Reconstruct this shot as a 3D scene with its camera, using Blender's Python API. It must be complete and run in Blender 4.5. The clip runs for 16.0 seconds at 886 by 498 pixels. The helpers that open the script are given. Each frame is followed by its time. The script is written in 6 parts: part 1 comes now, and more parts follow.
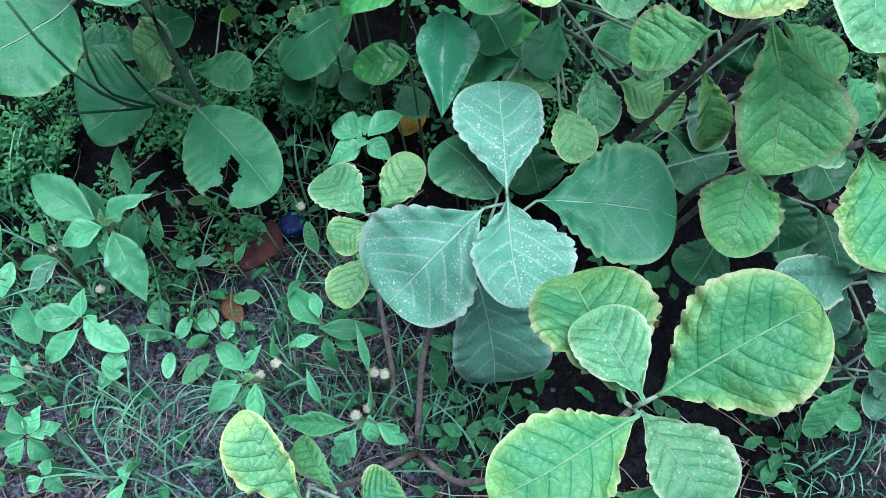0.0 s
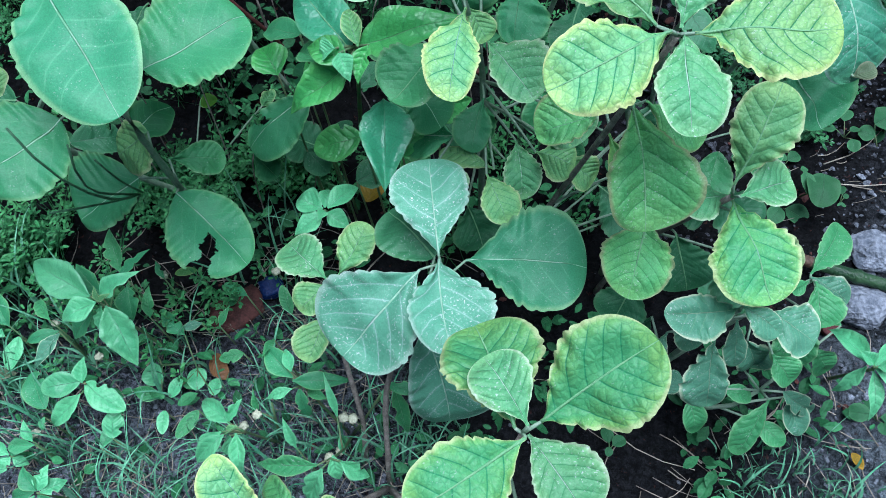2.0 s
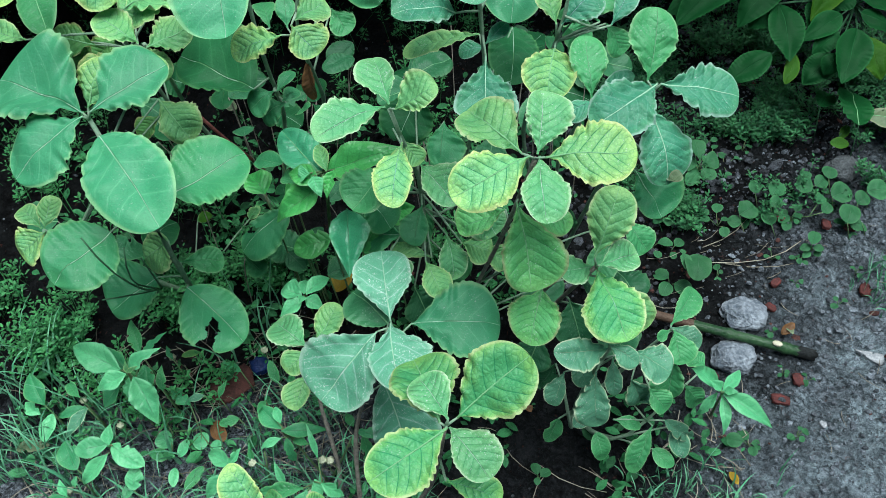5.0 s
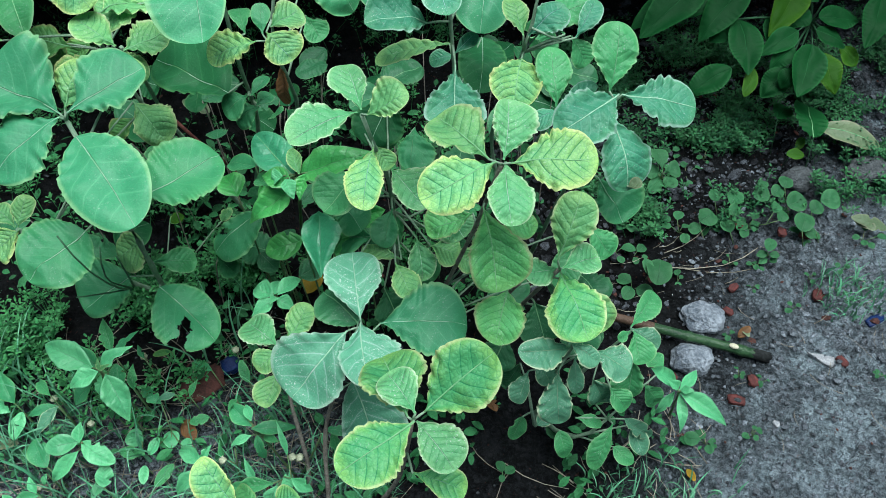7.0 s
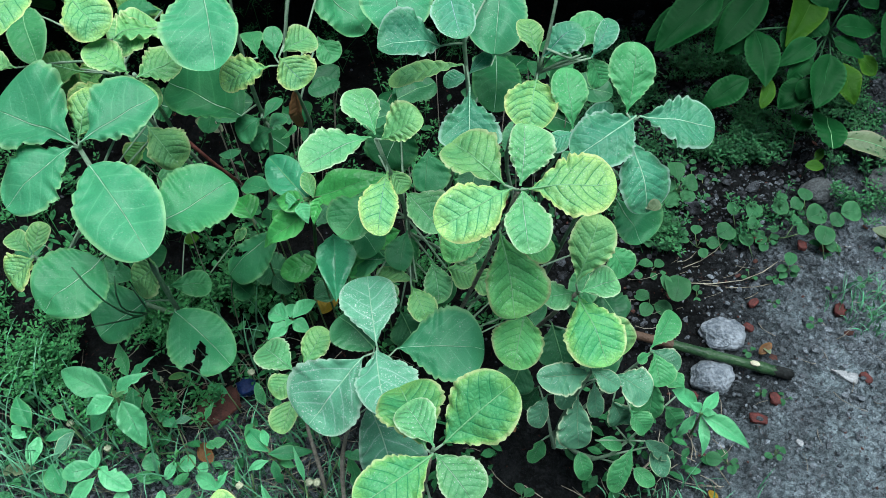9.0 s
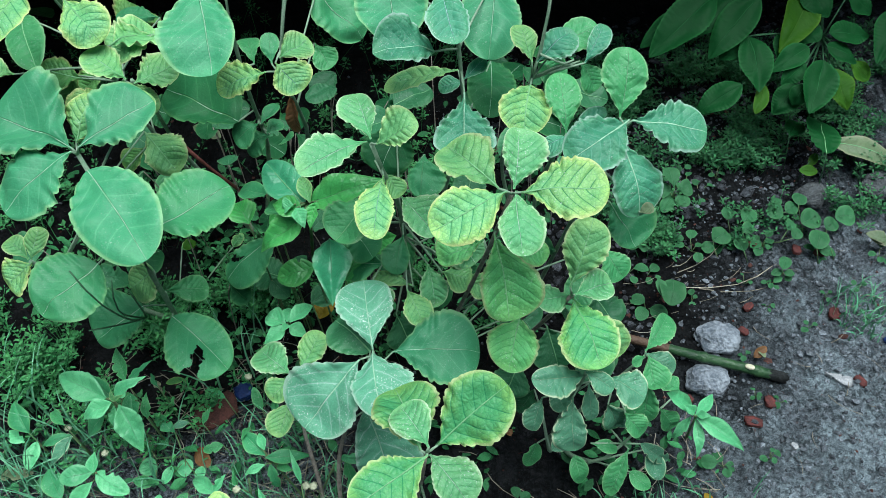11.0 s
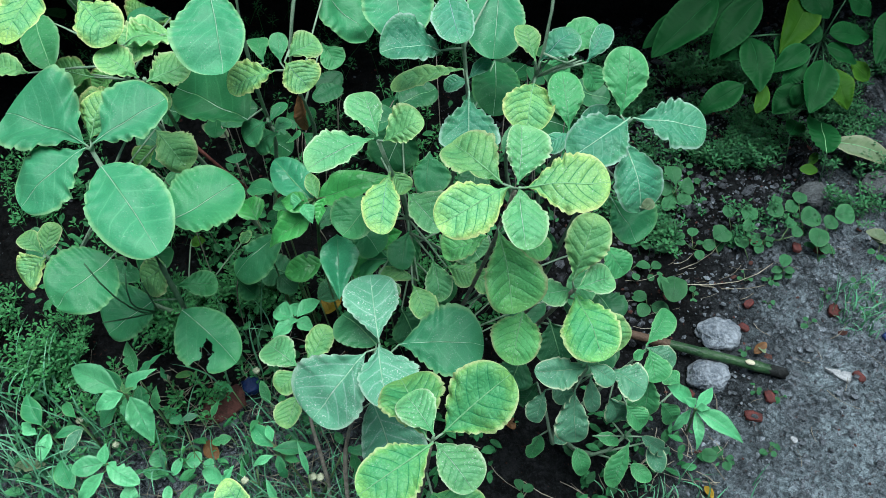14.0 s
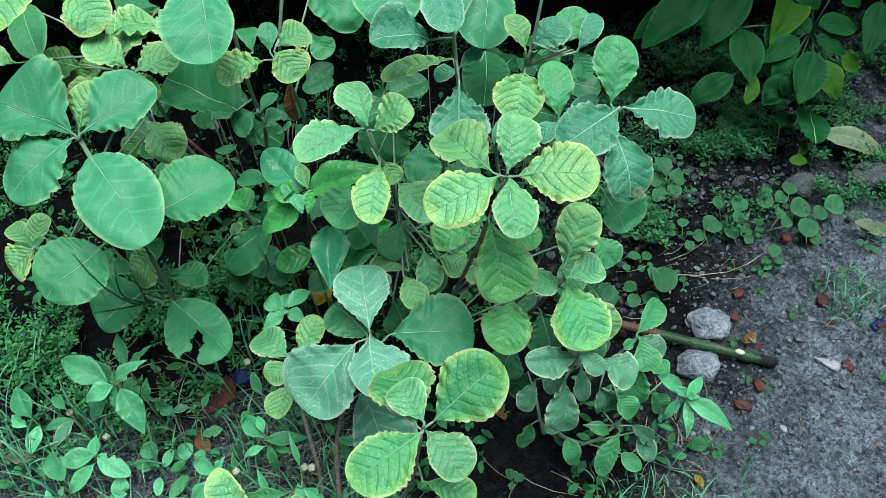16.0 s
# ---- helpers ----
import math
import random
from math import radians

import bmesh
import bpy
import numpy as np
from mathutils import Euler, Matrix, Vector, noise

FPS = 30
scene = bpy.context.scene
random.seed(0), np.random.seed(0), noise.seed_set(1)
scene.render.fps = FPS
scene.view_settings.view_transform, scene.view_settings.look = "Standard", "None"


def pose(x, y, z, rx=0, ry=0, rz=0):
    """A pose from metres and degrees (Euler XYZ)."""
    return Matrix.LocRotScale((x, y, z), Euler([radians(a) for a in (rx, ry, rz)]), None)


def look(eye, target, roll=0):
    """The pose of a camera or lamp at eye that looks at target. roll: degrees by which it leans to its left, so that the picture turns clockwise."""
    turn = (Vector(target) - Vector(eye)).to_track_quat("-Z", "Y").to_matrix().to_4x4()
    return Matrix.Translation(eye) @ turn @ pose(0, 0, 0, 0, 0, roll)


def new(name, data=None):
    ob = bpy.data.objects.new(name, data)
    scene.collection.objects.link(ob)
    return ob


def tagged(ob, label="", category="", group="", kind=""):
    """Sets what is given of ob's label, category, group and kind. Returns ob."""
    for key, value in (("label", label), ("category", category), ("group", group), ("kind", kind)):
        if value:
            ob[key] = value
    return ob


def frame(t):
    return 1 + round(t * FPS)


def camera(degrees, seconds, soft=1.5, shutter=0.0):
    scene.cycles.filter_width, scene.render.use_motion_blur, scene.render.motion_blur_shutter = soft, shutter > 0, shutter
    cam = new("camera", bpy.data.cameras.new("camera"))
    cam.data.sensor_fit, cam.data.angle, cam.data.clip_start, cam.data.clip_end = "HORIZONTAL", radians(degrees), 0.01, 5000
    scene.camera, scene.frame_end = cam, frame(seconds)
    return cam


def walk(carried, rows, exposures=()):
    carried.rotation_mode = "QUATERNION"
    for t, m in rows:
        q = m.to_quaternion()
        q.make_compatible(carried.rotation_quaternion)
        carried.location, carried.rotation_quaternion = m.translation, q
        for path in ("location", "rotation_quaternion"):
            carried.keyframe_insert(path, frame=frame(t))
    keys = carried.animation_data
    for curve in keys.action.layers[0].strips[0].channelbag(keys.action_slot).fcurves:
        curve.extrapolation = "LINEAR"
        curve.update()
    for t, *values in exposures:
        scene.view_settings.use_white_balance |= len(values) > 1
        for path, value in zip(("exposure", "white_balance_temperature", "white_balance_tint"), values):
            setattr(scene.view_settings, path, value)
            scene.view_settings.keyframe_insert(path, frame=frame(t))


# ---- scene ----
cam = camera(57.0, 16.0, soft=0.7)
PATH = [
    (0, (0.005, 0.056, 0.765), (0.002, 0.992, -1.003), -3.0),
    (0.5, (0.002, 0.053, 0.769), (-0.011, 0.995, -0.995), -3.6),
    (1, (0.015, 0.045, 0.795), (-0.018, 1.003, -0.96), -5.5),
    (1.5, (0.04, 0.032, 0.817), (0.009, 1.025, -0.919), -6.7),
    (2, (0.057, 0.019, 0.847), (0.044, 1.049, -0.868), -6.8),
    (2.5, (0.082, 0.018, 0.909), (0.076, 1.088, -0.781), -7.9),
    (3, (0.094, 0.009, 0.936), (0.114, 1.14, -0.714), -7.2),
    (3.5, (0.094, -0.02, 0.958), (0.138, 1.153, -0.661), -6.5),
    (4, (0.081, -0.068, 0.975), (0.137, 1.127, -0.628), -6.3),
    (4.2, (0.079, -0.088, 0.985), (0.141, 1.118, -0.609), -6.3),
    (6.3, (0.073, -0.164, 1.036), (0.228, 1.091, -0.514), -2.4),
    (6.5, (0.072, -0.162, 1.034), (0.233, 1.088, -0.519), -2.0),
    (7, (0.076, -0.163, 1.036), (0.239, 1.079, -0.523), -2.1),
    (7.5, (0.08, -0.153, 1.035), (0.239, 1.09, -0.524), -2.7),
    (8, (0.079, -0.143, 1.035), (0.224, 1.095, -0.53), -3.1),
    (8.5, (0.077, -0.139, 1.038), (0.208, 1.105, -0.522), -3.9),
    (9, (0.077, -0.14, 1.042), (0.209, 1.115, -0.51), -3.9),
    (11.5, (0.08, -0.153, 1.044), (0.22, 1.116, -0.495), -3.8),
    (12, (0.079, -0.157, 1.04), (0.224, 1.112, -0.5), -3.5),
    (12.5, (0.078, -0.156, 1.04), (0.231, 1.107, -0.504), -3.2),
    (13, (0.076, -0.16, 1.043), (0.225, 1.105, -0.5), -3.3),
    (13.5, (0.078, -0.163, 1.049), (0.216, 1.101, -0.494), -3.8),
    (14, (0.076, -0.166, 1.054), (0.205, 1.108, -0.482), -4.1),
    (14.5, (0.073, -0.165, 1.049), (0.211, 1.107, -0.489), -3.8),
    (15, (0.076, -0.166, 1.048), (0.218, 1.099, -0.494), -3.6),
    (15.5, (0.072, -0.166, 1.047), (0.225, 1.098, -0.496), -3.3),
    (16, (0.077, -0.17, 1.051), (0.223, 1.09, -0.495), -3.6),
]
EXPOSURES = [(0.0, 0.64, 5420, 24.0), (1.0, 0.65, 5390, 24.5), (2.0, 0.62, 5400, 19.0), (2.6, 0.56, 5620, 13.5), (3.2, 0.53, 5900, 9.5), (4.0, 0.55, 6040, 6.0), (16.0, 0.55, 6040, 6.0)]
walk(cam, [(t, look(eye, target, roll)) for t, eye, target, roll in PATH], EXPOSURES)

# ---- light: open shade under a bright hazy sky ----
world = bpy.data.worlds.new("sky")
scene.world = world
world.use_nodes = True
wn, wl = world.node_tree.nodes, world.node_tree.links
sky = wn.new("ShaderNodeTexSky")
sky.sky_type = "NISHITA"
sky.sun_disc = False
sky.sun_elevation, sky.sun_rotation = radians(80), radians(-38)
sky.air_density, sky.dust_density, sky.ozone_density = 1.0, 2.0, 1.5
wn["Background"].inputs["Strength"].default_value = 0.07
wl.new(sky.outputs[0], wn["Background"].inputs["Color"])
sun_data = bpy.data.lights.new("sun", "SUN")
sun_data.energy, sun_data.angle, sun_data.color = 3.5, radians(48), (1.0, 0.985, 0.96)
sun = new("sun", sun_data)
sun.matrix_world = look((0.5, 0.05, 2.9), (0.1, 0.4, 0.1))


# ---- materials ----
def graph(name):
    m = bpy.data.materials.new(name)
    m.use_nodes = True
    return m, m.node_tree.nodes, m.node_tree.links, m.node_tree.nodes["Principled BSDF"]


def wire(links, sock, value):
    if hasattr(value, "links"):
        links.new(value, sock)
    else:
        sock.default_value = value


def calc(nodes, links, op, a, b=0.0, c=0.0):
    n = nodes.new("ShaderNodeMath")
    n.operation = op
    for i, v in enumerate((a, b, c)):
        wire(links, n.inputs[i], v)
    return n.outputs[0]


def ramp(nodes, links, value, lo, hi, out_lo=0.0, out_hi=1.0):
    n = nodes.new("ShaderNodeMapRange")
    n.interpolation_type = "SMOOTHSTEP"
    wire(links, n.inputs["Value"], value)
    for key, v in (("From Min", lo), ("From Max", hi), ("To Min", out_lo), ("To Max", out_hi)):
        n.inputs[key].default_value = v
    return n.outputs[0]


def blend(nodes, links, fac, a, b, mode="MIX"):
    n = nodes.new("ShaderNodeMix")
    n.data_type, n.blend_type = "RGBA", mode
    wire(links, n.inputs[0], fac)
    for i, v in ((6, a), (7, b)):
        wire(links, n.inputs[i], (*v, 1.0) if isinstance(v, tuple) else v)
    return n.outputs[2]


def grain(nodes, links, scale, detail=3.0, rough=0.55):
    co = nodes.new("ShaderNodeTexCoord")
    n = nodes.new("ShaderNodeTexNoise")
    n.inputs["Scale"].default_value, n.inputs["Detail"].default_value, n.inputs["Roughness"].default_value = scale, detail, rough
    links.new(co.outputs["Object"], n.inputs["Vector"])
    return n.outputs["Fac"]


def bump(nodes, links, bsdf, height, strength, distance):
    n = nodes.new("ShaderNodeBump")
    n.inputs["Strength"].default_value, n.inputs["Distance"].default_value = strength, distance
    links.new(height, n.inputs["Height"])
    links.new(n.outputs[0], bsdf.inputs["Normal"])
    return n.outputs[0]


def leaf_material(name, base, second, vein, rib, edge, dust=0.0, rough=0.5, through_light=0.14, count=8.0, vein_mix=0.6, vein_width=0.86, gloss=0.3, puff=0.6, warm=1.22, cool=1.75, soft_vein=0.26):
    m, N, L, bsdf = graph(name)
    base, second, vein, rib, edge = [(c[0] * warm, c[1], c[2] * cool) for c in (base, second, vein, rib, edge)]
    uv = N.new("ShaderNodeUVMap")
    uv.uv_map = "leaf"
    sep = N.new("ShaderNodeSeparateXYZ")
    L.new(uv.outputs[0], sep.inputs[0])
    info = N.new("ShaderNodeObjectInfo")
    wob = calc(N, L, "MULTIPLY_ADD", grain(N, L, 26.0, 2.0), 0.08, -0.04)
    u = calc(N, L, "ABSOLUTE", calc(N, L, "MULTIPLY_ADD", sep.outputs[0], 2.0, -1.0))
    v = calc(N, L, "ADD", sep.outputs[1], wob)
    side = calc(N, L, "GREATER_THAN", sep.outputs[0], 0.5)
    # side veins run outwards and forwards, not quite opposite each other
    flat = N.new("ShaderNodeUVMap")
    flat.uv_map = "flat"
    flat_sep = N.new("ShaderNodeSeparateXYZ")
    L.new(flat.outputs[0], flat_sep.inputs[0])
    away = calc(N, L, "ABSOLUTE", flat_sep.outputs[0])
    bow = calc(N, L, "ADD", calc(N, L, "MULTIPLY", away, 0.55), calc(N, L, "MULTIPLY", calc(N, L, "POWER", away, 2.0), 0.9))
    phase = calc(N, L, "MULTIPLY", calc(N, L, "SUBTRACT", v, bow), count)
    phase = calc(N, L, "MULTIPLY_ADD", side, 0.35, calc(N, L, "ADD", phase, info.outputs["Random"]))
    tri = calc(N, L, "ABSOLUTE", calc(N, L, "MULTIPLY_ADD", calc(N, L, "FRACT", phase), 2.0, -1.0))
    fade = calc(N, L, "MULTIPLY", ramp(N, L, u, 0.7, 1.0, 1.0, 0.25), ramp(N, L, sep.outputs[1], 0.8, 0.95, 1.0, 0.0))
    # soft band along veins: vein colour, and on dark-veined tones also crease shade
    halo = calc(N, L, "MULTIPLY", ramp(N, L, tri, 0.55, 1.0), soft_vein)
    veins = calc(N, L, "MULTIPLY", calc(N, L, "MAXIMUM", ramp(N, L, tri, 0.42 + 0.5 * vein_width, 0.97), halo), fade)
    cells = N.new("ShaderNodeTexVoronoi")
    cells.feature = "DISTANCE_TO_EDGE"
    cells.inputs["Scale"].default_value = 190.0
    co = N.new("ShaderNodeTexCoord")
    L.new(co.outputs["Object"], cells.inputs["Vector"])
    net = ramp(N, L, cells.outputs[0], 0.0, 0.12, 1.0, 0.0)
    veins_all = calc(N, L, "MAXIMUM", veins, calc(N, L, "MULTIPLY", net, 0.3 * puff))
    rib_w = calc(N, L, "MULTIPLY_ADD", sep.outputs[1], -0.03, 0.038)
    ribs = calc(N, L, "SUBTRACT", 1.0, ramp(N, L, calc(N, L, "DIVIDE", u, rib_w), 0.45, 1.0))
    blotch = ramp(N, L, grain(N, L, 28.0, 4.0, 0.6), 0.35, 0.68)
    margin = calc(N, L, "MULTIPLY", calc(N, L, "MAXIMUM", ramp(N, L, u, 0.55, 1.0), ramp(N, L, sep.outputs[1], 0.78, 1.0)), 0.7)
    mixf = calc(N, L, "MINIMUM", calc(N, L, "ADD", calc(N, L, "MULTIPLY", blotch, 0.45), margin), 1.0)
    col = blend(N, L, mixf, base, second)
    col = blend(N, L, calc(N, L, "MULTIPLY", veins_all, vein_mix), col, vein)
    col = blend(N, L, calc(N, L, "MULTIPLY", ribs, 0.6), col, rib)
    col = blend(N, L, calc(N, L, "MULTIPLY", ramp(N, L, u, 0.86, 0.98), 0.7), col, edge)
    if dust:
        spots = calc(N, L, "MAXIMUM", ramp(N, L, grain(N, L, 620.0, 2.0), 0.64 - 0.06 * dust, 0.74 - 0.06 * dust), calc(N, L, "MULTIPLY", ramp(N, L, grain(N, L, 240.0, 4.0, 0.7), 0.65 - 0.055 * dust, 0.73 - 0.045 * dust), 0.8))
        where = calc(N, L, "MAXIMUM", ramp(N, L, grain(N, L, 45.0, 3.0), 0.42, 0.62), calc(N, L, "MULTIPLY", ramp(N, L, tri, 0.6, 1.0), dust))
        col = blend(N, L, calc(N, L, "MULTIPLY", calc(N, L, "MULTIPLY", spots, where), dust), col, (0.62, 0.68, 0.66))
    fine = ramp(N, L, grain(N, L, 900.0, 2.0), 0.3, 0.7, 0.88, 1.1)
    vary = calc(N, L, "MULTIPLY", fine, calc(N, L, "MULTIPLY_ADD", info.outputs["Random"], 0.34, 0.83))
    hsv = N.new("ShaderNodeHueSaturation")
    L.new(col, hsv.inputs["Color"])
    L.new(vary, hsv.inputs["Value"])
    hsv.inputs["Hue"].default_value = 0.5
    L.new(hsv.outputs[0], bsdf.inputs["Base Color"])
    bsdf.inputs["Roughness"].default_value = rough
    bsdf.inputs["Specular IOR Level"].default_value = gloss
    pillow = calc(N, L, "MULTIPLY", calc(N, L, "SUBTRACT", 1.0, calc(N, L, "POWER", tri, 2.0)), fade)
    height = calc(N, L, "ADD", calc(N, L, "MULTIPLY", cells.outputs[0], 0.08 + 0.3 * puff), calc(N, L, "MULTIPLY", calc(N, L, "MULTIPLY", pillow, ramp(N, L, grain(N, L, 55.0, 3.0), 0.3, 0.65, 0.35, 1.0)), puff * 0.38))
    height = calc(N, L, "SUBTRACT", height, calc(N, L, "MULTIPLY", ribs, 0.5))
    nrm = bump(N, L, bsdf, height, 0.8, 0.0034)
    tr = N.new("ShaderNodeBsdfTranslucent")
    L.new(hsv.outputs[0], tr.inputs["Color"])
    L.new(nrm, tr.inputs["Normal"])
    mix = N.new("ShaderNodeMixShader")
    mix.inputs[0].default_value = through_light
    L.new(bsdf.outputs[0], mix.inputs[1])
    L.new(tr.outputs[0], mix.inputs[2])
    L.new(mix.outputs[0], N["Material Output"].inputs[0])
    return m


TONES = {}
TONES["blue"] = leaf_material("leaf_blue_green", (0.043, 0.277, 0.129), (0.057, 0.323, 0.143), (0.111, 0.434, 0.222), (0.18, 0.47, 0.26), (0.22, 0.52, 0.24), dust=0.3, vein_mix=0.45, count=6.0, puff=0.2, cool=1.0, vein_width=0.93)
TONES["pale"] = leaf_material("leaf_dusty_pale", (0.080, 0.325, 0.168), (0.108, 0.375, 0.195), (0.34, 0.60, 0.46), (0.50, 0.72, 0.58), (0.30, 0.54, 0.36), dust=0.8, vein_mix=0.4, count=6.0, puff=0.3, cool=1.15, vein_width=0.88)
TONES["mint"] = leaf_material("leaf_fresh_green", (0.043, 0.255, 0.081), (0.077, 0.327, 0.091), (0.142, 0.466, 0.182), (0.42, 0.72, 0.44), (0.30, 0.56, 0.26), dust=0.5, vein_mix=0.4, puff=0.8, count=7.0)
TONES["fresh"] = leaf_material("leaf_young_green", (0.085, 0.36, 0.11), (0.16, 0.47, 0.14), (0.045, 0.27, 0.075), (0.46, 0.76, 0.46), (0.40, 0.64, 0.30), dust=0.6, vein_mix=0.8, vein_width=0.88, puff=1.0, count=7.0, cool=1.35, soft_vein=0.16)
TONES["green"] = leaf_material("leaf_plain_green", (0.045, 0.280, 0.067), (0.073, 0.358, 0.084), (0.101, 0.403, 0.112), (0.22, 0.52, 0.2), (0.2, 0.48, 0.15), dust=0.4, vein_mix=0.3, puff=0.55, cool=1.5)
TONES["yellow"] = leaf_material("leaf_yellowing", (0.14, 0.45, 0.10), (0.33, 0.62, 0.095), (0.022, 0.22, 0.045), (0.26, 0.56, 0.28), (0.55, 0.68, 0.16), dust=0.45, vein_mix=0.95, vein_width=0.88, count=7.0, puff=1.15, warm=1.12, cool=1.8, soft_vein=0.2)
TONES["rim"] = leaf_material("leaf_yellow_margined", (0.075, 0.365, 0.075), (0.20, 0.505, 0.07), (0.025, 0.24, 0.05), (0.24, 0.56, 0.24), (0.46, 0.60, 0.16), dust=0.3, vein_mix=0.95, vein_width=0.88, count=7.0, puff=1.1, warm=1.12, cool=1.8, soft_vein=0.2)
TONES["lime"] = leaf_material("leaf_light_green", (0.125, 0.41, 0.085), (0.25, 0.55, 0.10), (0.045, 0.26, 0.05), (0.30, 0.60, 0.24), (0.46, 0.62, 0.18), dust=0.4, vein_mix=0.8, vein_width=0.88, count=7.0, puff=1.0, warm=1.12, cool=1.8, soft_vein=0.16)
TONES["aged"] = leaf_material("leaf_browning_edge", (0.095, 0.42, 0.085), (0.18, 0.53, 0.10), (0.045, 0.26, 0.05), (0.28, 0.58, 0.24), (0.29, 0.33, 0.11), dust=0.5, vein_mix=0.8, vein_width=0.88, count=7.0, puff=1.0, warm=1.12, cool=1.6, soft_vein=0.16)
TONES["olive"] = leaf_material("leaf_olive", (0.065, 0.28, 0.045), (0.14, 0.38, 0.05), (0.04, 0.2, 0.035), (0.18, 0.44, 0.14), (0.26, 0.30, 0.08), dust=0.3, vein_mix=0.45, puff=1.0)
TONES["teal"] = leaf_material("leaf_shaded_teal", (0.040, 0.265, 0.121), (0.057, 0.310, 0.132), (0.092, 0.380, 0.184), (0.18, 0.46, 0.26), (0.14, 0.4, 0.18), dust=0.3, vein_mix=0.3, count=6.0, puff=0.2, cool=0.9, vein_width=0.93)
# the next two are darker copies of shrub leaves, shade put into the colour
TONES["deep"] = leaf_material("leaf_shaded_deep", (0.018, 0.131, 0.053), (0.025, 0.156, 0.060), (0.062, 0.300, 0.125), (0.13, 0.38, 0.18), (0.07, 0.26, 0.1), gloss=0.12, dust=0.1, vein_mix=0.25, count=6.0, puff=0.2, cool=0.9, vein_width=0.93)
TONES["dark"] = leaf_material("leaf_shaded_lower", (0.029, 0.169, 0.052), (0.044, 0.215, 0.065), (0.072, 0.273, 0.104), (0.12, 0.32, 0.14), (0.09, 0.26, 0.09), dust=0.3, vein_mix=0.35, puff=0.35, cool=1.35)
TONES["dusty"] = leaf_material("leaf_grey_dusty", (0.065, 0.255, 0.14), (0.09, 0.315, 0.165), (0.16, 0.37, 0.19), (0.30, 0.52, 0.32), (0.44, 0.62, 0.38), dust=0.6, vein_mix=0.35, puff=0.4, cool=1.05)
TONES["glossy"] = leaf_material("leaf_glossy", (0.068, 0.45, 0.088), (0.11, 0.55, 0.10), (0.036, 0.288, 0.060), (0.20, 0.52, 0.2), (0.12, 0.44, 0.12), rough=0.34, gloss=0.6, vein_mix=0.5, count=6.0, puff=0.8, cool=1.3)
TONES["sheen"] = leaf_material("leaf_teal_sheen", (0.044, 0.312, 0.138), (0.062, 0.362, 0.156), (0.037, 0.263, 0.112), (0.12, 0.36, 0.18), (0.10, 0.36, 0.16), rough=0.34, gloss=0.6, vein_mix=0.5, count=6.0, puff=0.8, cool=1.1)
TONES["weed"] = leaf_material("leaf_weed", (0.085, 0.45, 0.13), (0.155, 0.60, 0.18), (0.043, 0.302, 0.078), (0.17, 0.50, 0.2), (0.11, 0.43, 0.15), rough=0.42, gloss=0.4, cool=1.5, vein_mix=0.3, count=6.0, puff=0.4)
TONES["seed"] = leaf_material("leaf_seedling", (0.030, 0.140, 0.038), (0.043, 0.178, 0.047), (0.025, 0.128, 0.034), (0.10, 0.28, 0.1), (0.06, 0.22, 0.06), rough=0.6, gloss=0.15, vein_mix=0.3, count=4.0, puff=0.15, cool=1.5)
# bush tones kept very dark: part of the corner's shade is in the colour
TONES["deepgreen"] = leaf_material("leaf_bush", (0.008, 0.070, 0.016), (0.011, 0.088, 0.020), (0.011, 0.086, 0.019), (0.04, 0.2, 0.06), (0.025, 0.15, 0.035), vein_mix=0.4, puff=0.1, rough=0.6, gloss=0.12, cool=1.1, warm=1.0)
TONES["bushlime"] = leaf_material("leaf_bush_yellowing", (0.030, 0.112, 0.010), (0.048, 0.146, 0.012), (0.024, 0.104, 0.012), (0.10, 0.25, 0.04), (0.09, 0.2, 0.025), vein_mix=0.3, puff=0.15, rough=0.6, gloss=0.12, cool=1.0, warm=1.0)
TONES["orange"] = leaf_material("leaf_orange", (0.30, 0.22, 0.02), (0.42, 0.28, 0.02), (0.22, 0.14, 0.02), (0.34, 0.26, 0.05), (0.3, 0.16, 0.03), through_light=0.1, vein_mix=0.4, cool=1.0, warm=1.0)
TONES["brown"] = leaf_material("leaf_brown", (0.13, 0.07, 0.03), (0.22, 0.11, 0.04), (0.08, 0.045, 0.02), (0.2, 0.12, 0.06), (0.1, 0.06, 0.03), through_light=0.05, vein_mix=0.4, cool=1.0, warm=1.0)
TONES["deadleaf"] = leaf_material("leaf_dead", (0.10, 0.165, 0.075), (0.16, 0.22, 0.105), (0.12, 0.15, 0.08), (0.22, 0.24, 0.14), (0.25, 0.25, 0.15), through_light=0.05, vein_mix=0.5, warm=1.0, cool=1.1)


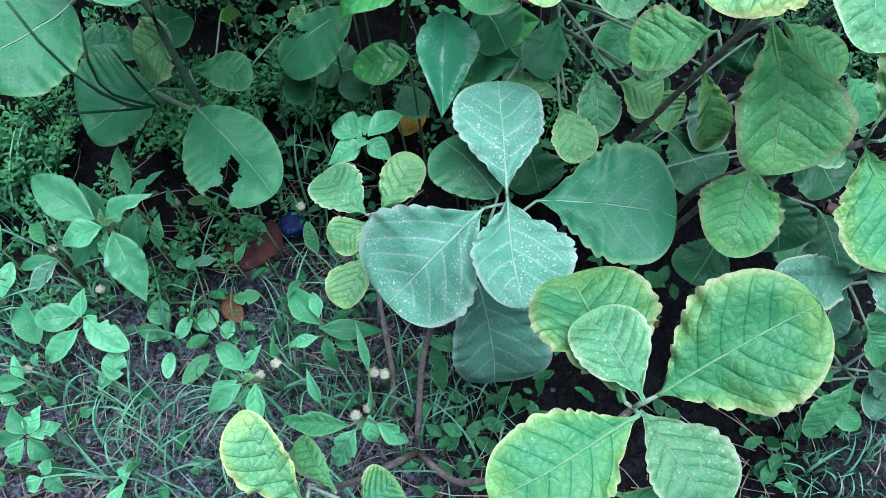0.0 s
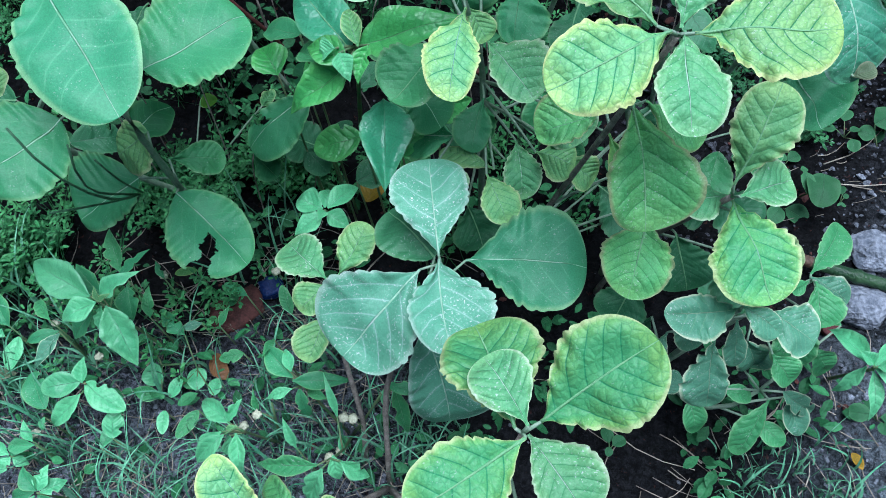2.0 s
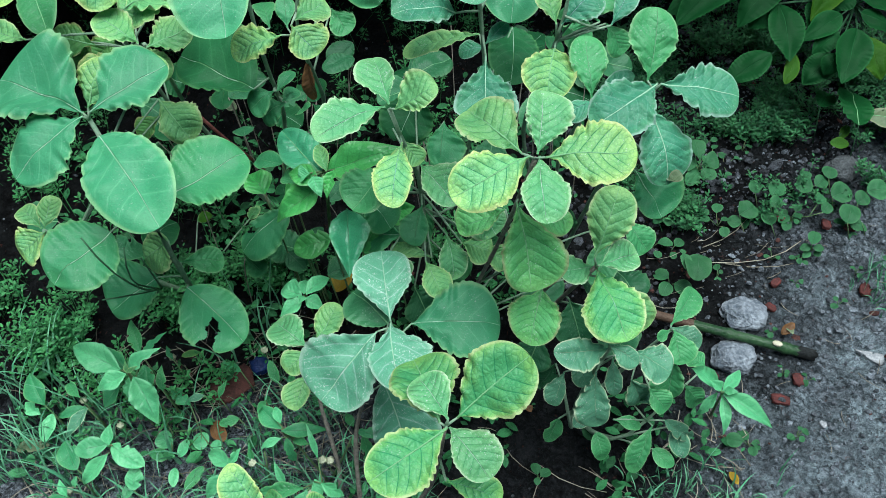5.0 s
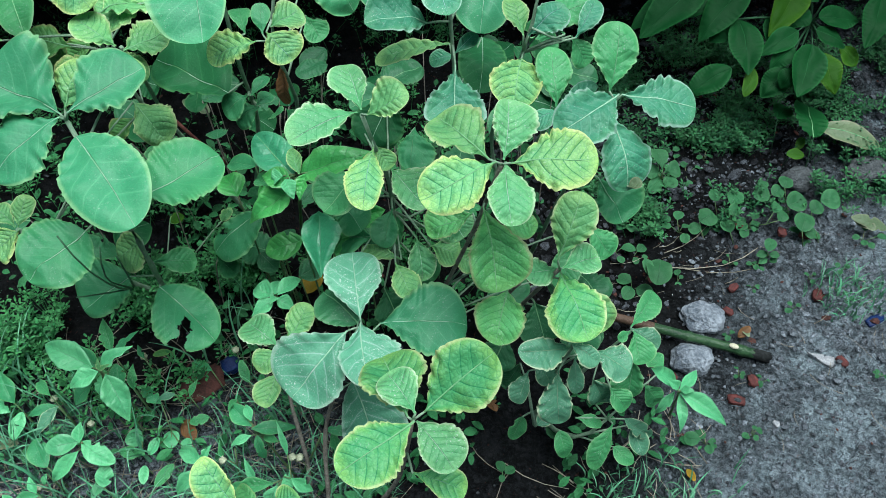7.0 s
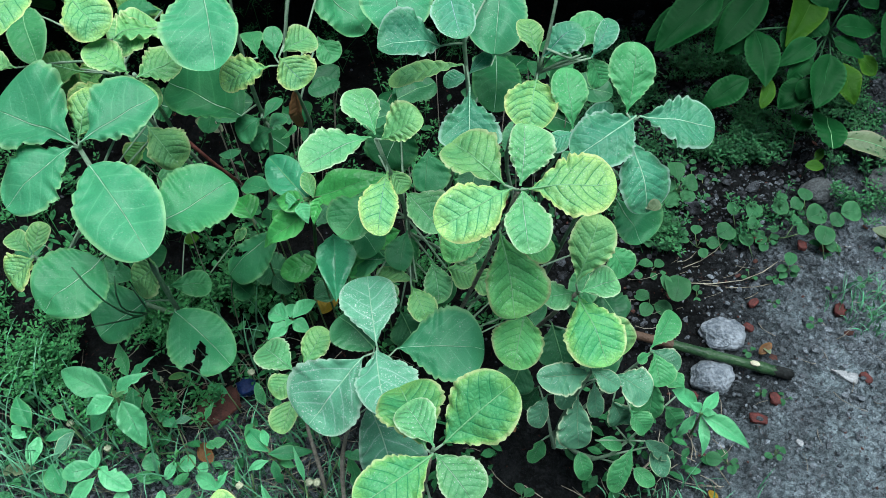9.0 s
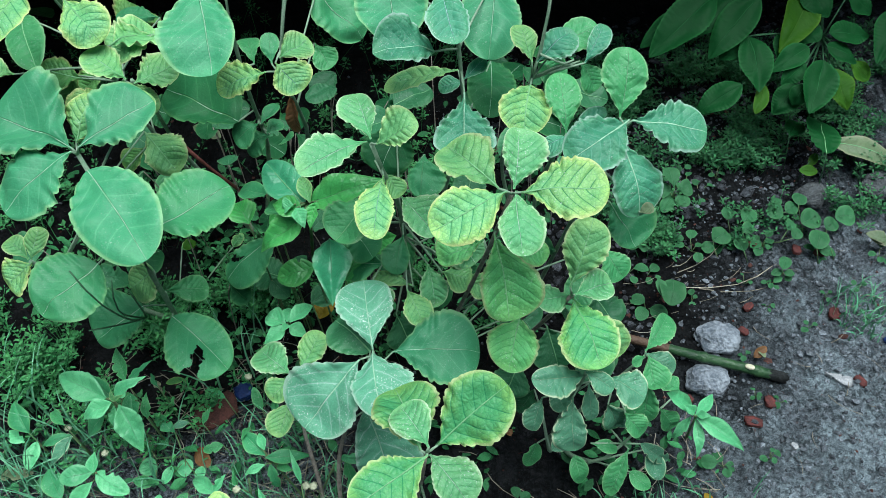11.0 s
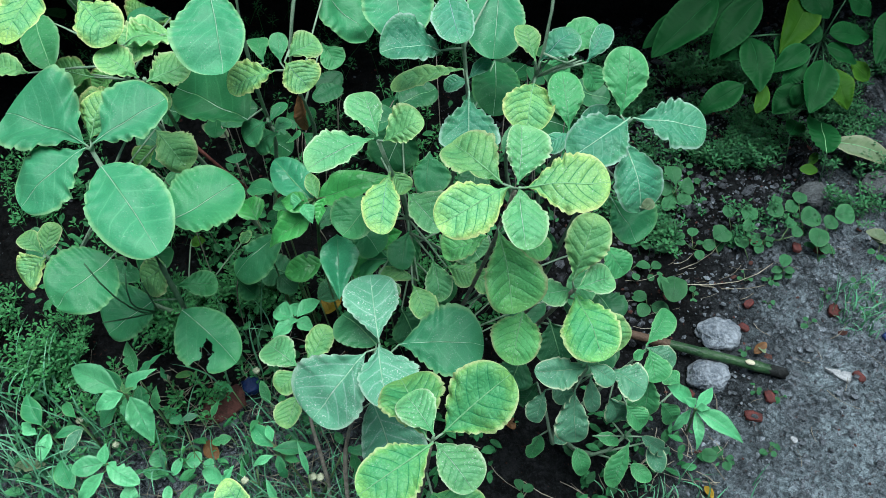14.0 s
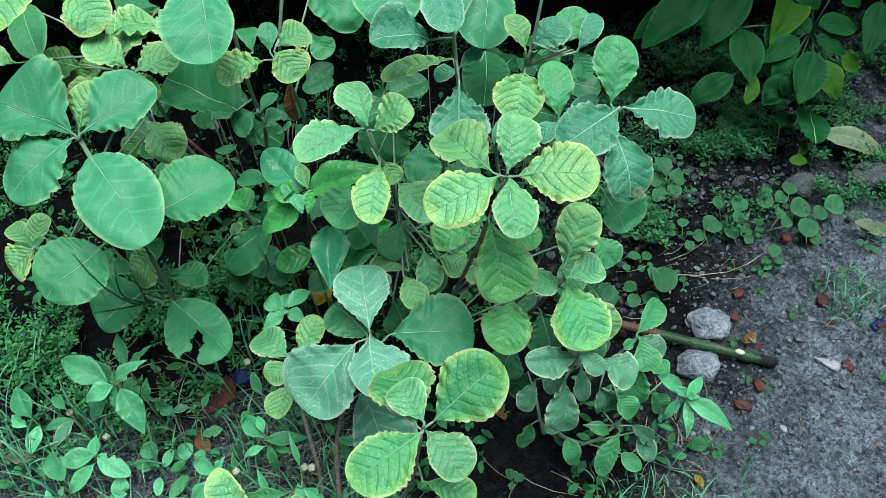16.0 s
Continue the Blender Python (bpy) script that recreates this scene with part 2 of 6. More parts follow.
def plain(name, a, b, scale=40.0, rough=0.8, height=0.4, depth=0.003, random_amount=0.0):
    m, N, L, bsdf = graph(name)
    g1, g2 = grain(N, L, scale, 5.0, 0.65), grain(N, L, scale * 7.0, 3.0)
    f = ramp(N, L, calc(N, L, "MULTIPLY_ADD", g2, 0.4, calc(N, L, "MULTIPLY", g1, 0.6)), 0.36, 0.64)
    col = blend(N, L, f, a, b)
    if random_amount:
        geo = N.new("ShaderNodeNewGeometry")
        val = calc(N, L, "MULTIPLY_ADD", geo.outputs["Random Per Island"], random_amount, 1.0 - random_amount / 2)
        hsv = N.new("ShaderNodeHueSaturation")
        L.new(col, hsv.inputs["Color"])
        L.new(val, hsv.inputs["Value"])
        col = hsv.outputs[0]
    L.new(col, bsdf.inputs["Base Color"])
    bsdf.inputs["Roughness"].default_value = rough
    bsdf.inputs["Specular IOR Level"].default_value = 0.25
    bump(N, L, bsdf, f, height, depth)
    return m


def soil_material():
    m, N, L, bsdf = graph("soil")
    big, mid, lump, fine = grain(N, L, 5.0, 4.0), grain(N, L, 42.0, 6.0, 0.7), grain(N, L, 130.0, 4.0, 0.65), grain(N, L, 520.0, 5.0, 0.8)
    # bed soil near black: shade beneath the shrubs is put into its colour
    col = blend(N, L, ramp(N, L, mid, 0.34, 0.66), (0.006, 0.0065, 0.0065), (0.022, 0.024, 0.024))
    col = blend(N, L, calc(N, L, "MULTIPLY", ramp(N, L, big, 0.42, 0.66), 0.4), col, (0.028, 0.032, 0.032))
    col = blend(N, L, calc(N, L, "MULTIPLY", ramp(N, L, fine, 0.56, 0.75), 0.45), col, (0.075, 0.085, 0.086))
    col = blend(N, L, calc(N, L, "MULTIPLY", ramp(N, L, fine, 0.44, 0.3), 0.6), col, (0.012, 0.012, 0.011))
    co = N.new("ShaderNodeTexCoord")
    sep = N.new("ShaderNodeSeparateXYZ")
    L.new(co.outputs["Object"], sep.inputs[0])
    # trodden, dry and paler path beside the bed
    # the x cutoff leaves soil below the front shrub dark, as painted shade
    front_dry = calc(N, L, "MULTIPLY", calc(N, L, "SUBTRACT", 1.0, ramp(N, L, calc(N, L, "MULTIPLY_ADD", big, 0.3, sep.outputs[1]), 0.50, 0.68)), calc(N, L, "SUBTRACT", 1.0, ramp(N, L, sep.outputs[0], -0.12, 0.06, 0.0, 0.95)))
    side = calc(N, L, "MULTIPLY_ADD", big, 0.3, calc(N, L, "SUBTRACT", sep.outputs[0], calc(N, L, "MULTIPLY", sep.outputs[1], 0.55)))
    # lump and grain mottle track the bump: some crevice shade is in the colour
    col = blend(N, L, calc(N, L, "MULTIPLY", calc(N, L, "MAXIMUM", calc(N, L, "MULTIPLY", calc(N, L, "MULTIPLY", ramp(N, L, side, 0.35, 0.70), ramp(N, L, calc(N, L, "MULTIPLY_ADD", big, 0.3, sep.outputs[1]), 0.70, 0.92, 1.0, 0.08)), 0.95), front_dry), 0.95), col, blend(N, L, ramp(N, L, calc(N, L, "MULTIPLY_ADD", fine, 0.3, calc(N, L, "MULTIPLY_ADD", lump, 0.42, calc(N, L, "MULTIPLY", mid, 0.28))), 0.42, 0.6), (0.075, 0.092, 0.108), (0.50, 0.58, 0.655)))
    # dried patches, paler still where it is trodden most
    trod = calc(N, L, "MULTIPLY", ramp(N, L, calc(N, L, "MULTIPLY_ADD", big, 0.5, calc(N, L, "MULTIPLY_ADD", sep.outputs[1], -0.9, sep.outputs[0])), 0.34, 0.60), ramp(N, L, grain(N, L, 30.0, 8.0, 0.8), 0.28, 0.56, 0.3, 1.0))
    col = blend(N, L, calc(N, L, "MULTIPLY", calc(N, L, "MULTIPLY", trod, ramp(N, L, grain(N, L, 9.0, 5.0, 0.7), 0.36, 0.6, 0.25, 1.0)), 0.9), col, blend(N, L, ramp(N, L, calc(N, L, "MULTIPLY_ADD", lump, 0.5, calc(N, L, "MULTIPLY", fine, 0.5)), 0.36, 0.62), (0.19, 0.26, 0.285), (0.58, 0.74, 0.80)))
    damp = calc(N, L, "MAXIMUM", ramp(N, L, grain(N, L, 17.0, 6.0, 0.7), 0.44, 0.56), 0.0)
    col = blend(N, L, calc(N, L, "MULTIPLY_ADD", damp, -0.38, 0.38), col, (0.03, 0.035, 0.038))
    red = ramp(N, L, grain(N, L, 120.0, 2.0), 0.66, 0.72)
    col = blend(N, L, calc(N, L, "MULTIPLY", red, 0.35), col, (0.24, 0.09, 0.06))
    bsdf.inputs["Roughness"].default_value = 0.92
    bsdf.inputs["Specular IOR Level"].default_value = 0.04
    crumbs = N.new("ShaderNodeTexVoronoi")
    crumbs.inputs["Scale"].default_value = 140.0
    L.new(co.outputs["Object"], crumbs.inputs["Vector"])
    # gaps between crumbs coloured near black, standing in for their shade
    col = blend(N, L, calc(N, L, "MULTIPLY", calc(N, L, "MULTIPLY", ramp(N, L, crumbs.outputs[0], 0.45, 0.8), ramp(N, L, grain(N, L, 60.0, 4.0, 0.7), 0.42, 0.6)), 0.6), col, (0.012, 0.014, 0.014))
    cracks = N.new("ShaderNodeTexVoronoi")
    cracks.feature = "DISTANCE_TO_EDGE"
    cracks.inputs["Scale"].default_value = 78.0
    warp = N.new("ShaderNodeVectorMath")
    warp.operation = "MULTIPLY_ADD"
    L.new(calc(N, L, "MULTIPLY_ADD", mid, 0.03, calc(N, L, "MULTIPLY", lump, 0.012)), warp.inputs[0])
    warp.inputs[1].default_value = (1.0, -0.8, 0.3)
    L.new(co.outputs["Object"], warp.inputs[2])
    L.new(warp.outputs[0], cracks.inputs["Vector"])
    crack = calc(N, L, "MULTIPLY", ramp(N, L, cracks.outputs[0], 0.0, 0.16, 1.0, 0.0), calc(N, L, "MULTIPLY", ramp(N, L, grain(N, L, 35.0, 4.0, 0.7), 0.38, 0.56), calc(N, L, "MULTIPLY_ADD", trod, -0.6, 1.0)))
    # soil cracks, with the shade inside them coloured in as near black
    col = blend(N, L, calc(N, L, "MULTIPLY", crack, 0.75), col, (0.012, 0.014, 0.015))
    L.new(col, bsdf.inputs["Base Color"])
    mid = calc(N, L, "SUBTRACT", mid, calc(N, L, "MULTIPLY", crumbs.outputs[0], 0.5))
    mid = calc(N, L, "SUBTRACT", mid, calc(N, L, "MULTIPLY", crack, 0.4))
    h = calc(N, L, "ADD", calc(N, L, "MULTIPLY_ADD", lump, 0.7, calc(N, L, "MULTIPLY", mid, 0.7)), calc(N, L, "MULTIPLY", fine, 0.3))
    bump(N, L, bsdf, h, 1.0, 0.022)
    return m


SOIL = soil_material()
STEM = plain("stem_green_brown", (0.17, 0.31, 0.19), (0.30, 0.42, 0.30), 90.0, 0.75)
RIB_PALE = plain("midrib_pale", (0.26, 0.50, 0.32), (0.40, 0.64, 0.46), 120.0, 0.7)
RIB_GREEN = plain("midrib_green", (0.14, 0.38, 0.17), (0.24, 0.48, 0.24), 120.0, 0.7)
TWIG = plain("stem_woody", (0.17, 0.155, 0.13), (0.36, 0.34, 0.29), 120.0, 0.85)
DARK_STALK = plain("stalk_dark_green", (0.02, 0.075, 0.035), (0.05, 0.15, 0.07), 90.0, 0.5)
RED_TWIG = plain("stem_red", (0.10, 0.035, 0.028), (0.2, 0.075, 0.06), 120.0, 0.8)
WEED_STEM = plain("stem_weed", (0.08, 0.24, 0.09), (0.17, 0.2, 0.1), 90.0, 0.6)
STONE_DARK = plain("stone_dark", (0.05, 0.058, 0.06), (0.14, 0.16, 0.165), 45.0, 0.9, 0.7, 0.006)
STONE = plain("stone_grey", (0.09, 0.115, 0.14), (0.32, 0.37, 0.41), 26.0, 0.9, 0.7, 0.006)
PEBBLE = plain("pebbles", (0.03, 0.037, 0.041), (0.11, 0.13, 0.142), 60.0, 0.9, random_amount=1.0)
CLOD = plain("clods", (0.012, 0.014, 0.016), (0.10, 0.115, 0.13), 90.0, 0.95, 0.8, 0.004, random_amount=1.2)
CRUMB = plain("soil_crumb", (0.05, 0.06, 0.07), (0.22, 0.26, 0.29), 70.0, 0.95, 0.8, 0.003, random_amount=1.1)
BRICK = plain("brick_crumb", (0.05, 0.026, 0.022), (0.12, 0.05, 0.04), 60.0, 0.9, random_amount=0.5)
BRICK_RED = plain("brick_red", (0.065, 0.027, 0.025), (0.155, 0.047, 0.042), 60.0, 0.9, random_amount=0.5)
STRAW = plain("straw", (0.16, 0.15, 0.115), (0.40, 0.38, 0.30), 60.0, 0.8, random_amount=0.6)
BAMBOO = plain("cane_green", (0.014, 0.045, 0.02), (0.04, 0.095, 0.04), 35.0, 0.3)
CANE_DRY = plain("cane_dry", (0.055, 0.035, 0.024), (0.12, 0.08, 0.055), 45.0, 0.6)
CANE_ROT = plain("cane_rotted", (0.006, 0.008, 0.008), (0.025, 0.03, 0.03), 80.0, 0.9)
CANE_CUT = plain("cane_cut", (0.5, 0.5, 0.36), (0.62, 0.6, 0.45), 60.0, 0.8)
GRASS = plain("grass", (0.07, 0.29, 0.15), (0.19, 0.46, 0.27), 30.0, 0.5, random_amount=0.6)
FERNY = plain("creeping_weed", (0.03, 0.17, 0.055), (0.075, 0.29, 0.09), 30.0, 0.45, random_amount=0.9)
ADDED_LEAVES = plain("added_leaves", (0.012, 0.055, 0.019), (0.025, 0.09, 0.027), 20.0, 0.6, random_amount=0.6)
FLOWER = plain("flower_head", (0.36, 0.42, 0.26), (0.70, 0.74, 0.54), 300.0, 0.9)
WHITE = plain("white_chip", (0.22, 0.24, 0.25), (0.44, 0.47, 0.48), 60.0, 0.7)
# darker copy of the creeping weed, its shade held in the colour
FERNY_SHADE = plain("creeping_weed_shaded", (0.018, 0.10, 0.04), (0.05, 0.19, 0.065), 30.0, 0.5, random_amount=0.9)
UNDER = plain("undergrowth_leaves", (0.024, 0.13, 0.045), (0.05, 0.23, 0.08), 60.0, 0.5, random_amount=1.0)
BLUE = plain("blue_plastic", (0.006, 0.018, 0.08), (0.010, 0.035, 0.13), 40.0, 0.35)


# ---- builders ----
def finish(name, bm, material, parent=None, label="", at=(0, 0, 0), smooth=True):
    me = bpy.data.meshes.new(name)
    bm.to_mesh(me)
    bm.free()
    me.materials.append(material)
    if smooth:
        me.polygons.foreach_set("use_smooth", [True] * len(me.polygons))
    ob = new(name, me)
    if parent:
        ob.parent = parent
        ob.location = Vector(at) - parent.location
    else:
        ob.location = at
    if label:
        tagged(ob, label)
    return ob


def thing(name, at, label, category, group="", kind=""):
    ob = new(name)
    ob.empty_display_size = 0.02
    ob.location = at
    return tagged(ob, label, category, group, kind)


# how full the blade is towards its foot, how it closes to the tip (two powers), and where it is widest
SHAPES = {
    "ob": (1.5, 2.5, 0.5, 0.66),
    "obr": (1.4, 2.5, 0.48, 0.64),
    "cup": (0.95, 2.2, 0.52, 0.62),
    "round": (0.6, 2.2, 0.5, 0.54),
    "torn": (0.7, 2.2, 0.5, 0.55),
    "lance": (0.95, 1.35, 1.0, 0.40),
    "oval": (0.6, 1.8, 0.6, 0.48),
    "disc": (0.5, 2.0, 0.5, 0.5),
    "wedge": (2.3, 2.6, 0.5, 0.82),
    "ovate": (0.62, 1.55, 0.8, 0.42),
}


def half_width(kind, v, peak):
    foot, close, blunt, usual = SHAPES[kind]
    p = peak or usual
    if foot > 0.9:
        p = 0.45 * p + 0.55 * usual
    if v < p:
        return math.sin(math.pi / 2 * v / p) ** foot
    return max(0.0, 1 - ((v - p) / (1 - p)) ** close) ** blunt


STEMS = {}
MIDLINE = []
rng = random.Random(11)


def leaf_mesh(length, width, kind, rows=16, cols=8, rnd=rng, ruffle=1.0, share=0.5, peak=None):
    """A blade along +y from its foot at the origin, its face up +z. share: how much of the width lies to the left of the rib."""
    bm = bmesh.new()
    uv, flat = bm.loops.layers.uv.new("leaf"), bm.loops.layers.uv.new("flat")
    bend = rnd.uniform(-0.03, 0.03)
    arch = rnd.uniform(0.02, 0.12) * (1.8 if kind == "cup" else 1)
    droop = rnd.uniform(0.0, 0.22) if kind != "lance" else rnd.uniform(0.1, 0.5)
    crease = rnd.uniform(-0.12, 0.28)
    cup = rnd.uniform(-0.02, 0.14) + (0.35 if kind == "cup" else 0)
    small = min(1.0, 0.1 + (length / 0.06) ** 1.3)
    waves = {"ob": rnd.uniform(5.2, 6.8), "obr": rnd.uniform(5.0, 6.2), "cup": 5.0, "round": rnd.uniform(6.5, 9.0), "wedge": 8.0, "torn": 7.0, "lance": 4.0, "ovate": 15.0, "disc": 3.0, "oval": 3.0}[kind]
    if length < 0.05:
        waves *= 0.75
    ph1, ph2 = rnd.uniform(0, 6.3), rnd.uniform(0, 6.3)
    amp = {"ob": 0.09, "obr": 0.075, "cup": 0.10, "round": 0.05, "wedge": 0.12, "torn": 0.05, "lance": 0.05, "ovate": 0.03, "disc": 0.03, "oval": 0.03}[kind] * ruffle * rnd.uniform(0.8, 1.3) * small
    twist = rnd.uniform(-0.2, 0.2)
    lobes = {"ob": 0.135, "obr": 0.135, "cup": 0.10, "round": 0.028, "wedge": 0.12, "torn": 0.02, "lance": 0.06, "ovate": 0.055, "disc": 0.015, "oval": 0.02}[kind] * rnd.uniform(0.8, 1.3) * small * ruffle ** 0.7
    fold = rnd.uniform(0.2, 0.65) if kind == "lance" else 0.0
    curl = rnd.uniform(-0.4, 1.0) * {"ob": 0.06, "obr": 0.05, "cup": 0.08, "round": 0.035, "torn": 0.05}.get(kind, 0.02) * ruffle
    chews = [(rnd.uniform(0.25, 0.85), rnd.uniform(0.03, 0.08), rnd.uniform(0.2, 0.6), rnd.choice((-1, 1))) for _ in range(rnd.randint(1, 3))] if kind in ("lance", "oval") and width < 0.04 and rnd.random() < 0.4 else []
    off = Vector((rnd.uniform(0, 50), rnd.uniform(0, 50), rnd.uniform(0, 50)))
    grid = []
    MIDLINE.clear()
    for i in range(rows + 1):
        v = math.sin(math.pi / 2 * i / rows) ** 1.15
        full = half_width(kind, min(v, 0.9999), peak) * width
        body = min(1.0, 4 * v * (1.02 - v) * 1.6)
        calm = 0.07 + 0.93 * max(0.0, min(1.0, (0.74 - v) / 0.26))
        if kind == "ovate":
            calm = 0.8
        row = []
        for j in range(cols + 1):
            u = 2 * j / cols - 1
            w = max(full * (share if u < 0 else 1 - share), 0.0011 if v < 0.5 else 0.0)
            flank = 7.0 if u < 0 else 0.0
            ph = ph1 if u < 0 else ph2
            edge = abs(u) ** 2.3
            drift = 0.65 * noise.noise(off + Vector((v * 3.5, flank, 0)))
            swing = min(1.15, 0.6 + 1.3 * abs(noise.noise(off + Vector((v * 5.0, 3.0, flank)))))
            turn = 2 * math.pi * (waves * v ** 0.85 + drift) + ph
            wave = math.sin(turn) * swing
            crest = math.sin(turn + 1.2)
            half = w * (1 + 0.07 * body * noise.noise(off + Vector((v * 2.6, 11.0, flank))))
            if kind == "torn" and u > 0:
                half *= 1 - 0.1 * abs(noise.noise((v * 60, 4.0, 0.0)))
            for where, wide, deep, bitten in chews:
                if u * bitten > 0:
                    half *= 1 - deep * math.exp(-((v - where) / wide) ** 4)
            x = u * half + math.copysign(lobes * edge * body * calm * crest * swing * (0.45 * half + 0.5 * min(half * 2, width * 0.4)), u)
            x += bend * length * 4 * v * (1 - v)
            z = arch * length * 4 * v * (1 - v) * 0.6 + cup * abs(u) ** 1.2 * w + fold * abs(u) * w
            z += amp * edge * wave * body * calm * width * 0.6
            z += twist * u * w * v
            z += 0.13 * width * body * noise.noise(off + Vector((u * 1.3, v * 2.6, 0.0))) + crease * abs(u) * w * (1 - 0.6 * v)
            z -= droop * length * max(0.0, v - 0.55) ** 2 * 2
            z -= curl * width * max(0.0, (abs(u) - 0.72) / 0.28) ** 2 * body
            row.append(bm.verts.new((x, v * length, z)))
        grid.append(row)
        MIDLINE.append(row[cols // 2].co.copy())
    for i in range(rows):
        for j in range(cols):
            u, v = (2 * j + 1) / cols - 1, i / rows
            if kind == "torn" and u > 0.12 and abs(v - 0.40 - 0.16 * u - 0.05 * noise.noise((u * 5, v * 5, off.z))) < 0.035 + 0.05 * u + 0.03 * noise.noise((u * 9, v * 30, off.x)):
                continue
            quad = [grid[i][j], grid[i][j + 1], grid[i + 1][j + 1], grid[i + 1][j]]
            face = bm.faces.new(quad)
            for loop, (a, c) in zip(face.loops, ((i, j), (i, j + 1), (i + 1, j + 1), (i + 1, j))):
                loop[uv].uv = (c / cols, math.sin(math.pi / 2 * a / rows) ** 1.15)
                loop[flat].uv = ((grid[a][c].co.x - grid[a][cols // 2].co.x) / length, loop[uv].uv[1])
    return bm


def facing(base, tip, roll=0.0):
    """Turns +y along the rib and +z to the sky."""
    along = (Vector(tip) - Vector(base)).normalized()
    up = Vector((0, -0.35, 1))
    up = (up - along * up.dot(along)).normalized()
    across = along.cross(up)
    m = Matrix((across, along, up)).transposed().to_4x4()
    return m @ Matrix.Rotation(radians(roll), 4, "Y")


def leaf(plant, base, tip, width, kind, tone, roll=0, share=0.5, peak=None):
    length = (Vector(tip) - Vector(base)).length
    big = width > 0.03
    bm = leaf_mesh(length, width, kind, 72 if big else 40 if width > 0.02 else 28, 44 if kind == "torn" else 16 if big else 8, ruffle=2.0 if tone == "dusty" else (0.5 if kind == "obr" else 0.8) if tone == "pale" else 1.0, share=share, peak=peak)
    lean = 0 if peak else rng.uniform(-6, 6)
    bm.transform(facing(base, tip, roll + lean))
    turn = facing(base, tip, roll + lean)
    line = [turn @ p for p in MIDLINE[:-3:3]]
    ob = finish("leaf", bm, TONES[tone], plant, "", base)
    if width > 0.045 and kind not in ("lance", "ovate"):
        bm = bmesh.new()
        tube(bm, line, 0.0006 if tone in ("blue", "teal", "deep") else 0.0010, 0.0002, 5)
        rib = finish("midrib", bm, RIB_PALE if tone in ("pale", "fresh", "mint", "dusty", "blue", "teal", "deep") else RIB_GREEN, None)
        rib.parent = ob
    STEMS.setdefault(plant, []).append(Vector(base))
    return ob


def tube(bm, points, r0, r1, sides=7, bend=0.0):
    """A tapered round rod through the points."""
    pts = [Vector(p) for p in points]
    dense = []
    for a, b in zip(pts, pts[1:]):
        n = max(1, int((b - a).length / 0.03))
        dense += [a.lerp(b, k / n) for k in range(n)]
    dense.append(pts[-1])
    for _ in range(2):
        dense = [dense[0]] + [(dense[i - 1] + dense[i] * 2 + dense[i + 1]) / 4 for i in range(1, len(dense) - 1)] + [dense[-1]]
    rings = []
    for i, p in enumerate(dense):
        d = (dense[min(i + 1, len(dense) - 1)] - dense[max(i - 1, 0)]).normalized()
        q = d.to_track_quat("Z", "Y")
        r = r0 + (r1 - r0) * i / max(1, len(dense) - 1)
        r *= 1 + 0.10 * math.sin(i * 2.3)
        rings.append([bm.verts.new(p + q @ Vector((r * math.cos(2 * math.pi * k / sides), r * math.sin(2 * math.pi * k / sides), 0))) for k in range(sides)])
    for a, b in zip(rings, rings[1:]):
        for k in range(sides):
            bm.faces.new((a[k], a[(k + 1) % sides], b[(k + 1) % sides], b[k]))
    bm.faces.new(rings[0][::-1])
    bm.faces.new(rings[-1])
    return dense


def stems(plant, lines, material=None, r0=0.0035, r1=0.0022, twig=0.0011):
    """The plant's stems, each from the ground upwards, and a stalk to every leaf that is away from them."""
    spine = []
    for pts in lines:
        bm = bmesh.new()
        local = [Vector(p) - plant.location for p in pts]
        spine += [p + plant.location for p in tube(bm, local, r0, r1)]
        finish("stem", bm, material or STEM, plant, "", plant.location)
    for foot in STEMS.get(plant, []):
        below = [p for p in spine if p.z < foot.z + 0.004] or spine
        near = min(below, key=lambda p: (p - foot).length)
        gap = (near - foot).length
        if gap > 0.045 and ("weed" in plant.name or "seedling" in plant.name):
            near = Vector((foot.x + 0.009, foot.y - 0.007, -0.003))
            gap = (near - foot).length
        if gap > 0.006:
            bm = bmesh.new()
            mid = near.lerp(foot, 0.55) + Vector((0, 0, 0.08 * gap))
            tube(bm, [near - plant.location, mid - plant.location, foot - plant.location], twig * (1.5 if gap > 0.05 else 1.15), twig, 6)
            finish("stalk", bm, STEM if material is TWIG else material or STEM, plant, "", plant.location)


# ---- ground ----
def spread(lo, hi, step, far):
    inner = list(np.arange(lo, hi, step))
    out, d = [], step * 2
    while d < far:
        out.append(d)
        d *= 1.7
    return np.array([lo - d for d in reversed(out)] + inner + [hi + d for d in out])


def height_at(x, y):
    near = 1.0 / (1.0 + (max(0.0, abs(x - 0.3) - 1.2) + max(0.0, abs(y - 0.7) - 1.2)) ** 2)
    h = 0.012 * noise.noise((x * 3.1, y * 3.1, 0.3)) + 0.006 * noise.noise((x * 11, y * 11, 2.0))
    h += 0.008 * noise.noise((x * 38, y * 38, 5.0)) + 0.006 * (abs(noise.noise((x * 70, y * 70, 9.0))) - 0.3) + 0.003 * noise.noise((x * 150, y * 150, 2.0))
    gap = noise.voronoi((x * 62 + 0.5 * noise.noise((x * 60, y * 60, 1.0)), y * 62, 0.4))[0]
    h += 0.007 * min(1.0, (gap[1] - gap[0]) / 0.4) - 0.004
    return h * near


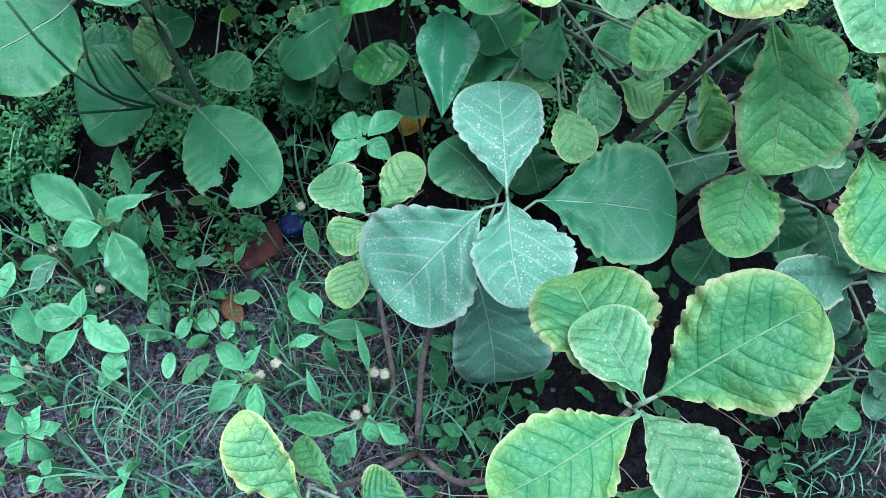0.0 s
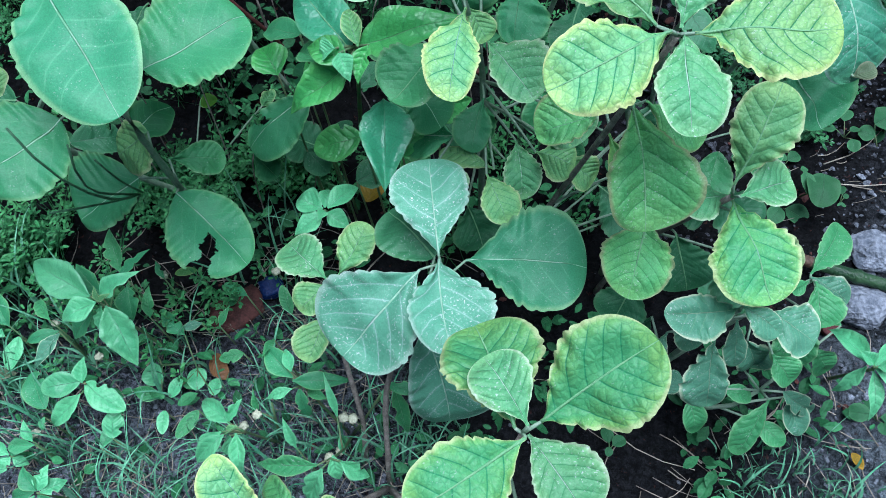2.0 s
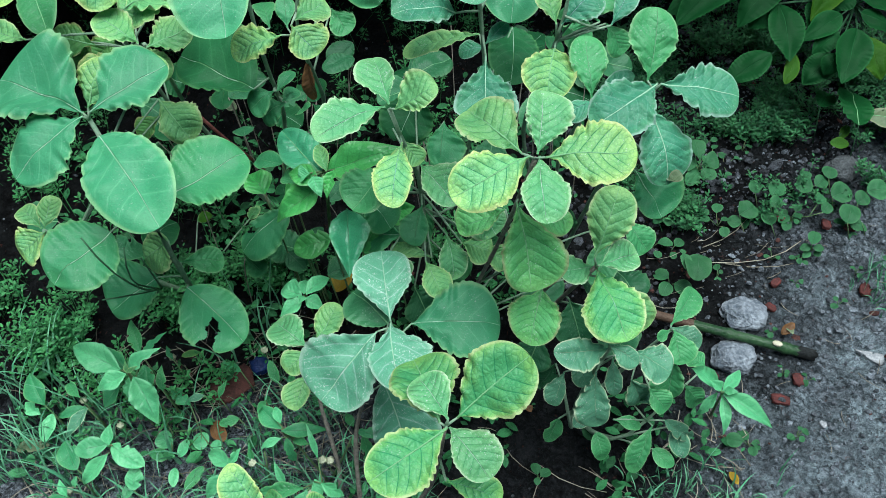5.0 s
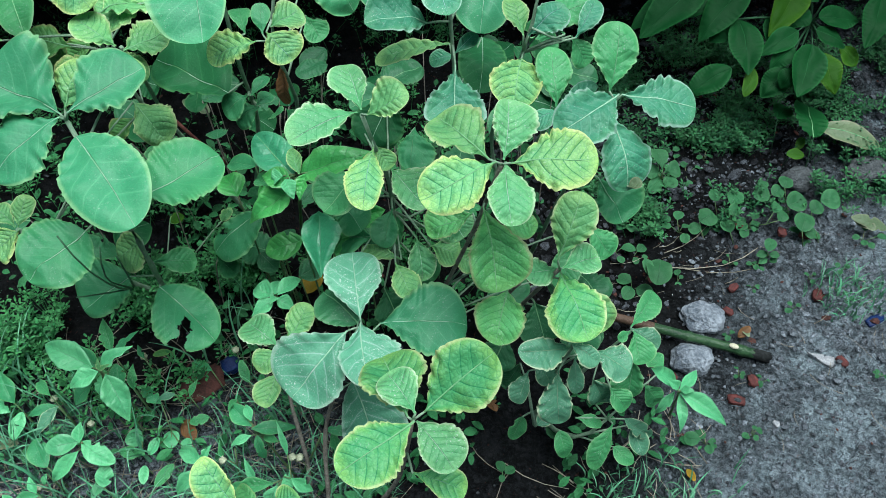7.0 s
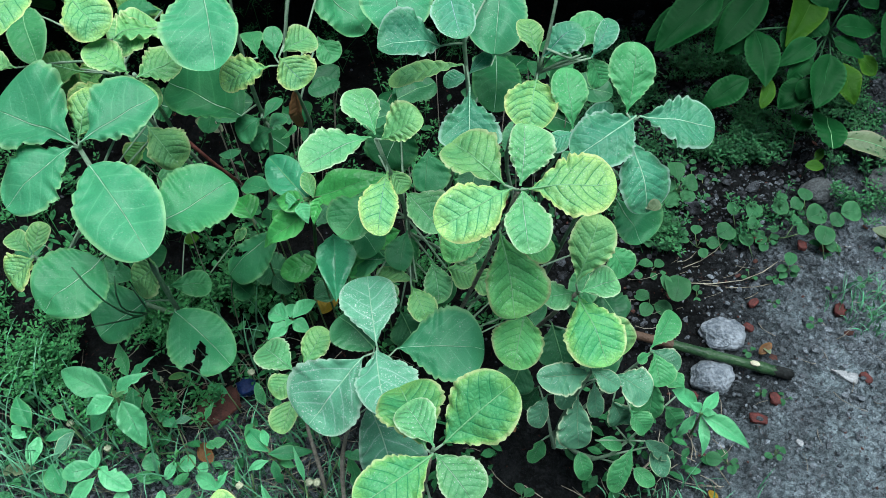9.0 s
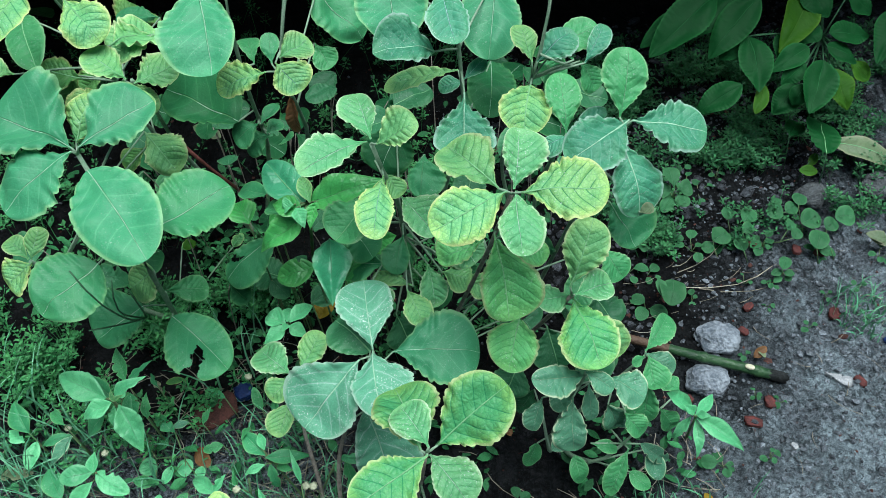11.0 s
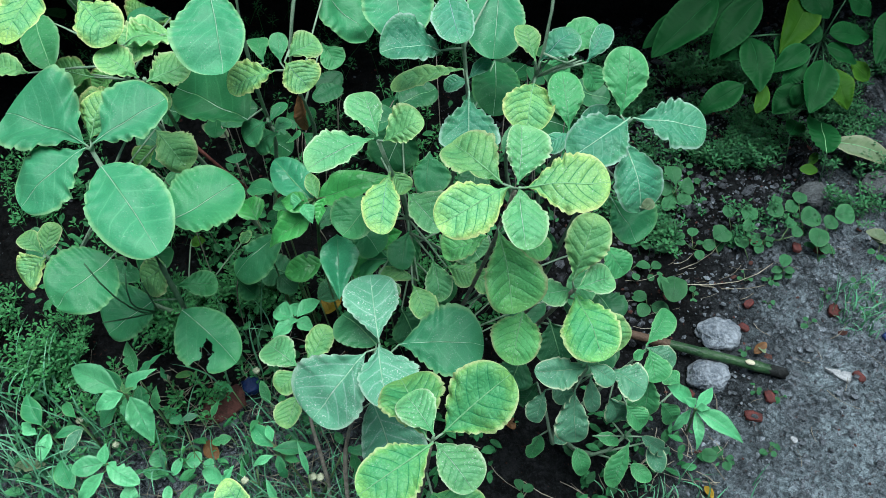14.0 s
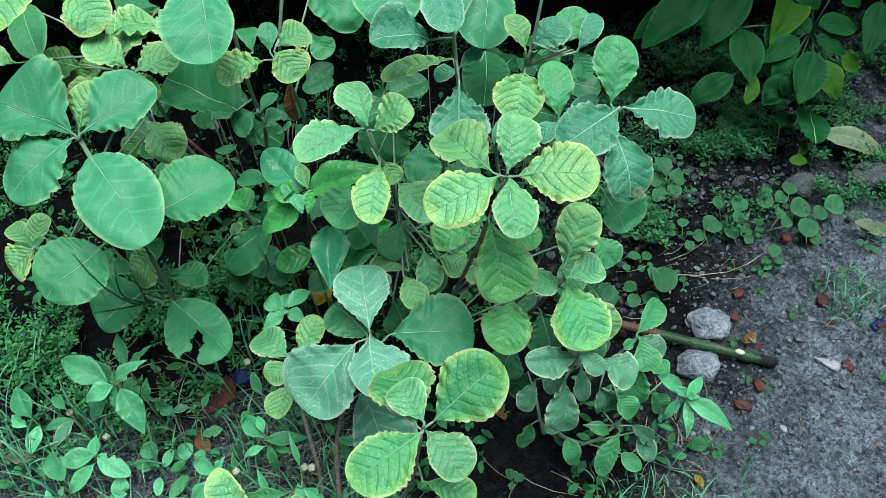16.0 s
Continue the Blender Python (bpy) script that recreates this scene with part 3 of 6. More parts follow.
def build_ground():
    xs, ys = spread(-0.75, 1.35, 0.005, 900), spread(-0.05, 1.25, 0.005, 900)
    verts = [(x, y, height_at(x, y)) for y in ys for x in xs]
    w = len(xs)
    faces = [(j * w + i, j * w + i + 1, (j + 1) * w + i + 1, (j + 1) * w + i) for j in range(len(ys) - 1) for i in range(w - 1)]
    me = bpy.data.meshes.new("ground")
    me.from_pydata(verts, [], faces)
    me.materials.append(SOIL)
    me.polygons.foreach_set("use_smooth", [True] * len(faces))
    return tagged(new("ground", me), "dark grey crumbly soil with brick crumbs and pebbles", "soil", kind="structure")


build_ground()


# plain walls added out of sight on all sides to block low sky light
SHADE_WALL_GREY = plain("shade_wall_grey", (0.10, 0.11, 0.10), (0.16, 0.17, 0.155), 6.0, 0.9)


def shade_wall(name, x0, x1, y0, y1, high):
    bm = bmesh.new()
    bmesh.ops.create_cube(bm, size=1.0)
    for v in bm.verts:
        v.co = Vector(((x0, x1)[v.co.x > 0], (y0, y1)[v.co.y > 0], (-0.05, high)[v.co.z > 0]))
    tagged(finish(name, bm, SHADE_WALL_GREY, smooth=False), "added plain grey wall out of sight that blocks low sky light", "wall", kind="structure")


shade_wall("shade_wall_south", -2.4, 3.0, -2.2, -2.0, 2.4)
shade_wall("shade_wall_west", -2.4, -2.2, -1.998, 3.0, 2.4)
shade_wall("shade_wall_east", 2.8, 3.0, -1.998, 3.0, 2.4)
shade_wall("shade_wall_north", -2.198, 2.798, 2.8, 3.0, 2.4)


def scatter(name, count, spot, size, material, label, category, seed, flat=0.6):
    """Many small stones or crumbs in one mesh."""
    r = random.Random(seed)
    verts, faces = [], []
    g = (1 + 5 ** 0.5) / 2
    ico = [Vector(c).normalized() for c in ((-1, g, 0), (1, g, 0), (-1, -g, 0), (1, -g, 0), (0, -1, g), (0, 1, g), (0, -1, -g), (0, 1, -g), (g, 0, -1), (g, 0, 1), (-g, 0, -1), (-g, 0, 1))]
    sides = [(a, b, c) for a in range(12) for b in range(a + 1, 12) for c in range(b + 1, 12) if max((ico[a] - ico[b]).length, (ico[b] - ico[c]).length, (ico[a] - ico[c]).length) < 1.2]
    sides = [f if (ico[f[1]] - ico[f[0]]).cross(ico[f[2]] - ico[f[0]]).dot(ico[f[0]]) > 0 else f[::-1] for f in sides]
    for _ in range(count):
        x, y = spot(r)
        s = r.uniform(*size) * (0.5 + r.random() ** 3)
        q = Euler((r.uniform(-0.5, 0.5), r.uniform(-0.5, 0.5), r.uniform(0, 6.3))).to_matrix()
        k = len(verts)
        sh = (r.uniform(0.6, 1.3), r.uniform(0.6, 1.3), flat * r.uniform(0.6, 1.2))
        z = height_at(x, y) + s * 0.15
        for c in ico:
            p = q @ Vector([c[i] * sh[i] * s * 0.5 * r.uniform(0.75, 1.1) for i in range(3)])
            verts.append((x + p.x, y + p.y, z + p.z))
        faces += [tuple(k + i for i in f) for f in sides]
    me = bpy.data.meshes.new(name)
    me.from_pydata(verts, [], faces)
    me.materials.append(material)
    return tagged(new(name, me), label, category, kind="stuff")


def open_soil(r):
    while True:
        x, y = r.uniform(-0.6, 1.35), r.uniform(-0.05, 1.3)
        if x > 0.30 + 0.12 * math.sin(5 * y) or r.random() < 0.25:
            return x, y


scatter("pebbles", 6000, open_soil, (0.002, 0.006), PEBBLE, "small dark grey pebbles and clods on the soil", "pebbles", 3)


def dark_edge(r):
    while True:
        x, y = r.uniform(0.3, 1.3), r.uniform(0.45, 1.25)
        if y > 0.60 + 0.1 * noise.noise((x * 4, y * 4, 0.0)) + 0.12 * (x - 0.6) or x < 0.46:
            return x, y


def front_soil(r):
    return r.uniform(-0.6, 0.0), r.uniform(0.0, 0.38)


def path_soil(r):
    while True:
        x, y = r.uniform(0.4, 1.35), r.uniform(-0.05, 1.0)
        if x - 0.35 * y > 0.32 + 0.06 * noise.noise((x * 5, y * 5, 3.0)):
            return x, y


scatter("soil_crumbs", 8000, path_soil, (0.002, 0.010), CRUMB, "crumbly soil grains trodden into the path", "crumbs", 5)
scatter("soil_clods", 1300, path_soil, (0.004, 0.011), CRUMB, "crumbly dry clods on the trodden path", "clods", 9)
scatter("soil_crumbs", 6000, front_soil, (0.002, 0.008), CRUMB, "loose soil grains among the weeds", "crumbs", 6)
scatter("soil_clods", 4200, dark_edge, (0.005, 0.018), CLOD, "dark crumbly clods along the weedy edge", "clods", 7)
scatter("pebbles", 1500, front_soil, (0.002, 0.006), PEBBLE, "fine grey grit among the weeds", "pebbles", 8)
scatter("brick_crumbs", 420, open_soil, (0.004, 0.014), BRICK, "red brick crumbs strewn on the soil", "brick crumbs", 4, 0.5)

# ---- the shrubs ----
front = thing("broadleaf_shrub", (-0.030, 0.247, 0.000), "low shrub with large wavy dusty leaves, some yellowing", "shrub", "broadleaf shrubs")
leaf(front, (0.049, 0.344, 0.296), (0.049, 0.428, 0.316), 0.064, "ob", "pale", 0, 0.53, 0.69)
leaf(front, (0.049, 0.341, 0.297), (0.051, 0.256, 0.311), 0.063, "ob", "pale", 0, 0.61, 0.43)
leaf(front, (0.033, 0.337, 0.290), (-0.037, 0.285, 0.256), 0.086, "obr", "pale", 0, 0.46, 0.61)
leaf(front, (0.070, 0.345, 0.283), (0.164, 0.327, 0.283), 0.082, "obr", "blue", 0, 0.52, 0.65)
leaf(front, (0.045, 0.359, 0.269), (0.008, 0.414, 0.265), 0.054, "round", "dark", 0, 0.53, 0.62)
leaf(front, (-0.054, 0.381, 0.214), (-0.093, 0.431, 0.205), 0.042, "ob", "fresh", 0, 0.50, 0.59)
leaf(front, (-0.045, 0.388, 0.206), (-0.014, 0.429, 0.225), 0.035, "ob", "lime", 0, 0.52, 0.57)
leaf(front, (-0.055, 0.345, 0.216), (-0.073, 0.305, 0.210), 0.031, "ob", "lime", 0, 0.34, 0.48)
leaf(front, (-0.053, 0.380, 0.207), (-0.081, 0.358, 0.203), 0.032, "ob", "lime", 0, 0.43, 0.60)
leaf(front, (0.029, 0.325, 0.202), (0.042, 0.270, 0.106), 0.077, "round", "pale", 0, 0.58, 0.66)
leaf(front, (0.083, 0.164, 0.405), (0.068, 0.238, 0.389), 0.061, "ob", "rim", 0, 0.48, 0.58)
leaf(front, (0.090, 0.162, 0.412), (0.070, 0.206, 0.412), 0.036, "ob", "fresh", 0, 0.48, 0.60)
leaf(front, (0.098, 0.166, 0.405), (0.162, 0.189, 0.447), 0.061, "obr", "rim", 0, 0.50, 0.52)
leaf(front, (0.088, 0.157, 0.408), (0.020, 0.123, 0.405), 0.050, "ob", "rim", 0, 0.56, 0.51)
leaf(front, (0.090, 0.161, 0.401), (0.115, 0.113, 0.400), 0.040, "ob", "fresh", 0, 0.60, 0.57)
leaf(front, (0.081, 0.133, 0.360), (0.126, 0.117, 0.340), 0.029, "ob", "rim", 0)
leaf(front, (-0.079, 0.146, 0.298), (-0.108, 0.186, 0.344), 0.032, "ob", "yellow", 0, 0.66, 0.65)
leaf(front, (-0.068, 0.160, 0.259), (-0.095, 0.199, 0.251), 0.019, "ob", "aged", 0, 0.66, 0.64)
leaf(front, (-0.048, 0.142, 0.300), (-0.028, 0.155, 0.310), 0.031, "ob", "rim", 0)
leaf(front, (-0.050, 0.379, 0.208), (-0.060, 0.351, 0.194), 0.017, "ob", "lime", 0, 0.49, 0.53)
stems(front, [[(-0.030, 0.250, -0.010), (-0.023, 0.279, 0.070), (-0.017, 0.305, 0.140), (0.03, 0.328, 0.25), (0.050, 0.342, 0.287)],
              [(-0.029, 0.245, 0.010), (0.002, 0.201, 0.060), (0.07, 0.165, 0.28), (0.087, 0.162, 0.401)],
              [(-0.029, 0.245, 0.010), (-0.061, 0.211, 0.080), (-0.078, 0.175, 0.200), (-0.078, 0.157, 0.295)],
              [(-0.056, 0.273, -0.010), (-0.041, 0.301, 0.070), (-0.052, 0.322, 0.150), (-0.052, 0.385, 0.208)]], TWIG, 0.0034, 0.0018)

star = thing("broadleaf_shrub", (0.125, 0.47, 0), "upright shrub crowned by a star of yellow-green wavy leaves", "shrub", "broadleaf shrubs")
leaf(star, (0.203, 0.355, 0.503), (0.218, 0.409, 0.528), 0.042, "ob", "fresh", 0, 0.34, 0.51)
leaf(star, (0.208, 0.346, 0.507), (0.284, 0.330, 0.514), 0.059, "ob", "yellow", 0, 0.50, 0.55)
leaf(star, (0.204, 0.351, 0.505), (0.198, 0.291, 0.487), 0.042, "ob", "fresh", 0, 0.58, 0.49)
leaf(star, (0.194, 0.346, 0.511), (0.121, 0.322, 0.501), 0.053, "ob", "yellow", 0, 0.53, 0.49)
leaf(star, (0.189, 0.357, 0.505), (0.151, 0.424, 0.504), 0.052, "ob", "lime", 0, 0.49, 0.51)
leaf(star, (0.187, 0.365, 0.432), (0.188, 0.292, 0.386), 0.061, "ob", "aged", 0, 0.58, 0.72)
leaf(star, (0.186, 0.414, 0.367), (0.133, 0.412, 0.348), 0.041, "ob", "aged", 0, 0.37, 0.50)
leaf(star, (0.203, 0.382, 0.410), (0.244, 0.360, 0.392), 0.032, "ob", "aged", 0, 0.34, 0.65)
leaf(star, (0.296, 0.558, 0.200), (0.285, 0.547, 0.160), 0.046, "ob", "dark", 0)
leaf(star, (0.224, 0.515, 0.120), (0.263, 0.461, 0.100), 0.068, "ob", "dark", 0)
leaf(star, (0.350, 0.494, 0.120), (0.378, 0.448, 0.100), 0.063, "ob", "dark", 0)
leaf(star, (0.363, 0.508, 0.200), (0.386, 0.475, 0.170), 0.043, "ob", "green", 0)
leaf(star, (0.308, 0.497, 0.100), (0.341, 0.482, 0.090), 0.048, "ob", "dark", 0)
leaf(star, (0.256, 0.550, 0.161), (0.259, 0.489, 0.117), 0.040, "ob", "dusty", 0, 0.54, 0.63)
stems(star, [[(0.125, 0.47, -0.01), (0.15, 0.45, 0.17), (0.185, 0.412, 0.333), (0.200, 0.351, 0.502)]], TWIG, 0.0031, 0.0022)

right = thing("broadleaf_shrub", (0.22, 0.45, 0), "shrub with yellowing wavy leaves in a whorl", "shrub", "broadleaf shrubs")
leaf(right, (0.260, 0.332, 0.370), (0.291, 0.373, 0.424), 0.046, "ob", "lime", 0, 0.48, 0.64)
leaf(right, (0.263, 0.325, 0.365), (0.309, 0.341, 0.356), 0.034, "ob", "fresh", 0, 0.52, 0.54)
leaf(right, (0.267, 0.347, 0.334), (0.226, 0.338, 0.350), 0.034, "ob", "fresh", 0, 0.52, 0.49)
leaf(right, (0.265, 0.335, 0.347), (0.278, 0.258, 0.329), 0.061, "ob", "rim", 0, 0.46, 0.57)
leaf(right, (0.287, 0.331, 0.323), (0.318, 0.299, 0.276), 0.038, "ob", "lime", 0, 0.47, 0.61)
leaf(right, (0.214, 0.351, 0.305), (0.189, 0.294, 0.289), 0.055, "ob", "aged", 0, 0.47, 0.42)
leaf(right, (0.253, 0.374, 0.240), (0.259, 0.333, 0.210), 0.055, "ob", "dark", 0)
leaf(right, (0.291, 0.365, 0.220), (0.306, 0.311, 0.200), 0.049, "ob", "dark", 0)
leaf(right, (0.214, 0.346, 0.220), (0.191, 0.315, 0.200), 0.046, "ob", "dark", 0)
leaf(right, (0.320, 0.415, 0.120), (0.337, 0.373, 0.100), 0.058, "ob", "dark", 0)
stems(right, [[(0.22, 0.45, -0.01), (0.24, 0.42, 0.15), (0.264, 0.335, 0.350)], [(0.222, 0.445, 0.05), (0.21, 0.40, 0.2), (0.227, 0.353, 0.310)]], TWIG, 0.0034, 0.0022)

dusty = thing("broadleaf_shrub", (0.26, 0.34, 0), "low side shoots with small grey-green dusty leaves", "shrub", "broadleaf shrubs")
leaf(dusty, (0.268, 0.274, 0.290), (0.208, 0.268, 0.309), 0.034, "ob", "dusty", 0, 0.62, 0.55)
leaf(dusty, (0.264, 0.268, 0.307), (0.291, 0.249, 0.295), 0.022, "ob", "dusty", 0, 0.42, 0.51)
leaf(dusty, (0.300, 0.283, 0.260), (0.334, 0.257, 0.250), 0.042, "obr", "dusty", -12)
leaf(dusty, (0.254, 0.266, 0.260), (0.250, 0.228, 0.207), 0.038, "ob", "dusty", 0, 0.41, 0.68)
leaf(dusty, (0.227, 0.287, 0.232), (0.212, 0.264, 0.199), 0.022, "ob", "dusty", 0, 0.35, 0.46)
leaf(dusty, (0.276, 0.281, 0.257), (0.277, 0.255, 0.219), 0.019, "ob", "dusty", 0, 0.46, 0.53)
leaf(dusty, (0.362, 0.331, 0.220), (0.407, 0.380, 0.217), 0.028, "obr", "green", 0, 0.35, 0.67)
leaf(dusty, (0.360, 0.327, 0.223), (0.393, 0.309, 0.203), 0.027, "obr", "dusty", 0, 0.47, 0.59)
leaf(dusty, (0.359, 0.325, 0.220), (0.342, 0.316, 0.220), 0.013, "ob", "green", -20)
leaf(dusty, (0.361, 0.321, 0.227), (0.360, 0.286, 0.208), 0.032, "obr", "green", 0, 0.65, 0.65)
leaf(dusty, (0.329, 0.282, 0.171), (0.347, 0.261, 0.148), 0.028, "obr", "green", 0, 0.55, 0.46)
leaf(dusty, (0.315, 0.302, 0.160), (0.328, 0.291, 0.120), 0.034, "obr", "dusty", 18)
leaf(dusty, (0.220, 0.268, 0.160), (0.207, 0.260, 0.120), 0.021, "oval", "green", -20)
leaf(dusty, (0.331, 0.257, 0.126), (0.303, 0.223, 0.078), 0.025, "ob", "green", 0, 0.34, 0.43)
leaf(dusty, (0.288, 0.271, 0.129), (0.323, 0.266, 0.110), 0.017, "ob", "green", 0, 0.50, 0.49)
leaf(dusty, (0.352, 0.268, 0.110), (0.395, 0.263, 0.060), 0.021, "oval", "dusty", 18)
leaf(dusty, (0.226, 0.317, 0.200), (0.207, 0.318, 0.150), 0.032, "ob", "dark", -20)
leaf(dusty, (0.243, 0.310, 0.220), (0.254, 0.282, 0.200), 0.025, "ob", "dusty", 15)
leaf(dusty, (0.362, 0.307, 0.193), (0.353, 0.277, 0.142), 0.040, "obr", "green", 0, 0.38, 0.58)
leaf(dusty, (0.384, 0.300, 0.130), (0.403, 0.285, 0.100), 0.028, "obr", "green", 10)
leaf(dusty, (0.318, 0.292, 0.120), (0.350, 0.303, 0.120), 0.024, "ob", "dusty", 0)
leaf(dusty, (0.275, 0.281, 0.080), (0.279, 0.255, 0.050), 0.025, "oval", "green", 0)
leaf(dusty, (0.369, 0.273, 0.080), (0.379, 0.242, 0.050), 0.026, "oval", "dusty", 0)
leaf(dusty, (0.247, 0.288, 0.090), (0.269, 0.305, 0.090), 0.022, "oval", "dusty", 12)
leaf(dusty, (0.416, 0.319, 0.130), (0.403, 0.338, 0.130), 0.027, "obr", "green", 0)
leaf(dusty, (0.344, 0.260, 0.050), (0.365, 0.238, 0.040), 0.022, "oval", "green", 0)
stems(dusty, [[(0.26, 0.34, -0.01), (0.26, 0.31, 0.14), (0.266, 0.271, 0.294)], [(0.262, 0.34, 0.02), (0.32, 0.34, 0.12), (0.360, 0.325, 0.220)],
              [(0.26, 0.335, 0.03), (0.24, 0.27, 0.1), (0.231, 0.290, 0.180)], [(0.265, 0.335, 0.02), (0.29, 0.26, 0.06), (0.331, 0.272, 0.110)]], STEM, 0.0035, 0.0018)

left = thing("broadleaf_shrub", (-0.252, 0.629, 0.000), "tall shrub with big round blue-green leaves, one torn", "shrub", "broadleaf shrubs")
leaf(left, (-0.220, 0.515, 0.488), (-0.307, 0.568, 0.506), 0.101, "ob", "blue", 0, 0.40, 0.64)
leaf(left, (-0.210, 0.508, 0.494), (-0.134, 0.547, 0.511), 0.070, "ob", "blue", 0, 0.62, 0.50)
leaf(left, (-0.220, 0.510, 0.488), (-0.293, 0.469, 0.456), 0.071, "ob", "blue", 0, 0.48, 0.38)
leaf(left, (-0.211, 0.503, 0.466), (-0.151, 0.391, 0.442), 0.083, "round", "blue", 0, 0.50, 0.52)
leaf(left, (-0.151, 0.458, 0.416), (-0.077, 0.502, 0.416), 0.084, "round", "teal", 0, 0.52, 0.47)
leaf(left, (-0.220, 0.439, 0.393), (-0.274, 0.389, 0.385), 0.079, "round", "teal", 0, 0.47, 0.40)
leaf(left, (-0.232, 0.508, 0.226), (-0.292, 0.477, 0.212), 0.083, "round", "teal", 0, 0.39, 0.56)
leaf(left, (-0.195, 0.500, 0.300), (-0.233, 0.497, 0.270), 0.052, "round", "lime", 0)
leaf(left, (-0.199, 0.495, 0.213), (-0.139, 0.430, 0.173), 0.080, "torn", "teal", 0, 0.39, 0.49)
leaf(left, (-0.331, 0.523, 0.320), (-0.366, 0.509, 0.300), 0.050, "ob", "yellow", 0)
leaf(left, (-0.333, 0.526, 0.320), (-0.320, 0.559, 0.340), 0.029, "ob", "lime", 0)
leaf(left, (-0.336, 0.528, 0.320), (-0.362, 0.558, 0.330), 0.026, "ob", "lime", 0)
leaf(left, (-0.211, 0.540, 0.210), (-0.160, 0.549, 0.190), 0.035, "ob", "green", 0)
leaf(left, (-0.203, 0.690, 0.352), (-0.169, 0.643, 0.318), 0.052, "ob", "lime", 0, 0.59, 0.51)
leaf(left, (-0.210, 0.689, 0.326), (-0.242, 0.675, 0.306), 0.031, "ob", "olive", 0, 0.48, 0.53)
leaf(left, (-0.245, 0.754, 0.050), (-0.228, 0.761, 0.050), 0.016, "oval", "lime", 0)
leaf(left, (-0.160, 0.733, 0.060), (-0.142, 0.749, 0.070), 0.018, "oval", "lime", 10)
leaf(left, (-0.223, 0.537, 0.475), (-0.198, 0.573, 0.509), 0.047, "ob", "yellow", 0, 0.43, 0.58)
leaf(left, (-0.181, 0.551, 0.472), (-0.146, 0.580, 0.495), 0.046, "ob", "lime", 0, 0.55, 0.73)
stems(left, [[(-0.255, 0.636, -0.010), (-0.203, 0.515, 0.190), (-0.184, 0.461, 0.360), (-0.217, 0.515, 0.478)], [(-0.251, 0.630, 0.020), (-0.320, 0.583, 0.180), (-0.333, 0.524, 0.320)]], STEM, 0.0042, 0.0026)

upper = thing("broadleaf_shrub", (-0.12, 0.80, 0), "tall leafy shrub, round blue-green and yellowing leaves", "shrub", "broadleaf shrubs")
leaf(upper, (-0.168, 0.599, 0.501), (-0.211, 0.639, 0.516), 0.039, "ob", "lime", 0, 0.47, 0.59)
leaf(upper, (-0.161, 0.595, 0.497), (-0.115, 0.617, 0.499), 0.048, "ob", "lime", 0, 0.58, 0.57)
leaf(upper, (-0.177, 0.614, 0.490), (-0.150, 0.584, 0.460), 0.036, "ob", "lime", 0)
leaf(upper, (-0.226, 0.686, 0.553), (-0.189, 0.633, 0.529), 0.052, "ob", "yellow", 0, 0.51, 0.62)
leaf(upper, (-0.201, 0.696, 0.480), (-0.156, 0.747, 0.460), 0.063, "ob", "lime", 0)
leaf(upper, (-0.262, 0.730, 0.416), (-0.316, 0.747, 0.425), 0.056, "ob", "olive", 0, 0.66, 0.41)
leaf(upper, (-0.272, 0.746, 0.410), (-0.299, 0.733, 0.380), 0.045, "ob", "olive", 0)
leaf(upper, (-0.188, 0.622, 0.470), (-0.257, 0.615, 0.440), 0.048, "ob", "yellow", 0)
leaf(upper, (-0.245, 0.760, 0.400), (-0.284, 0.753, 0.380), 0.044, "ob", "olive", 0)
leaf(upper, (-0.073, 0.632, 0.573), (-0.067, 0.540, 0.538), 0.078, "round", "blue", 0, 0.36, 0.53)
leaf(upper, (-0.080, 0.669, 0.364), (-0.172, 0.741, 0.379), 0.100, "round", "deep", 0, 0.34, 0.62)
leaf(upper, (-0.223, 0.803, 0.300), (-0.197, 0.803, 0.280), 0.053, "round", "deep", 0)
leaf(upper, (-0.019, 0.582, 0.499), (-0.075, 0.580, 0.486), 0.041, "ob", "yellow", 0, 0.39, 0.56)
leaf(upper, (-0.006, 0.575, 0.514), (0.018, 0.546, 0.496), 0.044, "ob", "yellow", 0, 0.55, 0.53)
leaf(upper, (-0.002, 0.583, 0.514), (0.032, 0.603, 0.518), 0.038, "ob", "lime", 0, 0.49, 0.53)
leaf(upper, (-0.057, 0.671, 0.355), (-0.093, 0.664, 0.337), 0.041, "ob", "teal", 0, 0.47, 0.60)
leaf(upper, (-0.048, 0.679, 0.328), (-0.083, 0.674, 0.310), 0.040, "ob", "teal", 0, 0.48, 0.59)
leaf(upper, (-0.054, 0.668, 0.356), (-0.030, 0.697, 0.361), 0.018, "ob", "teal", 0, 0.56, 0.54)
leaf(upper, (-0.052, 0.679, 0.330), (-0.032, 0.700, 0.330), 0.022, "ob", "teal", 0)
leaf(upper, (0.029, 0.733, 0.420), (0.045, 0.704, 0.400), 0.033, "ob", "green", 0)
leaf(upper, (-0.039, 0.652, 0.460), (-0.048, 0.711, 0.460), 0.026, "ob", "green", 0)
leaf(upper, (-0.019, 0.648, 0.460), (-0.018, 0.681, 0.480), 0.023, "ob", "teal", 0)
leaf(upper, (-0.232, 0.844, 0.400), (-0.197, 0.890, 0.400), 0.069, "ob", "olive", 0)
leaf(upper, (-0.005, 0.639, 0.420), (-0.007, 0.626, 0.370), 0.018, "cup", "brown", 20)
leaf(upper, (-0.157, 0.726, 0.467), (-0.210, 0.704, 0.458), 0.056, "ob", "lime", 0, 0.37, 0.48)
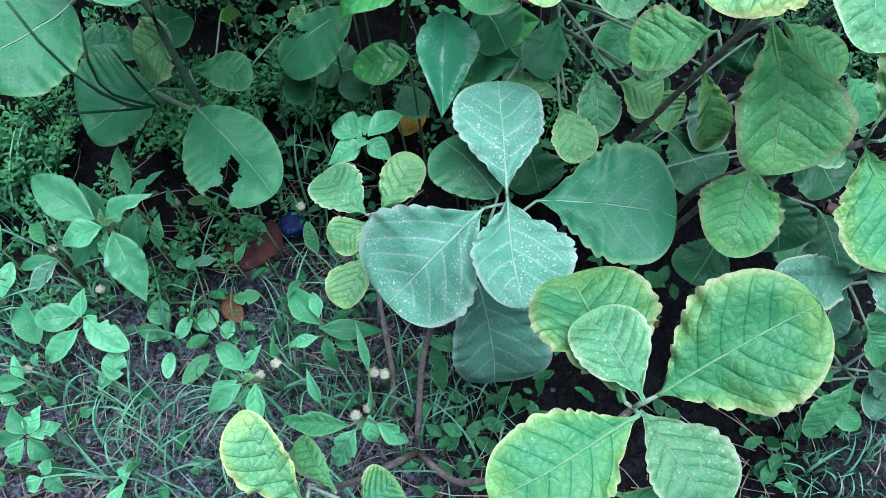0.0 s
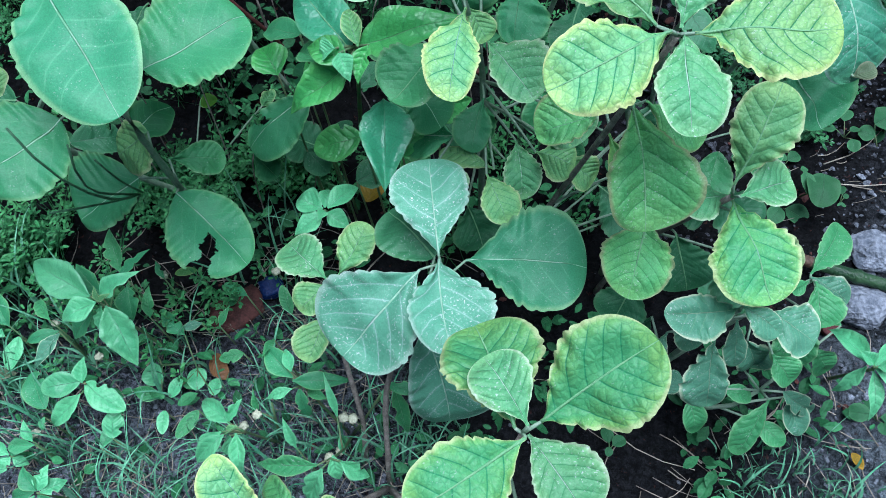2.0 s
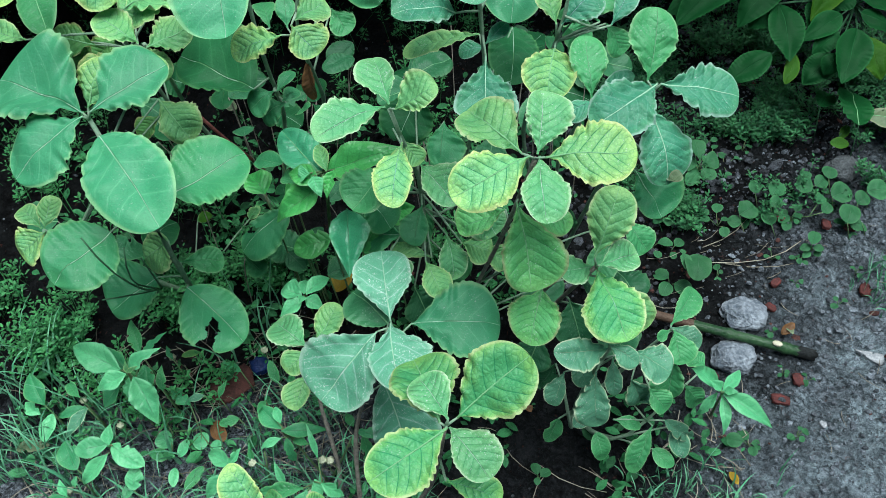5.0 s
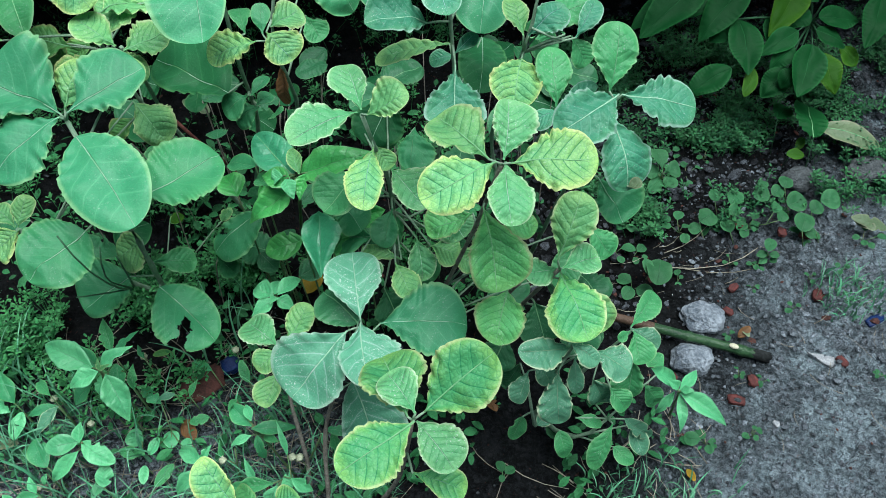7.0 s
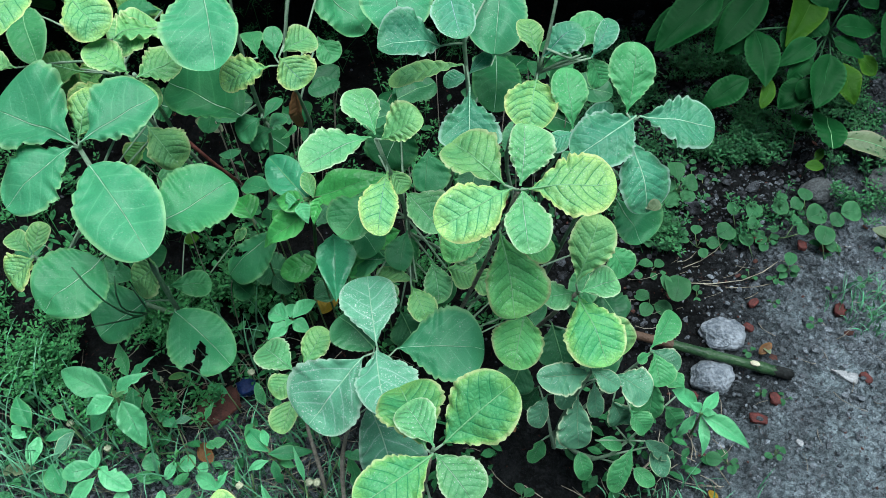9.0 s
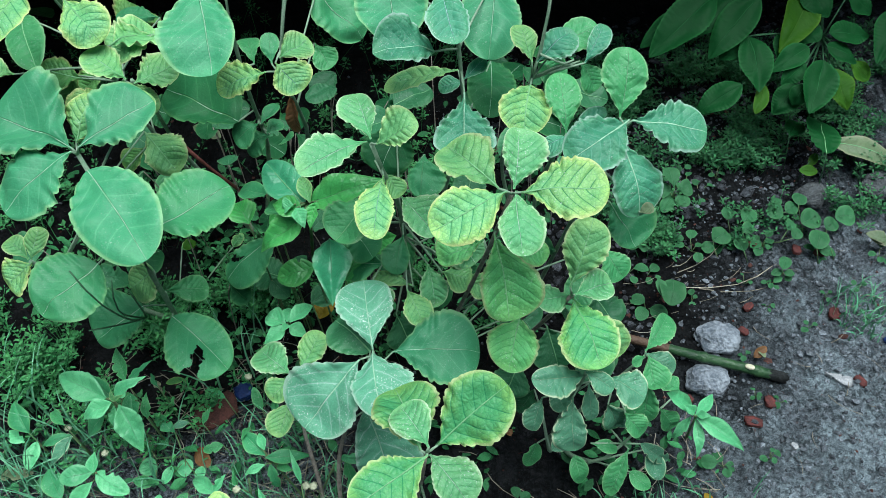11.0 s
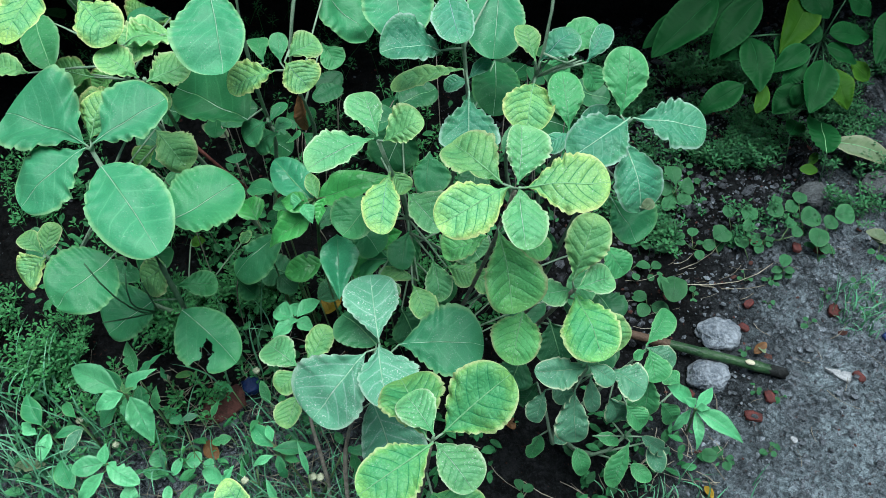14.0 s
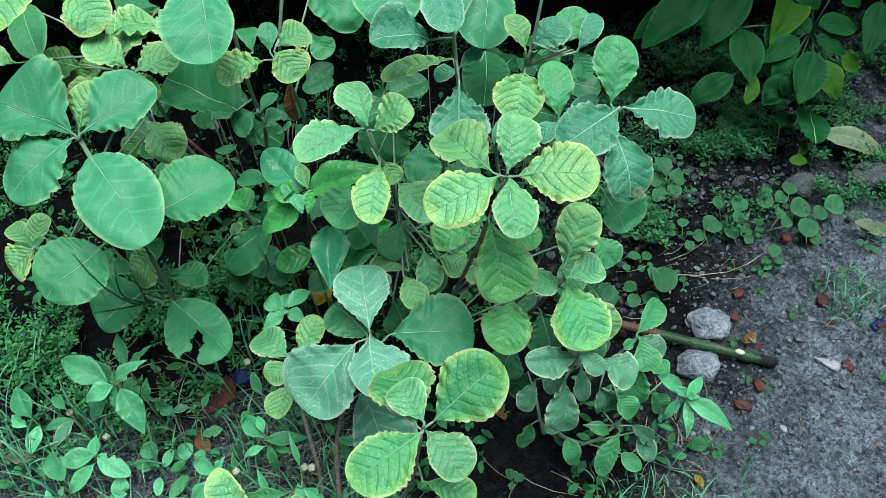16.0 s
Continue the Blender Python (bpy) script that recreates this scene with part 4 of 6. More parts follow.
leaf(upper, (0.042, 0.760, 0.474), (0.091, 0.727, 0.422), 0.066, "round", "teal", 0, 0.54, 0.30)
leaf(upper, (-0.249, 0.699, 0.575), (-0.290, 0.610, 0.560), 0.054, "ob", "yellow", 0)
leaf(upper, (-0.326, 0.708, 0.450), (-0.384, 0.754, 0.440), 0.033, "ob", "lime", 0)
leaf(upper, (-0.171, 0.835, 0.420), (-0.231, 0.856, 0.420), 0.037, "ob", "teal", 0)
leaf(upper, (-0.315, 0.780, 0.480), (-0.288, 0.681, 0.475), 0.046, "round", "green", 0)
stems(upper, [[(-0.12, 0.80, -0.01), (-0.063, 0.748, 0.250), (-0.057, 0.660, 0.420), (-0.050, 0.632, 0.560), (-0.043, 0.651, 0.600)],
              [(-0.12, 0.80, 0.0), (0.003, 0.696, 0.300), (-0.004, 0.638, 0.420), (-0.007, 0.585, 0.505), (0.013, 0.597, 0.560), (0.026, 0.624, 0.600)],
              [(-0.13, 0.80, 0.0), (-0.197, 0.775, 0.250), (-0.170, 0.650, 0.44), (-0.163, 0.600, 0.498)], [(-0.13, 0.80, 0.0), (-0.215, 0.775, 0.250), (-0.235, 0.705, 0.52)]], STEM, 0.0038, 0.0021)

trio = thing("broadleaf_shrub", (0.10, 0.56, 0), "slender shrub with three curled light green top leaves", "shrub", "broadleaf shrubs")
leaf(trio, (0.081, 0.487, 0.468), (0.072, 0.547, 0.481), 0.039, "ob", "fresh", 0, 0.66, 0.54)
leaf(trio, (0.086, 0.478, 0.469), (0.130, 0.474, 0.493), 0.039, "ob", "lime", 0, 0.66, 0.45)
leaf(trio, (0.077, 0.487, 0.466), (0.005, 0.446, 0.476), 0.040, "ob", "fresh", 0, 0.34, 0.49)
leaf(trio, (0.089, 0.481, 0.420), (0.069, 0.404, 0.412), 0.040, "ob", "yellow", 0, 0.43, 0.53)
leaf(trio, (0.092, 0.503, 0.400), (0.105, 0.484, 0.380), 0.026, "ob", "lime", 0)
leaf(trio, (0.076, 0.483, 0.388), (0.026, 0.442, 0.373), 0.053, "ob", "green", 0, 0.42, 0.72)
leaf(trio, (0.115, 0.621, 0.360), (0.086, 0.578, 0.330), 0.065, "round", "deep", 0)
leaf(trio, (0.105, 0.486, 0.378), (0.136, 0.432, 0.365), 0.045, "ob", "fresh", 0, 0.61, 0.51)
leaf(trio, (0.141, 0.546, 0.380), (0.128, 0.502, 0.355), 0.044, "ob", "teal", 0, 0.64, 0.48)
leaf(trio, (0.076, 0.610, 0.345), (0.129, 0.610, 0.313), 0.062, "round", "deep", 0, 0.53, 0.53)
leaf(trio, (0.103, 0.506, 0.289), (0.087, 0.463, 0.268), 0.034, "ob", "teal", 0, 0.41, 0.54)
leaf(trio, (0.127, 0.469, 0.271), (0.127, 0.424, 0.243), 0.034, "ob", "fresh", 0, 0.53, 0.51)
leaf(trio, (0.097, 0.435, 0.272), (0.109, 0.392, 0.257), 0.034, "ob", "lime", 0, 0.55, 0.54)
leaf(trio, (0.105, 0.448, 0.260), (0.058, 0.482, 0.254), 0.019, "ob", "lime", 0, 0.66, 0.51)
leaf(trio, (0.074, 0.491, 0.260), (0.031, 0.509, 0.243), 0.050, "ob", "teal", 0, 0.53, 0.55)
leaf(trio, (0.141, 0.447, 0.280), (0.174, 0.434, 0.270), 0.038, "ob", "lime", 0)
leaf(trio, (0.080, 0.468, 0.180), (0.092, 0.433, 0.150), 0.051, "ob", "dark", 0)
leaf(trio, (0.013, 0.612, 0.300), (0.029, 0.577, 0.280), 0.046, "ob", "green", 10)
leaf(trio, (0.035, 0.528, 0.300), (0.063, 0.493, 0.270), 0.052, "ob", "teal", -8)
leaf(trio, (0.161, 0.484, 0.300), (0.183, 0.452, 0.280), 0.049, "ob", "fresh", 5)
leaf(trio, (0.169, 0.453, 0.260), (0.194, 0.437, 0.240), 0.036, "ob", "lime", 5)
leaf(trio, (0.052, 0.450, 0.270), (0.069, 0.428, 0.250), 0.041, "ob", "fresh", 5)
leaf(trio, (0.118, 0.555, 0.240), (0.093, 0.524, 0.200), 0.036, "ob", "green", 5)
leaf(trio, (0.161, 0.465, 0.268), (0.183, 0.451, 0.247), 0.029, "ob", "green", 0, 0.50, 0.48)
leaf(trio, (0.207, 0.458, 0.280), (0.222, 0.421, 0.220), 0.033, "ob", "olive", 0)
leaf(trio, (0.122, 0.502, 0.200), (0.150, 0.478, 0.170), 0.044, "ob", "green", 6)
leaf(trio, (0.187, 0.573, 0.220), (0.151, 0.533, 0.200), 0.039, "ob", "green", -5)
leaf(trio, (0.094, 0.608, 0.160), (0.065, 0.578, 0.140), 0.039, "ob", "dark", 0)
stems(trio, [[(0.10, 0.56, -0.01), (0.105, 0.55, 0.18), (0.106, 0.533, 0.310), (0.089, 0.488, 0.415), (0.081, 0.484, 0.464)]], STEM, 0.0042, 0.0024)

back = thing("broadleaf_shrub", (0.30, 0.60, 0), "shrub with pale-veined crinkled leaves and a cupped yellow leaf", "shrub", "broadleaf shrubs")
leaf(back, (0.339, 0.430, 0.496), (0.414, 0.416, 0.478), 0.055, "ob", "mint", 0, 0.47, 0.59)
leaf(back, (0.328, 0.437, 0.496), (0.346, 0.486, 0.542), 0.045, "ob", "green", 0, 0.55, 0.55)
leaf(back, (0.339, 0.438, 0.490), (0.269, 0.403, 0.480), 0.059, "ob", "mint", 0, 0.53, 0.44)
leaf(back, (0.331, 0.427, 0.473), (0.341, 0.374, 0.414), 0.055, "ob", "mint", 0, 0.55, 0.61)
leaf(back, (0.341, 0.377, 0.418), (0.355, 0.377, 0.423), 0.013, "cup", "deadleaf", 0)
leaf(back, (0.337, 0.447, 0.360), (0.356, 0.398, 0.335), 0.057, "ob", "teal", 0, 0.64, 0.53)
leaf(back, (0.286, 0.470, 0.453), (0.291, 0.528, 0.489), 0.038, "ob", "green", 0, 0.48, 0.59)
leaf(back, (0.286, 0.461, 0.461), (0.321, 0.455, 0.490), 0.019, "ob", "mint", 0, 0.64, 0.56)
leaf(back, (0.284, 0.458, 0.460), (0.254, 0.454, 0.452), 0.025, "ob", "mint", 0, 0.65, 0.53)
leaf(back, (0.261, 0.533, 0.472), (0.242, 0.477, 0.452), 0.056, "cup", "yellow", 0, 0.48, 0.61)
leaf(back, (0.262, 0.535, 0.501), (0.259, 0.584, 0.517), 0.028, "ob", "lime", 0, 0.56, 0.51)
leaf(back, (0.317, 0.526, 0.497), (0.346, 0.561, 0.519), 0.023, "ob", "mint", 0, 0.38, 0.53)
leaf(back, (0.269, 0.540, 0.496), (0.313, 0.563, 0.514), 0.038, "ob", "mint", 0, 0.44, 0.50)
leaf(back, (0.316, 0.539, 0.490), (0.333, 0.522, 0.460), 0.029, "ob", "green", 0)
leaf(back, (0.306, 0.530, 0.500), (0.278, 0.578, 0.490), 0.040, "ob", "green", 0)
leaf(back, (0.289, 0.566, 0.480), (0.344, 0.573, 0.508), 0.037, "ob", "green", 0, 0.55, 0.60)
leaf(back, (0.285, 0.597, 0.450), (0.319, 0.591, 0.420), 0.055, "ob", "green", 0)
stems(back, [[(0.30, 0.60, -0.01), (0.32, 0.52, 0.25), (0.334, 0.433, 0.485)], [(0.298, 0.60, 0.02), (0.28, 0.56, 0.28), (0.283, 0.460, 0.460)],
             [(0.295, 0.60, 0.02), (0.24, 0.60, 0.3), (0.265, 0.545, 0.465), (0.281, 0.538, 0.550), (0.288, 0.564, 0.600)]], STEM, 0.0036, 0.0019)

hood = thing("broadleaf_shrub", (0.16, 0.66, 0), "tall pale-stemmed shrub with large round upper leaves", "shrub", "broadleaf shrubs")
leaf(hood, (0.186, 0.520, 0.485), (0.173, 0.450, 0.464), 0.065, "wedge", "mint", 0, 0.51, 0.80)
leaf(hood, (0.122, 0.637, 0.563), (0.121, 0.564, 0.529), 0.075, "round", "blue", 0, 0.50, 0.53)
leaf(hood, (0.160, 0.543, 0.525), (0.096, 0.527, 0.545), 0.055, "cup", "mint", 0, 0.42, 0.63)
leaf(hood, (0.191, 0.590, 0.460), (0.105, 0.615, 0.430), 0.029, "ob", "lime", 0)
leaf(hood, (0.175, 0.579, 0.578), (0.178, 0.511, 0.555), 0.043, "ob", "mint", 0, 0.47, 0.49)
leaf(hood, (0.251, 0.678, 0.512), (0.225, 0.582, 0.480), 0.073, "round", "blue", 0, 0.46, 0.57)
leaf(hood, (0.251, 0.702, 0.378), (0.233, 0.622, 0.358), 0.064, "round", "deep", 0, 0.50, 0.51)
leaf(hood, (0.198, 0.598, 0.439), (0.227, 0.619, 0.449), 0.019, "ob", "mint", 0, 0.42, 0.48)
leaf(hood, (0.198, 0.596, 0.438), (0.168, 0.600, 0.430), 0.023, "ob", "mint", 0, 0.46, 0.52)
stems(hood, [[(0.16, 0.66, -0.01), (0.165, 0.63, 0.2), (0.196, 0.572, 0.410), (0.191, 0.574, 0.470), (0.186, 0.564, 0.570), (0.188, 0.581, 0.610)]], STEM, 0.0036, 0.0021)

glossy = thing("glossy_weed", (-0.042, 0.703, 0.000), "glossy dark green weed with pointed leaves", "weed", "weeds")
leaf(glossy, (-0.009, 0.536, 0.335), (-0.050, 0.603, 0.350), 0.046, "oval", "sheen", 0)
leaf(glossy, (-0.002, 0.529, 0.345), (0.092, 0.517, 0.380), 0.044, "lance", "glossy", 0)
leaf(glossy, (-0.004, 0.514, 0.340), (-0.073, 0.504, 0.300), 0.034, "lance", "glossy", 0)
leaf(glossy, (-0.009, 0.507, 0.350), (-0.046, 0.535, 0.350), 0.027, "lance", "glossy", 0)
leaf(glossy, (0.010, 0.514, 0.360), (-0.003, 0.487, 0.345), 0.017, "lance", "glossy", 0)
leaf(glossy, (-0.034, 0.529, 0.330), (-0.062, 0.567, 0.310), 0.021, "lance", "green", 0)
leaf(glossy, (-0.000, 0.524, 0.350), (-0.007, 0.566, 0.360), 0.018, "lance", "lime", 0)
leaf(glossy, (-0.036, 0.585, 0.280), (-0.064, 0.604, 0.260), 0.042, "oval", "glossy", 0)
leaf(glossy, (0.014, 0.511, 0.296), (0.008, 0.425, 0.279), 0.046, "lance", "sheen", 0, 0.54, 0.43)
leaf(glossy, (-0.068, 0.599, 0.214), (-0.142, 0.571, 0.178), 0.060, "torn", "teal", 0, 0.66, 0.59)
leaf(glossy, (-0.060, 0.598, 0.300), (-0.100, 0.634, 0.280), 0.028, "oval", "teal", 0)
leaf(glossy, (0.024, 0.488, 0.240), (0.046, 0.522, 0.250), 0.041, "lance", "glossy", 0)
leaf(glossy, (-0.055, 0.561, 0.180), (-0.031, 0.592, 0.180), 0.020, "oval", "dark", 0)
leaf(glossy, (-0.084, 0.580, 0.150), (-0.065, 0.562, 0.130), 0.032, "oval", "dark", 0)
leaf(glossy, (-0.018, 0.552, 0.200), (-0.071, 0.556, 0.180), 0.038, "oval", "glossy", 0)
leaf(glossy, (-0.035, 0.553, 0.120), (-0.002, 0.567, 0.120), 0.035, "oval", "dark", 0)
leaf(glossy, (0.057, 0.538, 0.240), (0.095, 0.541, 0.250), 0.038, "lance", "glossy", 10)
leaf(glossy, (0.021, 0.520, 0.200), (0.046, 0.493, 0.180), 0.037, "lance", "glossy", -10)
leaf(glossy, (-0.095, 0.608, 0.240), (-0.117, 0.655, 0.240), 0.039, "lance", "glossy", 10)
leaf(glossy, (-0.035, 0.568, 0.330), (-0.019, 0.583, 0.340), 0.023, "lance", "glossy", 0)
leaf(glossy, (-0.015, 0.509, 0.360), (-0.008, 0.486, 0.350), 0.018, "lance", "weed", 0)
leaf(glossy, (-0.018, 0.515, 0.360), (-0.034, 0.518, 0.350), 0.021, "lance", "weed", 0)
stems(glossy, [[(-0.043, 0.711, -0.010), (-0.021, 0.616, 0.180), (-0.003, 0.534, 0.340)]], WEED_STEM, 0.003, 0.002)

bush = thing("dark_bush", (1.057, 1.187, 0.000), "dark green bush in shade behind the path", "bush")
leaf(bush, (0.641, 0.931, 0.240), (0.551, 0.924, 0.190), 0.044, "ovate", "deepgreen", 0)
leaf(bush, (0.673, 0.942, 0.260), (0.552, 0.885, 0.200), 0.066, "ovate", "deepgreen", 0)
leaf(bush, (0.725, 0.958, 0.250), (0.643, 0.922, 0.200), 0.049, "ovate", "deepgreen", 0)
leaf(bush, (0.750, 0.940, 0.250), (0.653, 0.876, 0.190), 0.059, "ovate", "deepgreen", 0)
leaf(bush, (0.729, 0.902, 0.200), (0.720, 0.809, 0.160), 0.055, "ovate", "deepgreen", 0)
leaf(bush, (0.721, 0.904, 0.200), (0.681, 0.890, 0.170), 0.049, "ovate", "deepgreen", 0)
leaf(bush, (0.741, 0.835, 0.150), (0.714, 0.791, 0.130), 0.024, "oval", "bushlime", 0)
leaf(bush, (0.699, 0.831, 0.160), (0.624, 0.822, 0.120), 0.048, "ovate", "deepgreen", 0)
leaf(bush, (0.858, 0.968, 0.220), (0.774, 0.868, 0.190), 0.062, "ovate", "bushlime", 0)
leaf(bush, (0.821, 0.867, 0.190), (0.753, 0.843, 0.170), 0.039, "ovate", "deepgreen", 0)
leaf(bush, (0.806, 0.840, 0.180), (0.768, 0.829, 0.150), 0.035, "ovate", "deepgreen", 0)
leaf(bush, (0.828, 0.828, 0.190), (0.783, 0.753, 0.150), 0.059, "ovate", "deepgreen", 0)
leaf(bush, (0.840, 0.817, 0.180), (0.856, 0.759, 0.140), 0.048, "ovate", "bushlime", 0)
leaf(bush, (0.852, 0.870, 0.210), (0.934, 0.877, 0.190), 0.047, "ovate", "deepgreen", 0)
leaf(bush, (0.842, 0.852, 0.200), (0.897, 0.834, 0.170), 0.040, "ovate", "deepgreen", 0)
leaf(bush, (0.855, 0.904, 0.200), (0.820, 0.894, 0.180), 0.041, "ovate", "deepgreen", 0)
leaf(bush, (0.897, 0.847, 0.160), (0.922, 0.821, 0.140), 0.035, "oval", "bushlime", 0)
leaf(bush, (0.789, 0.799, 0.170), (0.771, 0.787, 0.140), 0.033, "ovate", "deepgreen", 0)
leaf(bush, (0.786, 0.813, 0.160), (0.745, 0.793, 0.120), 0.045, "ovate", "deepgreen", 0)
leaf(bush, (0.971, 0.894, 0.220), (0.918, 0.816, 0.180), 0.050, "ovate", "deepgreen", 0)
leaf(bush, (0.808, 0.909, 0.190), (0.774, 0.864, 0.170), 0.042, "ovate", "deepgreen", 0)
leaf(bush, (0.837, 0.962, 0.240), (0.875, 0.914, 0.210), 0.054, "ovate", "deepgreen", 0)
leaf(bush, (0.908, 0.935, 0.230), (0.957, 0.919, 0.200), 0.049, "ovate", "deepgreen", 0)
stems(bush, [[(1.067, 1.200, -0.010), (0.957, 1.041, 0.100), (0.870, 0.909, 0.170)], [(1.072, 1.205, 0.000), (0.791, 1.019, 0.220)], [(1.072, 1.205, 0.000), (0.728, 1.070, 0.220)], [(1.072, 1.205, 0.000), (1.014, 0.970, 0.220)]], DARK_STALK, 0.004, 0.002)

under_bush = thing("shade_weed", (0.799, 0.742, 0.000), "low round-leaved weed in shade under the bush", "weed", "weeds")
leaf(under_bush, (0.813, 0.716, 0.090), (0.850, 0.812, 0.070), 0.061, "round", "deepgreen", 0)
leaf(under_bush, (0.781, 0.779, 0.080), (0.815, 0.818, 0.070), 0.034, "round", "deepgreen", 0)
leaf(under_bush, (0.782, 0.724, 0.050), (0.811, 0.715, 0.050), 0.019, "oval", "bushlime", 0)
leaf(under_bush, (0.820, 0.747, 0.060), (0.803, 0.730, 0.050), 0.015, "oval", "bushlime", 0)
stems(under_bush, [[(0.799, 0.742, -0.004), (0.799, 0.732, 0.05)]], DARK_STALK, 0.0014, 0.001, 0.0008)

def loose_stalk(plant, pts, r0, r1, material, name="stalk"):
    bm = bmesh.new()
    tube(bm, [Vector(p) - plant.location for p in pts], r0, r1, 6)
    finish(name, bm, material, plant, "", plant.location)


loose_stalk(left, [(-0.224, 0.478, 0.240), (-0.200, 0.404, 0.330), (-0.205, 0.371, 0.400), (-0.215, 0.376, 0.430), (-0.220, 0.384, 0.450)], 0.0013, 0.0009, DARK_STALK)
loose_stalk(left, [(-0.224, 0.478, 0.240), (-0.198, 0.378, 0.380), (-0.195, 0.373, 0.410), (-0.183, 0.373, 0.440)], 0.0012, 0.0008, DARK_STALK)
loose_stalk(left, [(-0.224, 0.478, 0.240), (-0.214, 0.427, 0.300), (-0.234, 0.379, 0.360)], 0.0012, 0.0008, DARK_STALK)
loose_stalk(left, [(-0.221, 0.480, 0.240), (-0.186, 0.403, 0.360), (-0.174, 0.375, 0.420)], 0.0012, 0.0008, DARK_STALK)
loose_stalk(left, [(-0.232, 0.491, 0.220), (-0.270, 0.509, 0.160), (-0.321, 0.549, 0.060), (-0.345, 0.574, 0.000)], 0.0012, 0.0008, DARK_STALK)
loose_stalk(back, [(0.272, 0.541, 0.505), (0.295, 0.533, 0.488), (0.312, 0.530, 0.490)], 0.0014, 0.0011, STEM)
loose_stalk(upper, [(-0.199, 0.810, 0.220), (-0.167, 0.796, 0.170), (-0.132, 0.809, 0.100), (-0.132, 0.862, 0.000)], 0.0028, 0.0024, RED_TWIG, "stem")

# ---- weeds ----
weedl = thing("weed", (-0.272, 0.431, 0.000), "green weed with broad pointed leaves and bright folded tip leaves", "weed", "weeds")
leaf(weedl, (-0.276, 0.398, 0.200), (-0.348, 0.449, 0.200), 0.033, "lance", "weed", 0)
leaf(weedl, (-0.265, 0.395, 0.205), (-0.226, 0.404, 0.225), 0.019, "lance", "weed", 0)
leaf(weedl, (-0.261, 0.429, 0.180), (-0.226, 0.443, 0.200), 0.011, "lance", "teal", 0)
leaf(weedl, (-0.267, 0.388, 0.205), (-0.308, 0.381, 0.190), 0.023, "lance", "weed", 0)
leaf(weedl, (-0.260, 0.386, 0.200), (-0.241, 0.340, 0.160), 0.032, "lance", "weed", 0)
leaf(weedl, (-0.281, 0.417, 0.170), (-0.307, 0.449, 0.180), 0.019, "lance", "teal", 0)
leaf(weedl, (-0.291, 0.404, 0.160), (-0.322, 0.392, 0.130), 0.021, "lance", "teal", 0)
leaf(weedl, (-0.279, 0.458, 0.140), (-0.291, 0.501, 0.160), 0.019, "lance", "green", 0)
leaf(weedl, (-0.279, 0.452, 0.120), (-0.278, 0.421, 0.100), 0.024, "lance", "teal", 0)
leaf(weedl, (-0.378, 0.444, 0.080), (-0.411, 0.490, 0.060), 0.015, "lance", "green", 0)
leaf(weedl, (-0.264, 0.387, 0.208), (-0.264, 0.396, 0.220), 0.006, "lance", "lime", 0)
leaf(weedl, (-0.264, 0.387, 0.208), (-0.251, 0.390, 0.215), 0.006, "lance", "lime", 0)
leaf(weedl, (-0.269, 0.392, 0.190), (-0.277, 0.374, 0.170), 0.011, "lance", "weed", 0)
stems(weedl, [[(-0.272, 0.431, -0.005), (-0.270, 0.408, 0.112), (-0.268, 0.392, 0.203)]], WEED_STEM, 0.0017, 0.0011, 0.0008)
weedc = thing("weed", (-0.077, 0.590, 0.000), "small fresh green weed under the shrubs", "weed", "weeds")
leaf(weedc, (-0.061, 0.474, 0.190), (-0.089, 0.496, 0.185), 0.027, "lance", "weed", 0)
leaf(weedc, (-0.059, 0.475, 0.190), (-0.054, 0.499, 0.190), 0.017, "lance", "weed", 0)
leaf(weedc, (-0.056, 0.474, 0.190), (-0.025, 0.501, 0.185), 0.021, "lance", "weed", 0)
leaf(weedc, (-0.061, 0.469, 0.190), (-0.092, 0.454, 0.180), 0.023, "lance", "weed", 0)
leaf(weedc, (-0.057, 0.469, 0.190), (-0.036, 0.454, 0.180), 0.020, "lance", "weed", 0)
leaf(weedc, (-0.058, 0.468, 0.195), (-0.064, 0.455, 0.200), 0.011, "lance", "weed", 0)
stems(weedc, [[(-0.077, 0.593, -0.005), (-0.059, 0.473, 0.188)]], WEED_STEM, 0.002, 0.0014)
weedr = thing("weed", (0.448, 0.313, 0.000), "bright green weed with narrow pointed leaves", "weed", "weeds")
leaf(weedr, (0.400, 0.253, 0.190), (0.449, 0.212, 0.170), 0.022, "lance", "weed", 0)
leaf(weedr, (0.401, 0.255, 0.190), (0.435, 0.282, 0.185), 0.014, "lance", "weed", 0)
leaf(weedr, (0.401, 0.253, 0.185), (0.396, 0.215, 0.160), 0.013, "lance", "weed", 0)
leaf(weedr, (0.398, 0.255, 0.190), (0.385, 0.304, 0.170), 0.019, "lance", "weed", 0)
leaf(weedr, (0.397, 0.257, 0.185), (0.374, 0.248, 0.150), 0.012, "lance", "weed", 0)
leaf(weedr, (0.398, 0.254, 0.195), (0.390, 0.266, 0.200), 0.013, "lance", "weed", 0)
leaf(weedr, (0.401, 0.252, 0.195), (0.414, 0.247, 0.200), 0.010, "lance", "weed", 0)
stems(weedr, [[(0.449, 0.316, -0.005), (0.400, 0.253, 0.188)]], WEED_STEM, 0.002, 0.0014)
weedf = thing("weed", (-0.068, 0.309, 0.000), "sprawling weed with long dark serrated leaves", "weed", "weeds")
leaf(weedf, (-0.069, 0.221, 0.190), (-0.127, 0.235, 0.170), 0.017, "lance", "green", 0)
leaf(weedf, (-0.065, 0.218, 0.190), (-0.085, 0.199, 0.160), 0.020, "lance", "weed", 0)
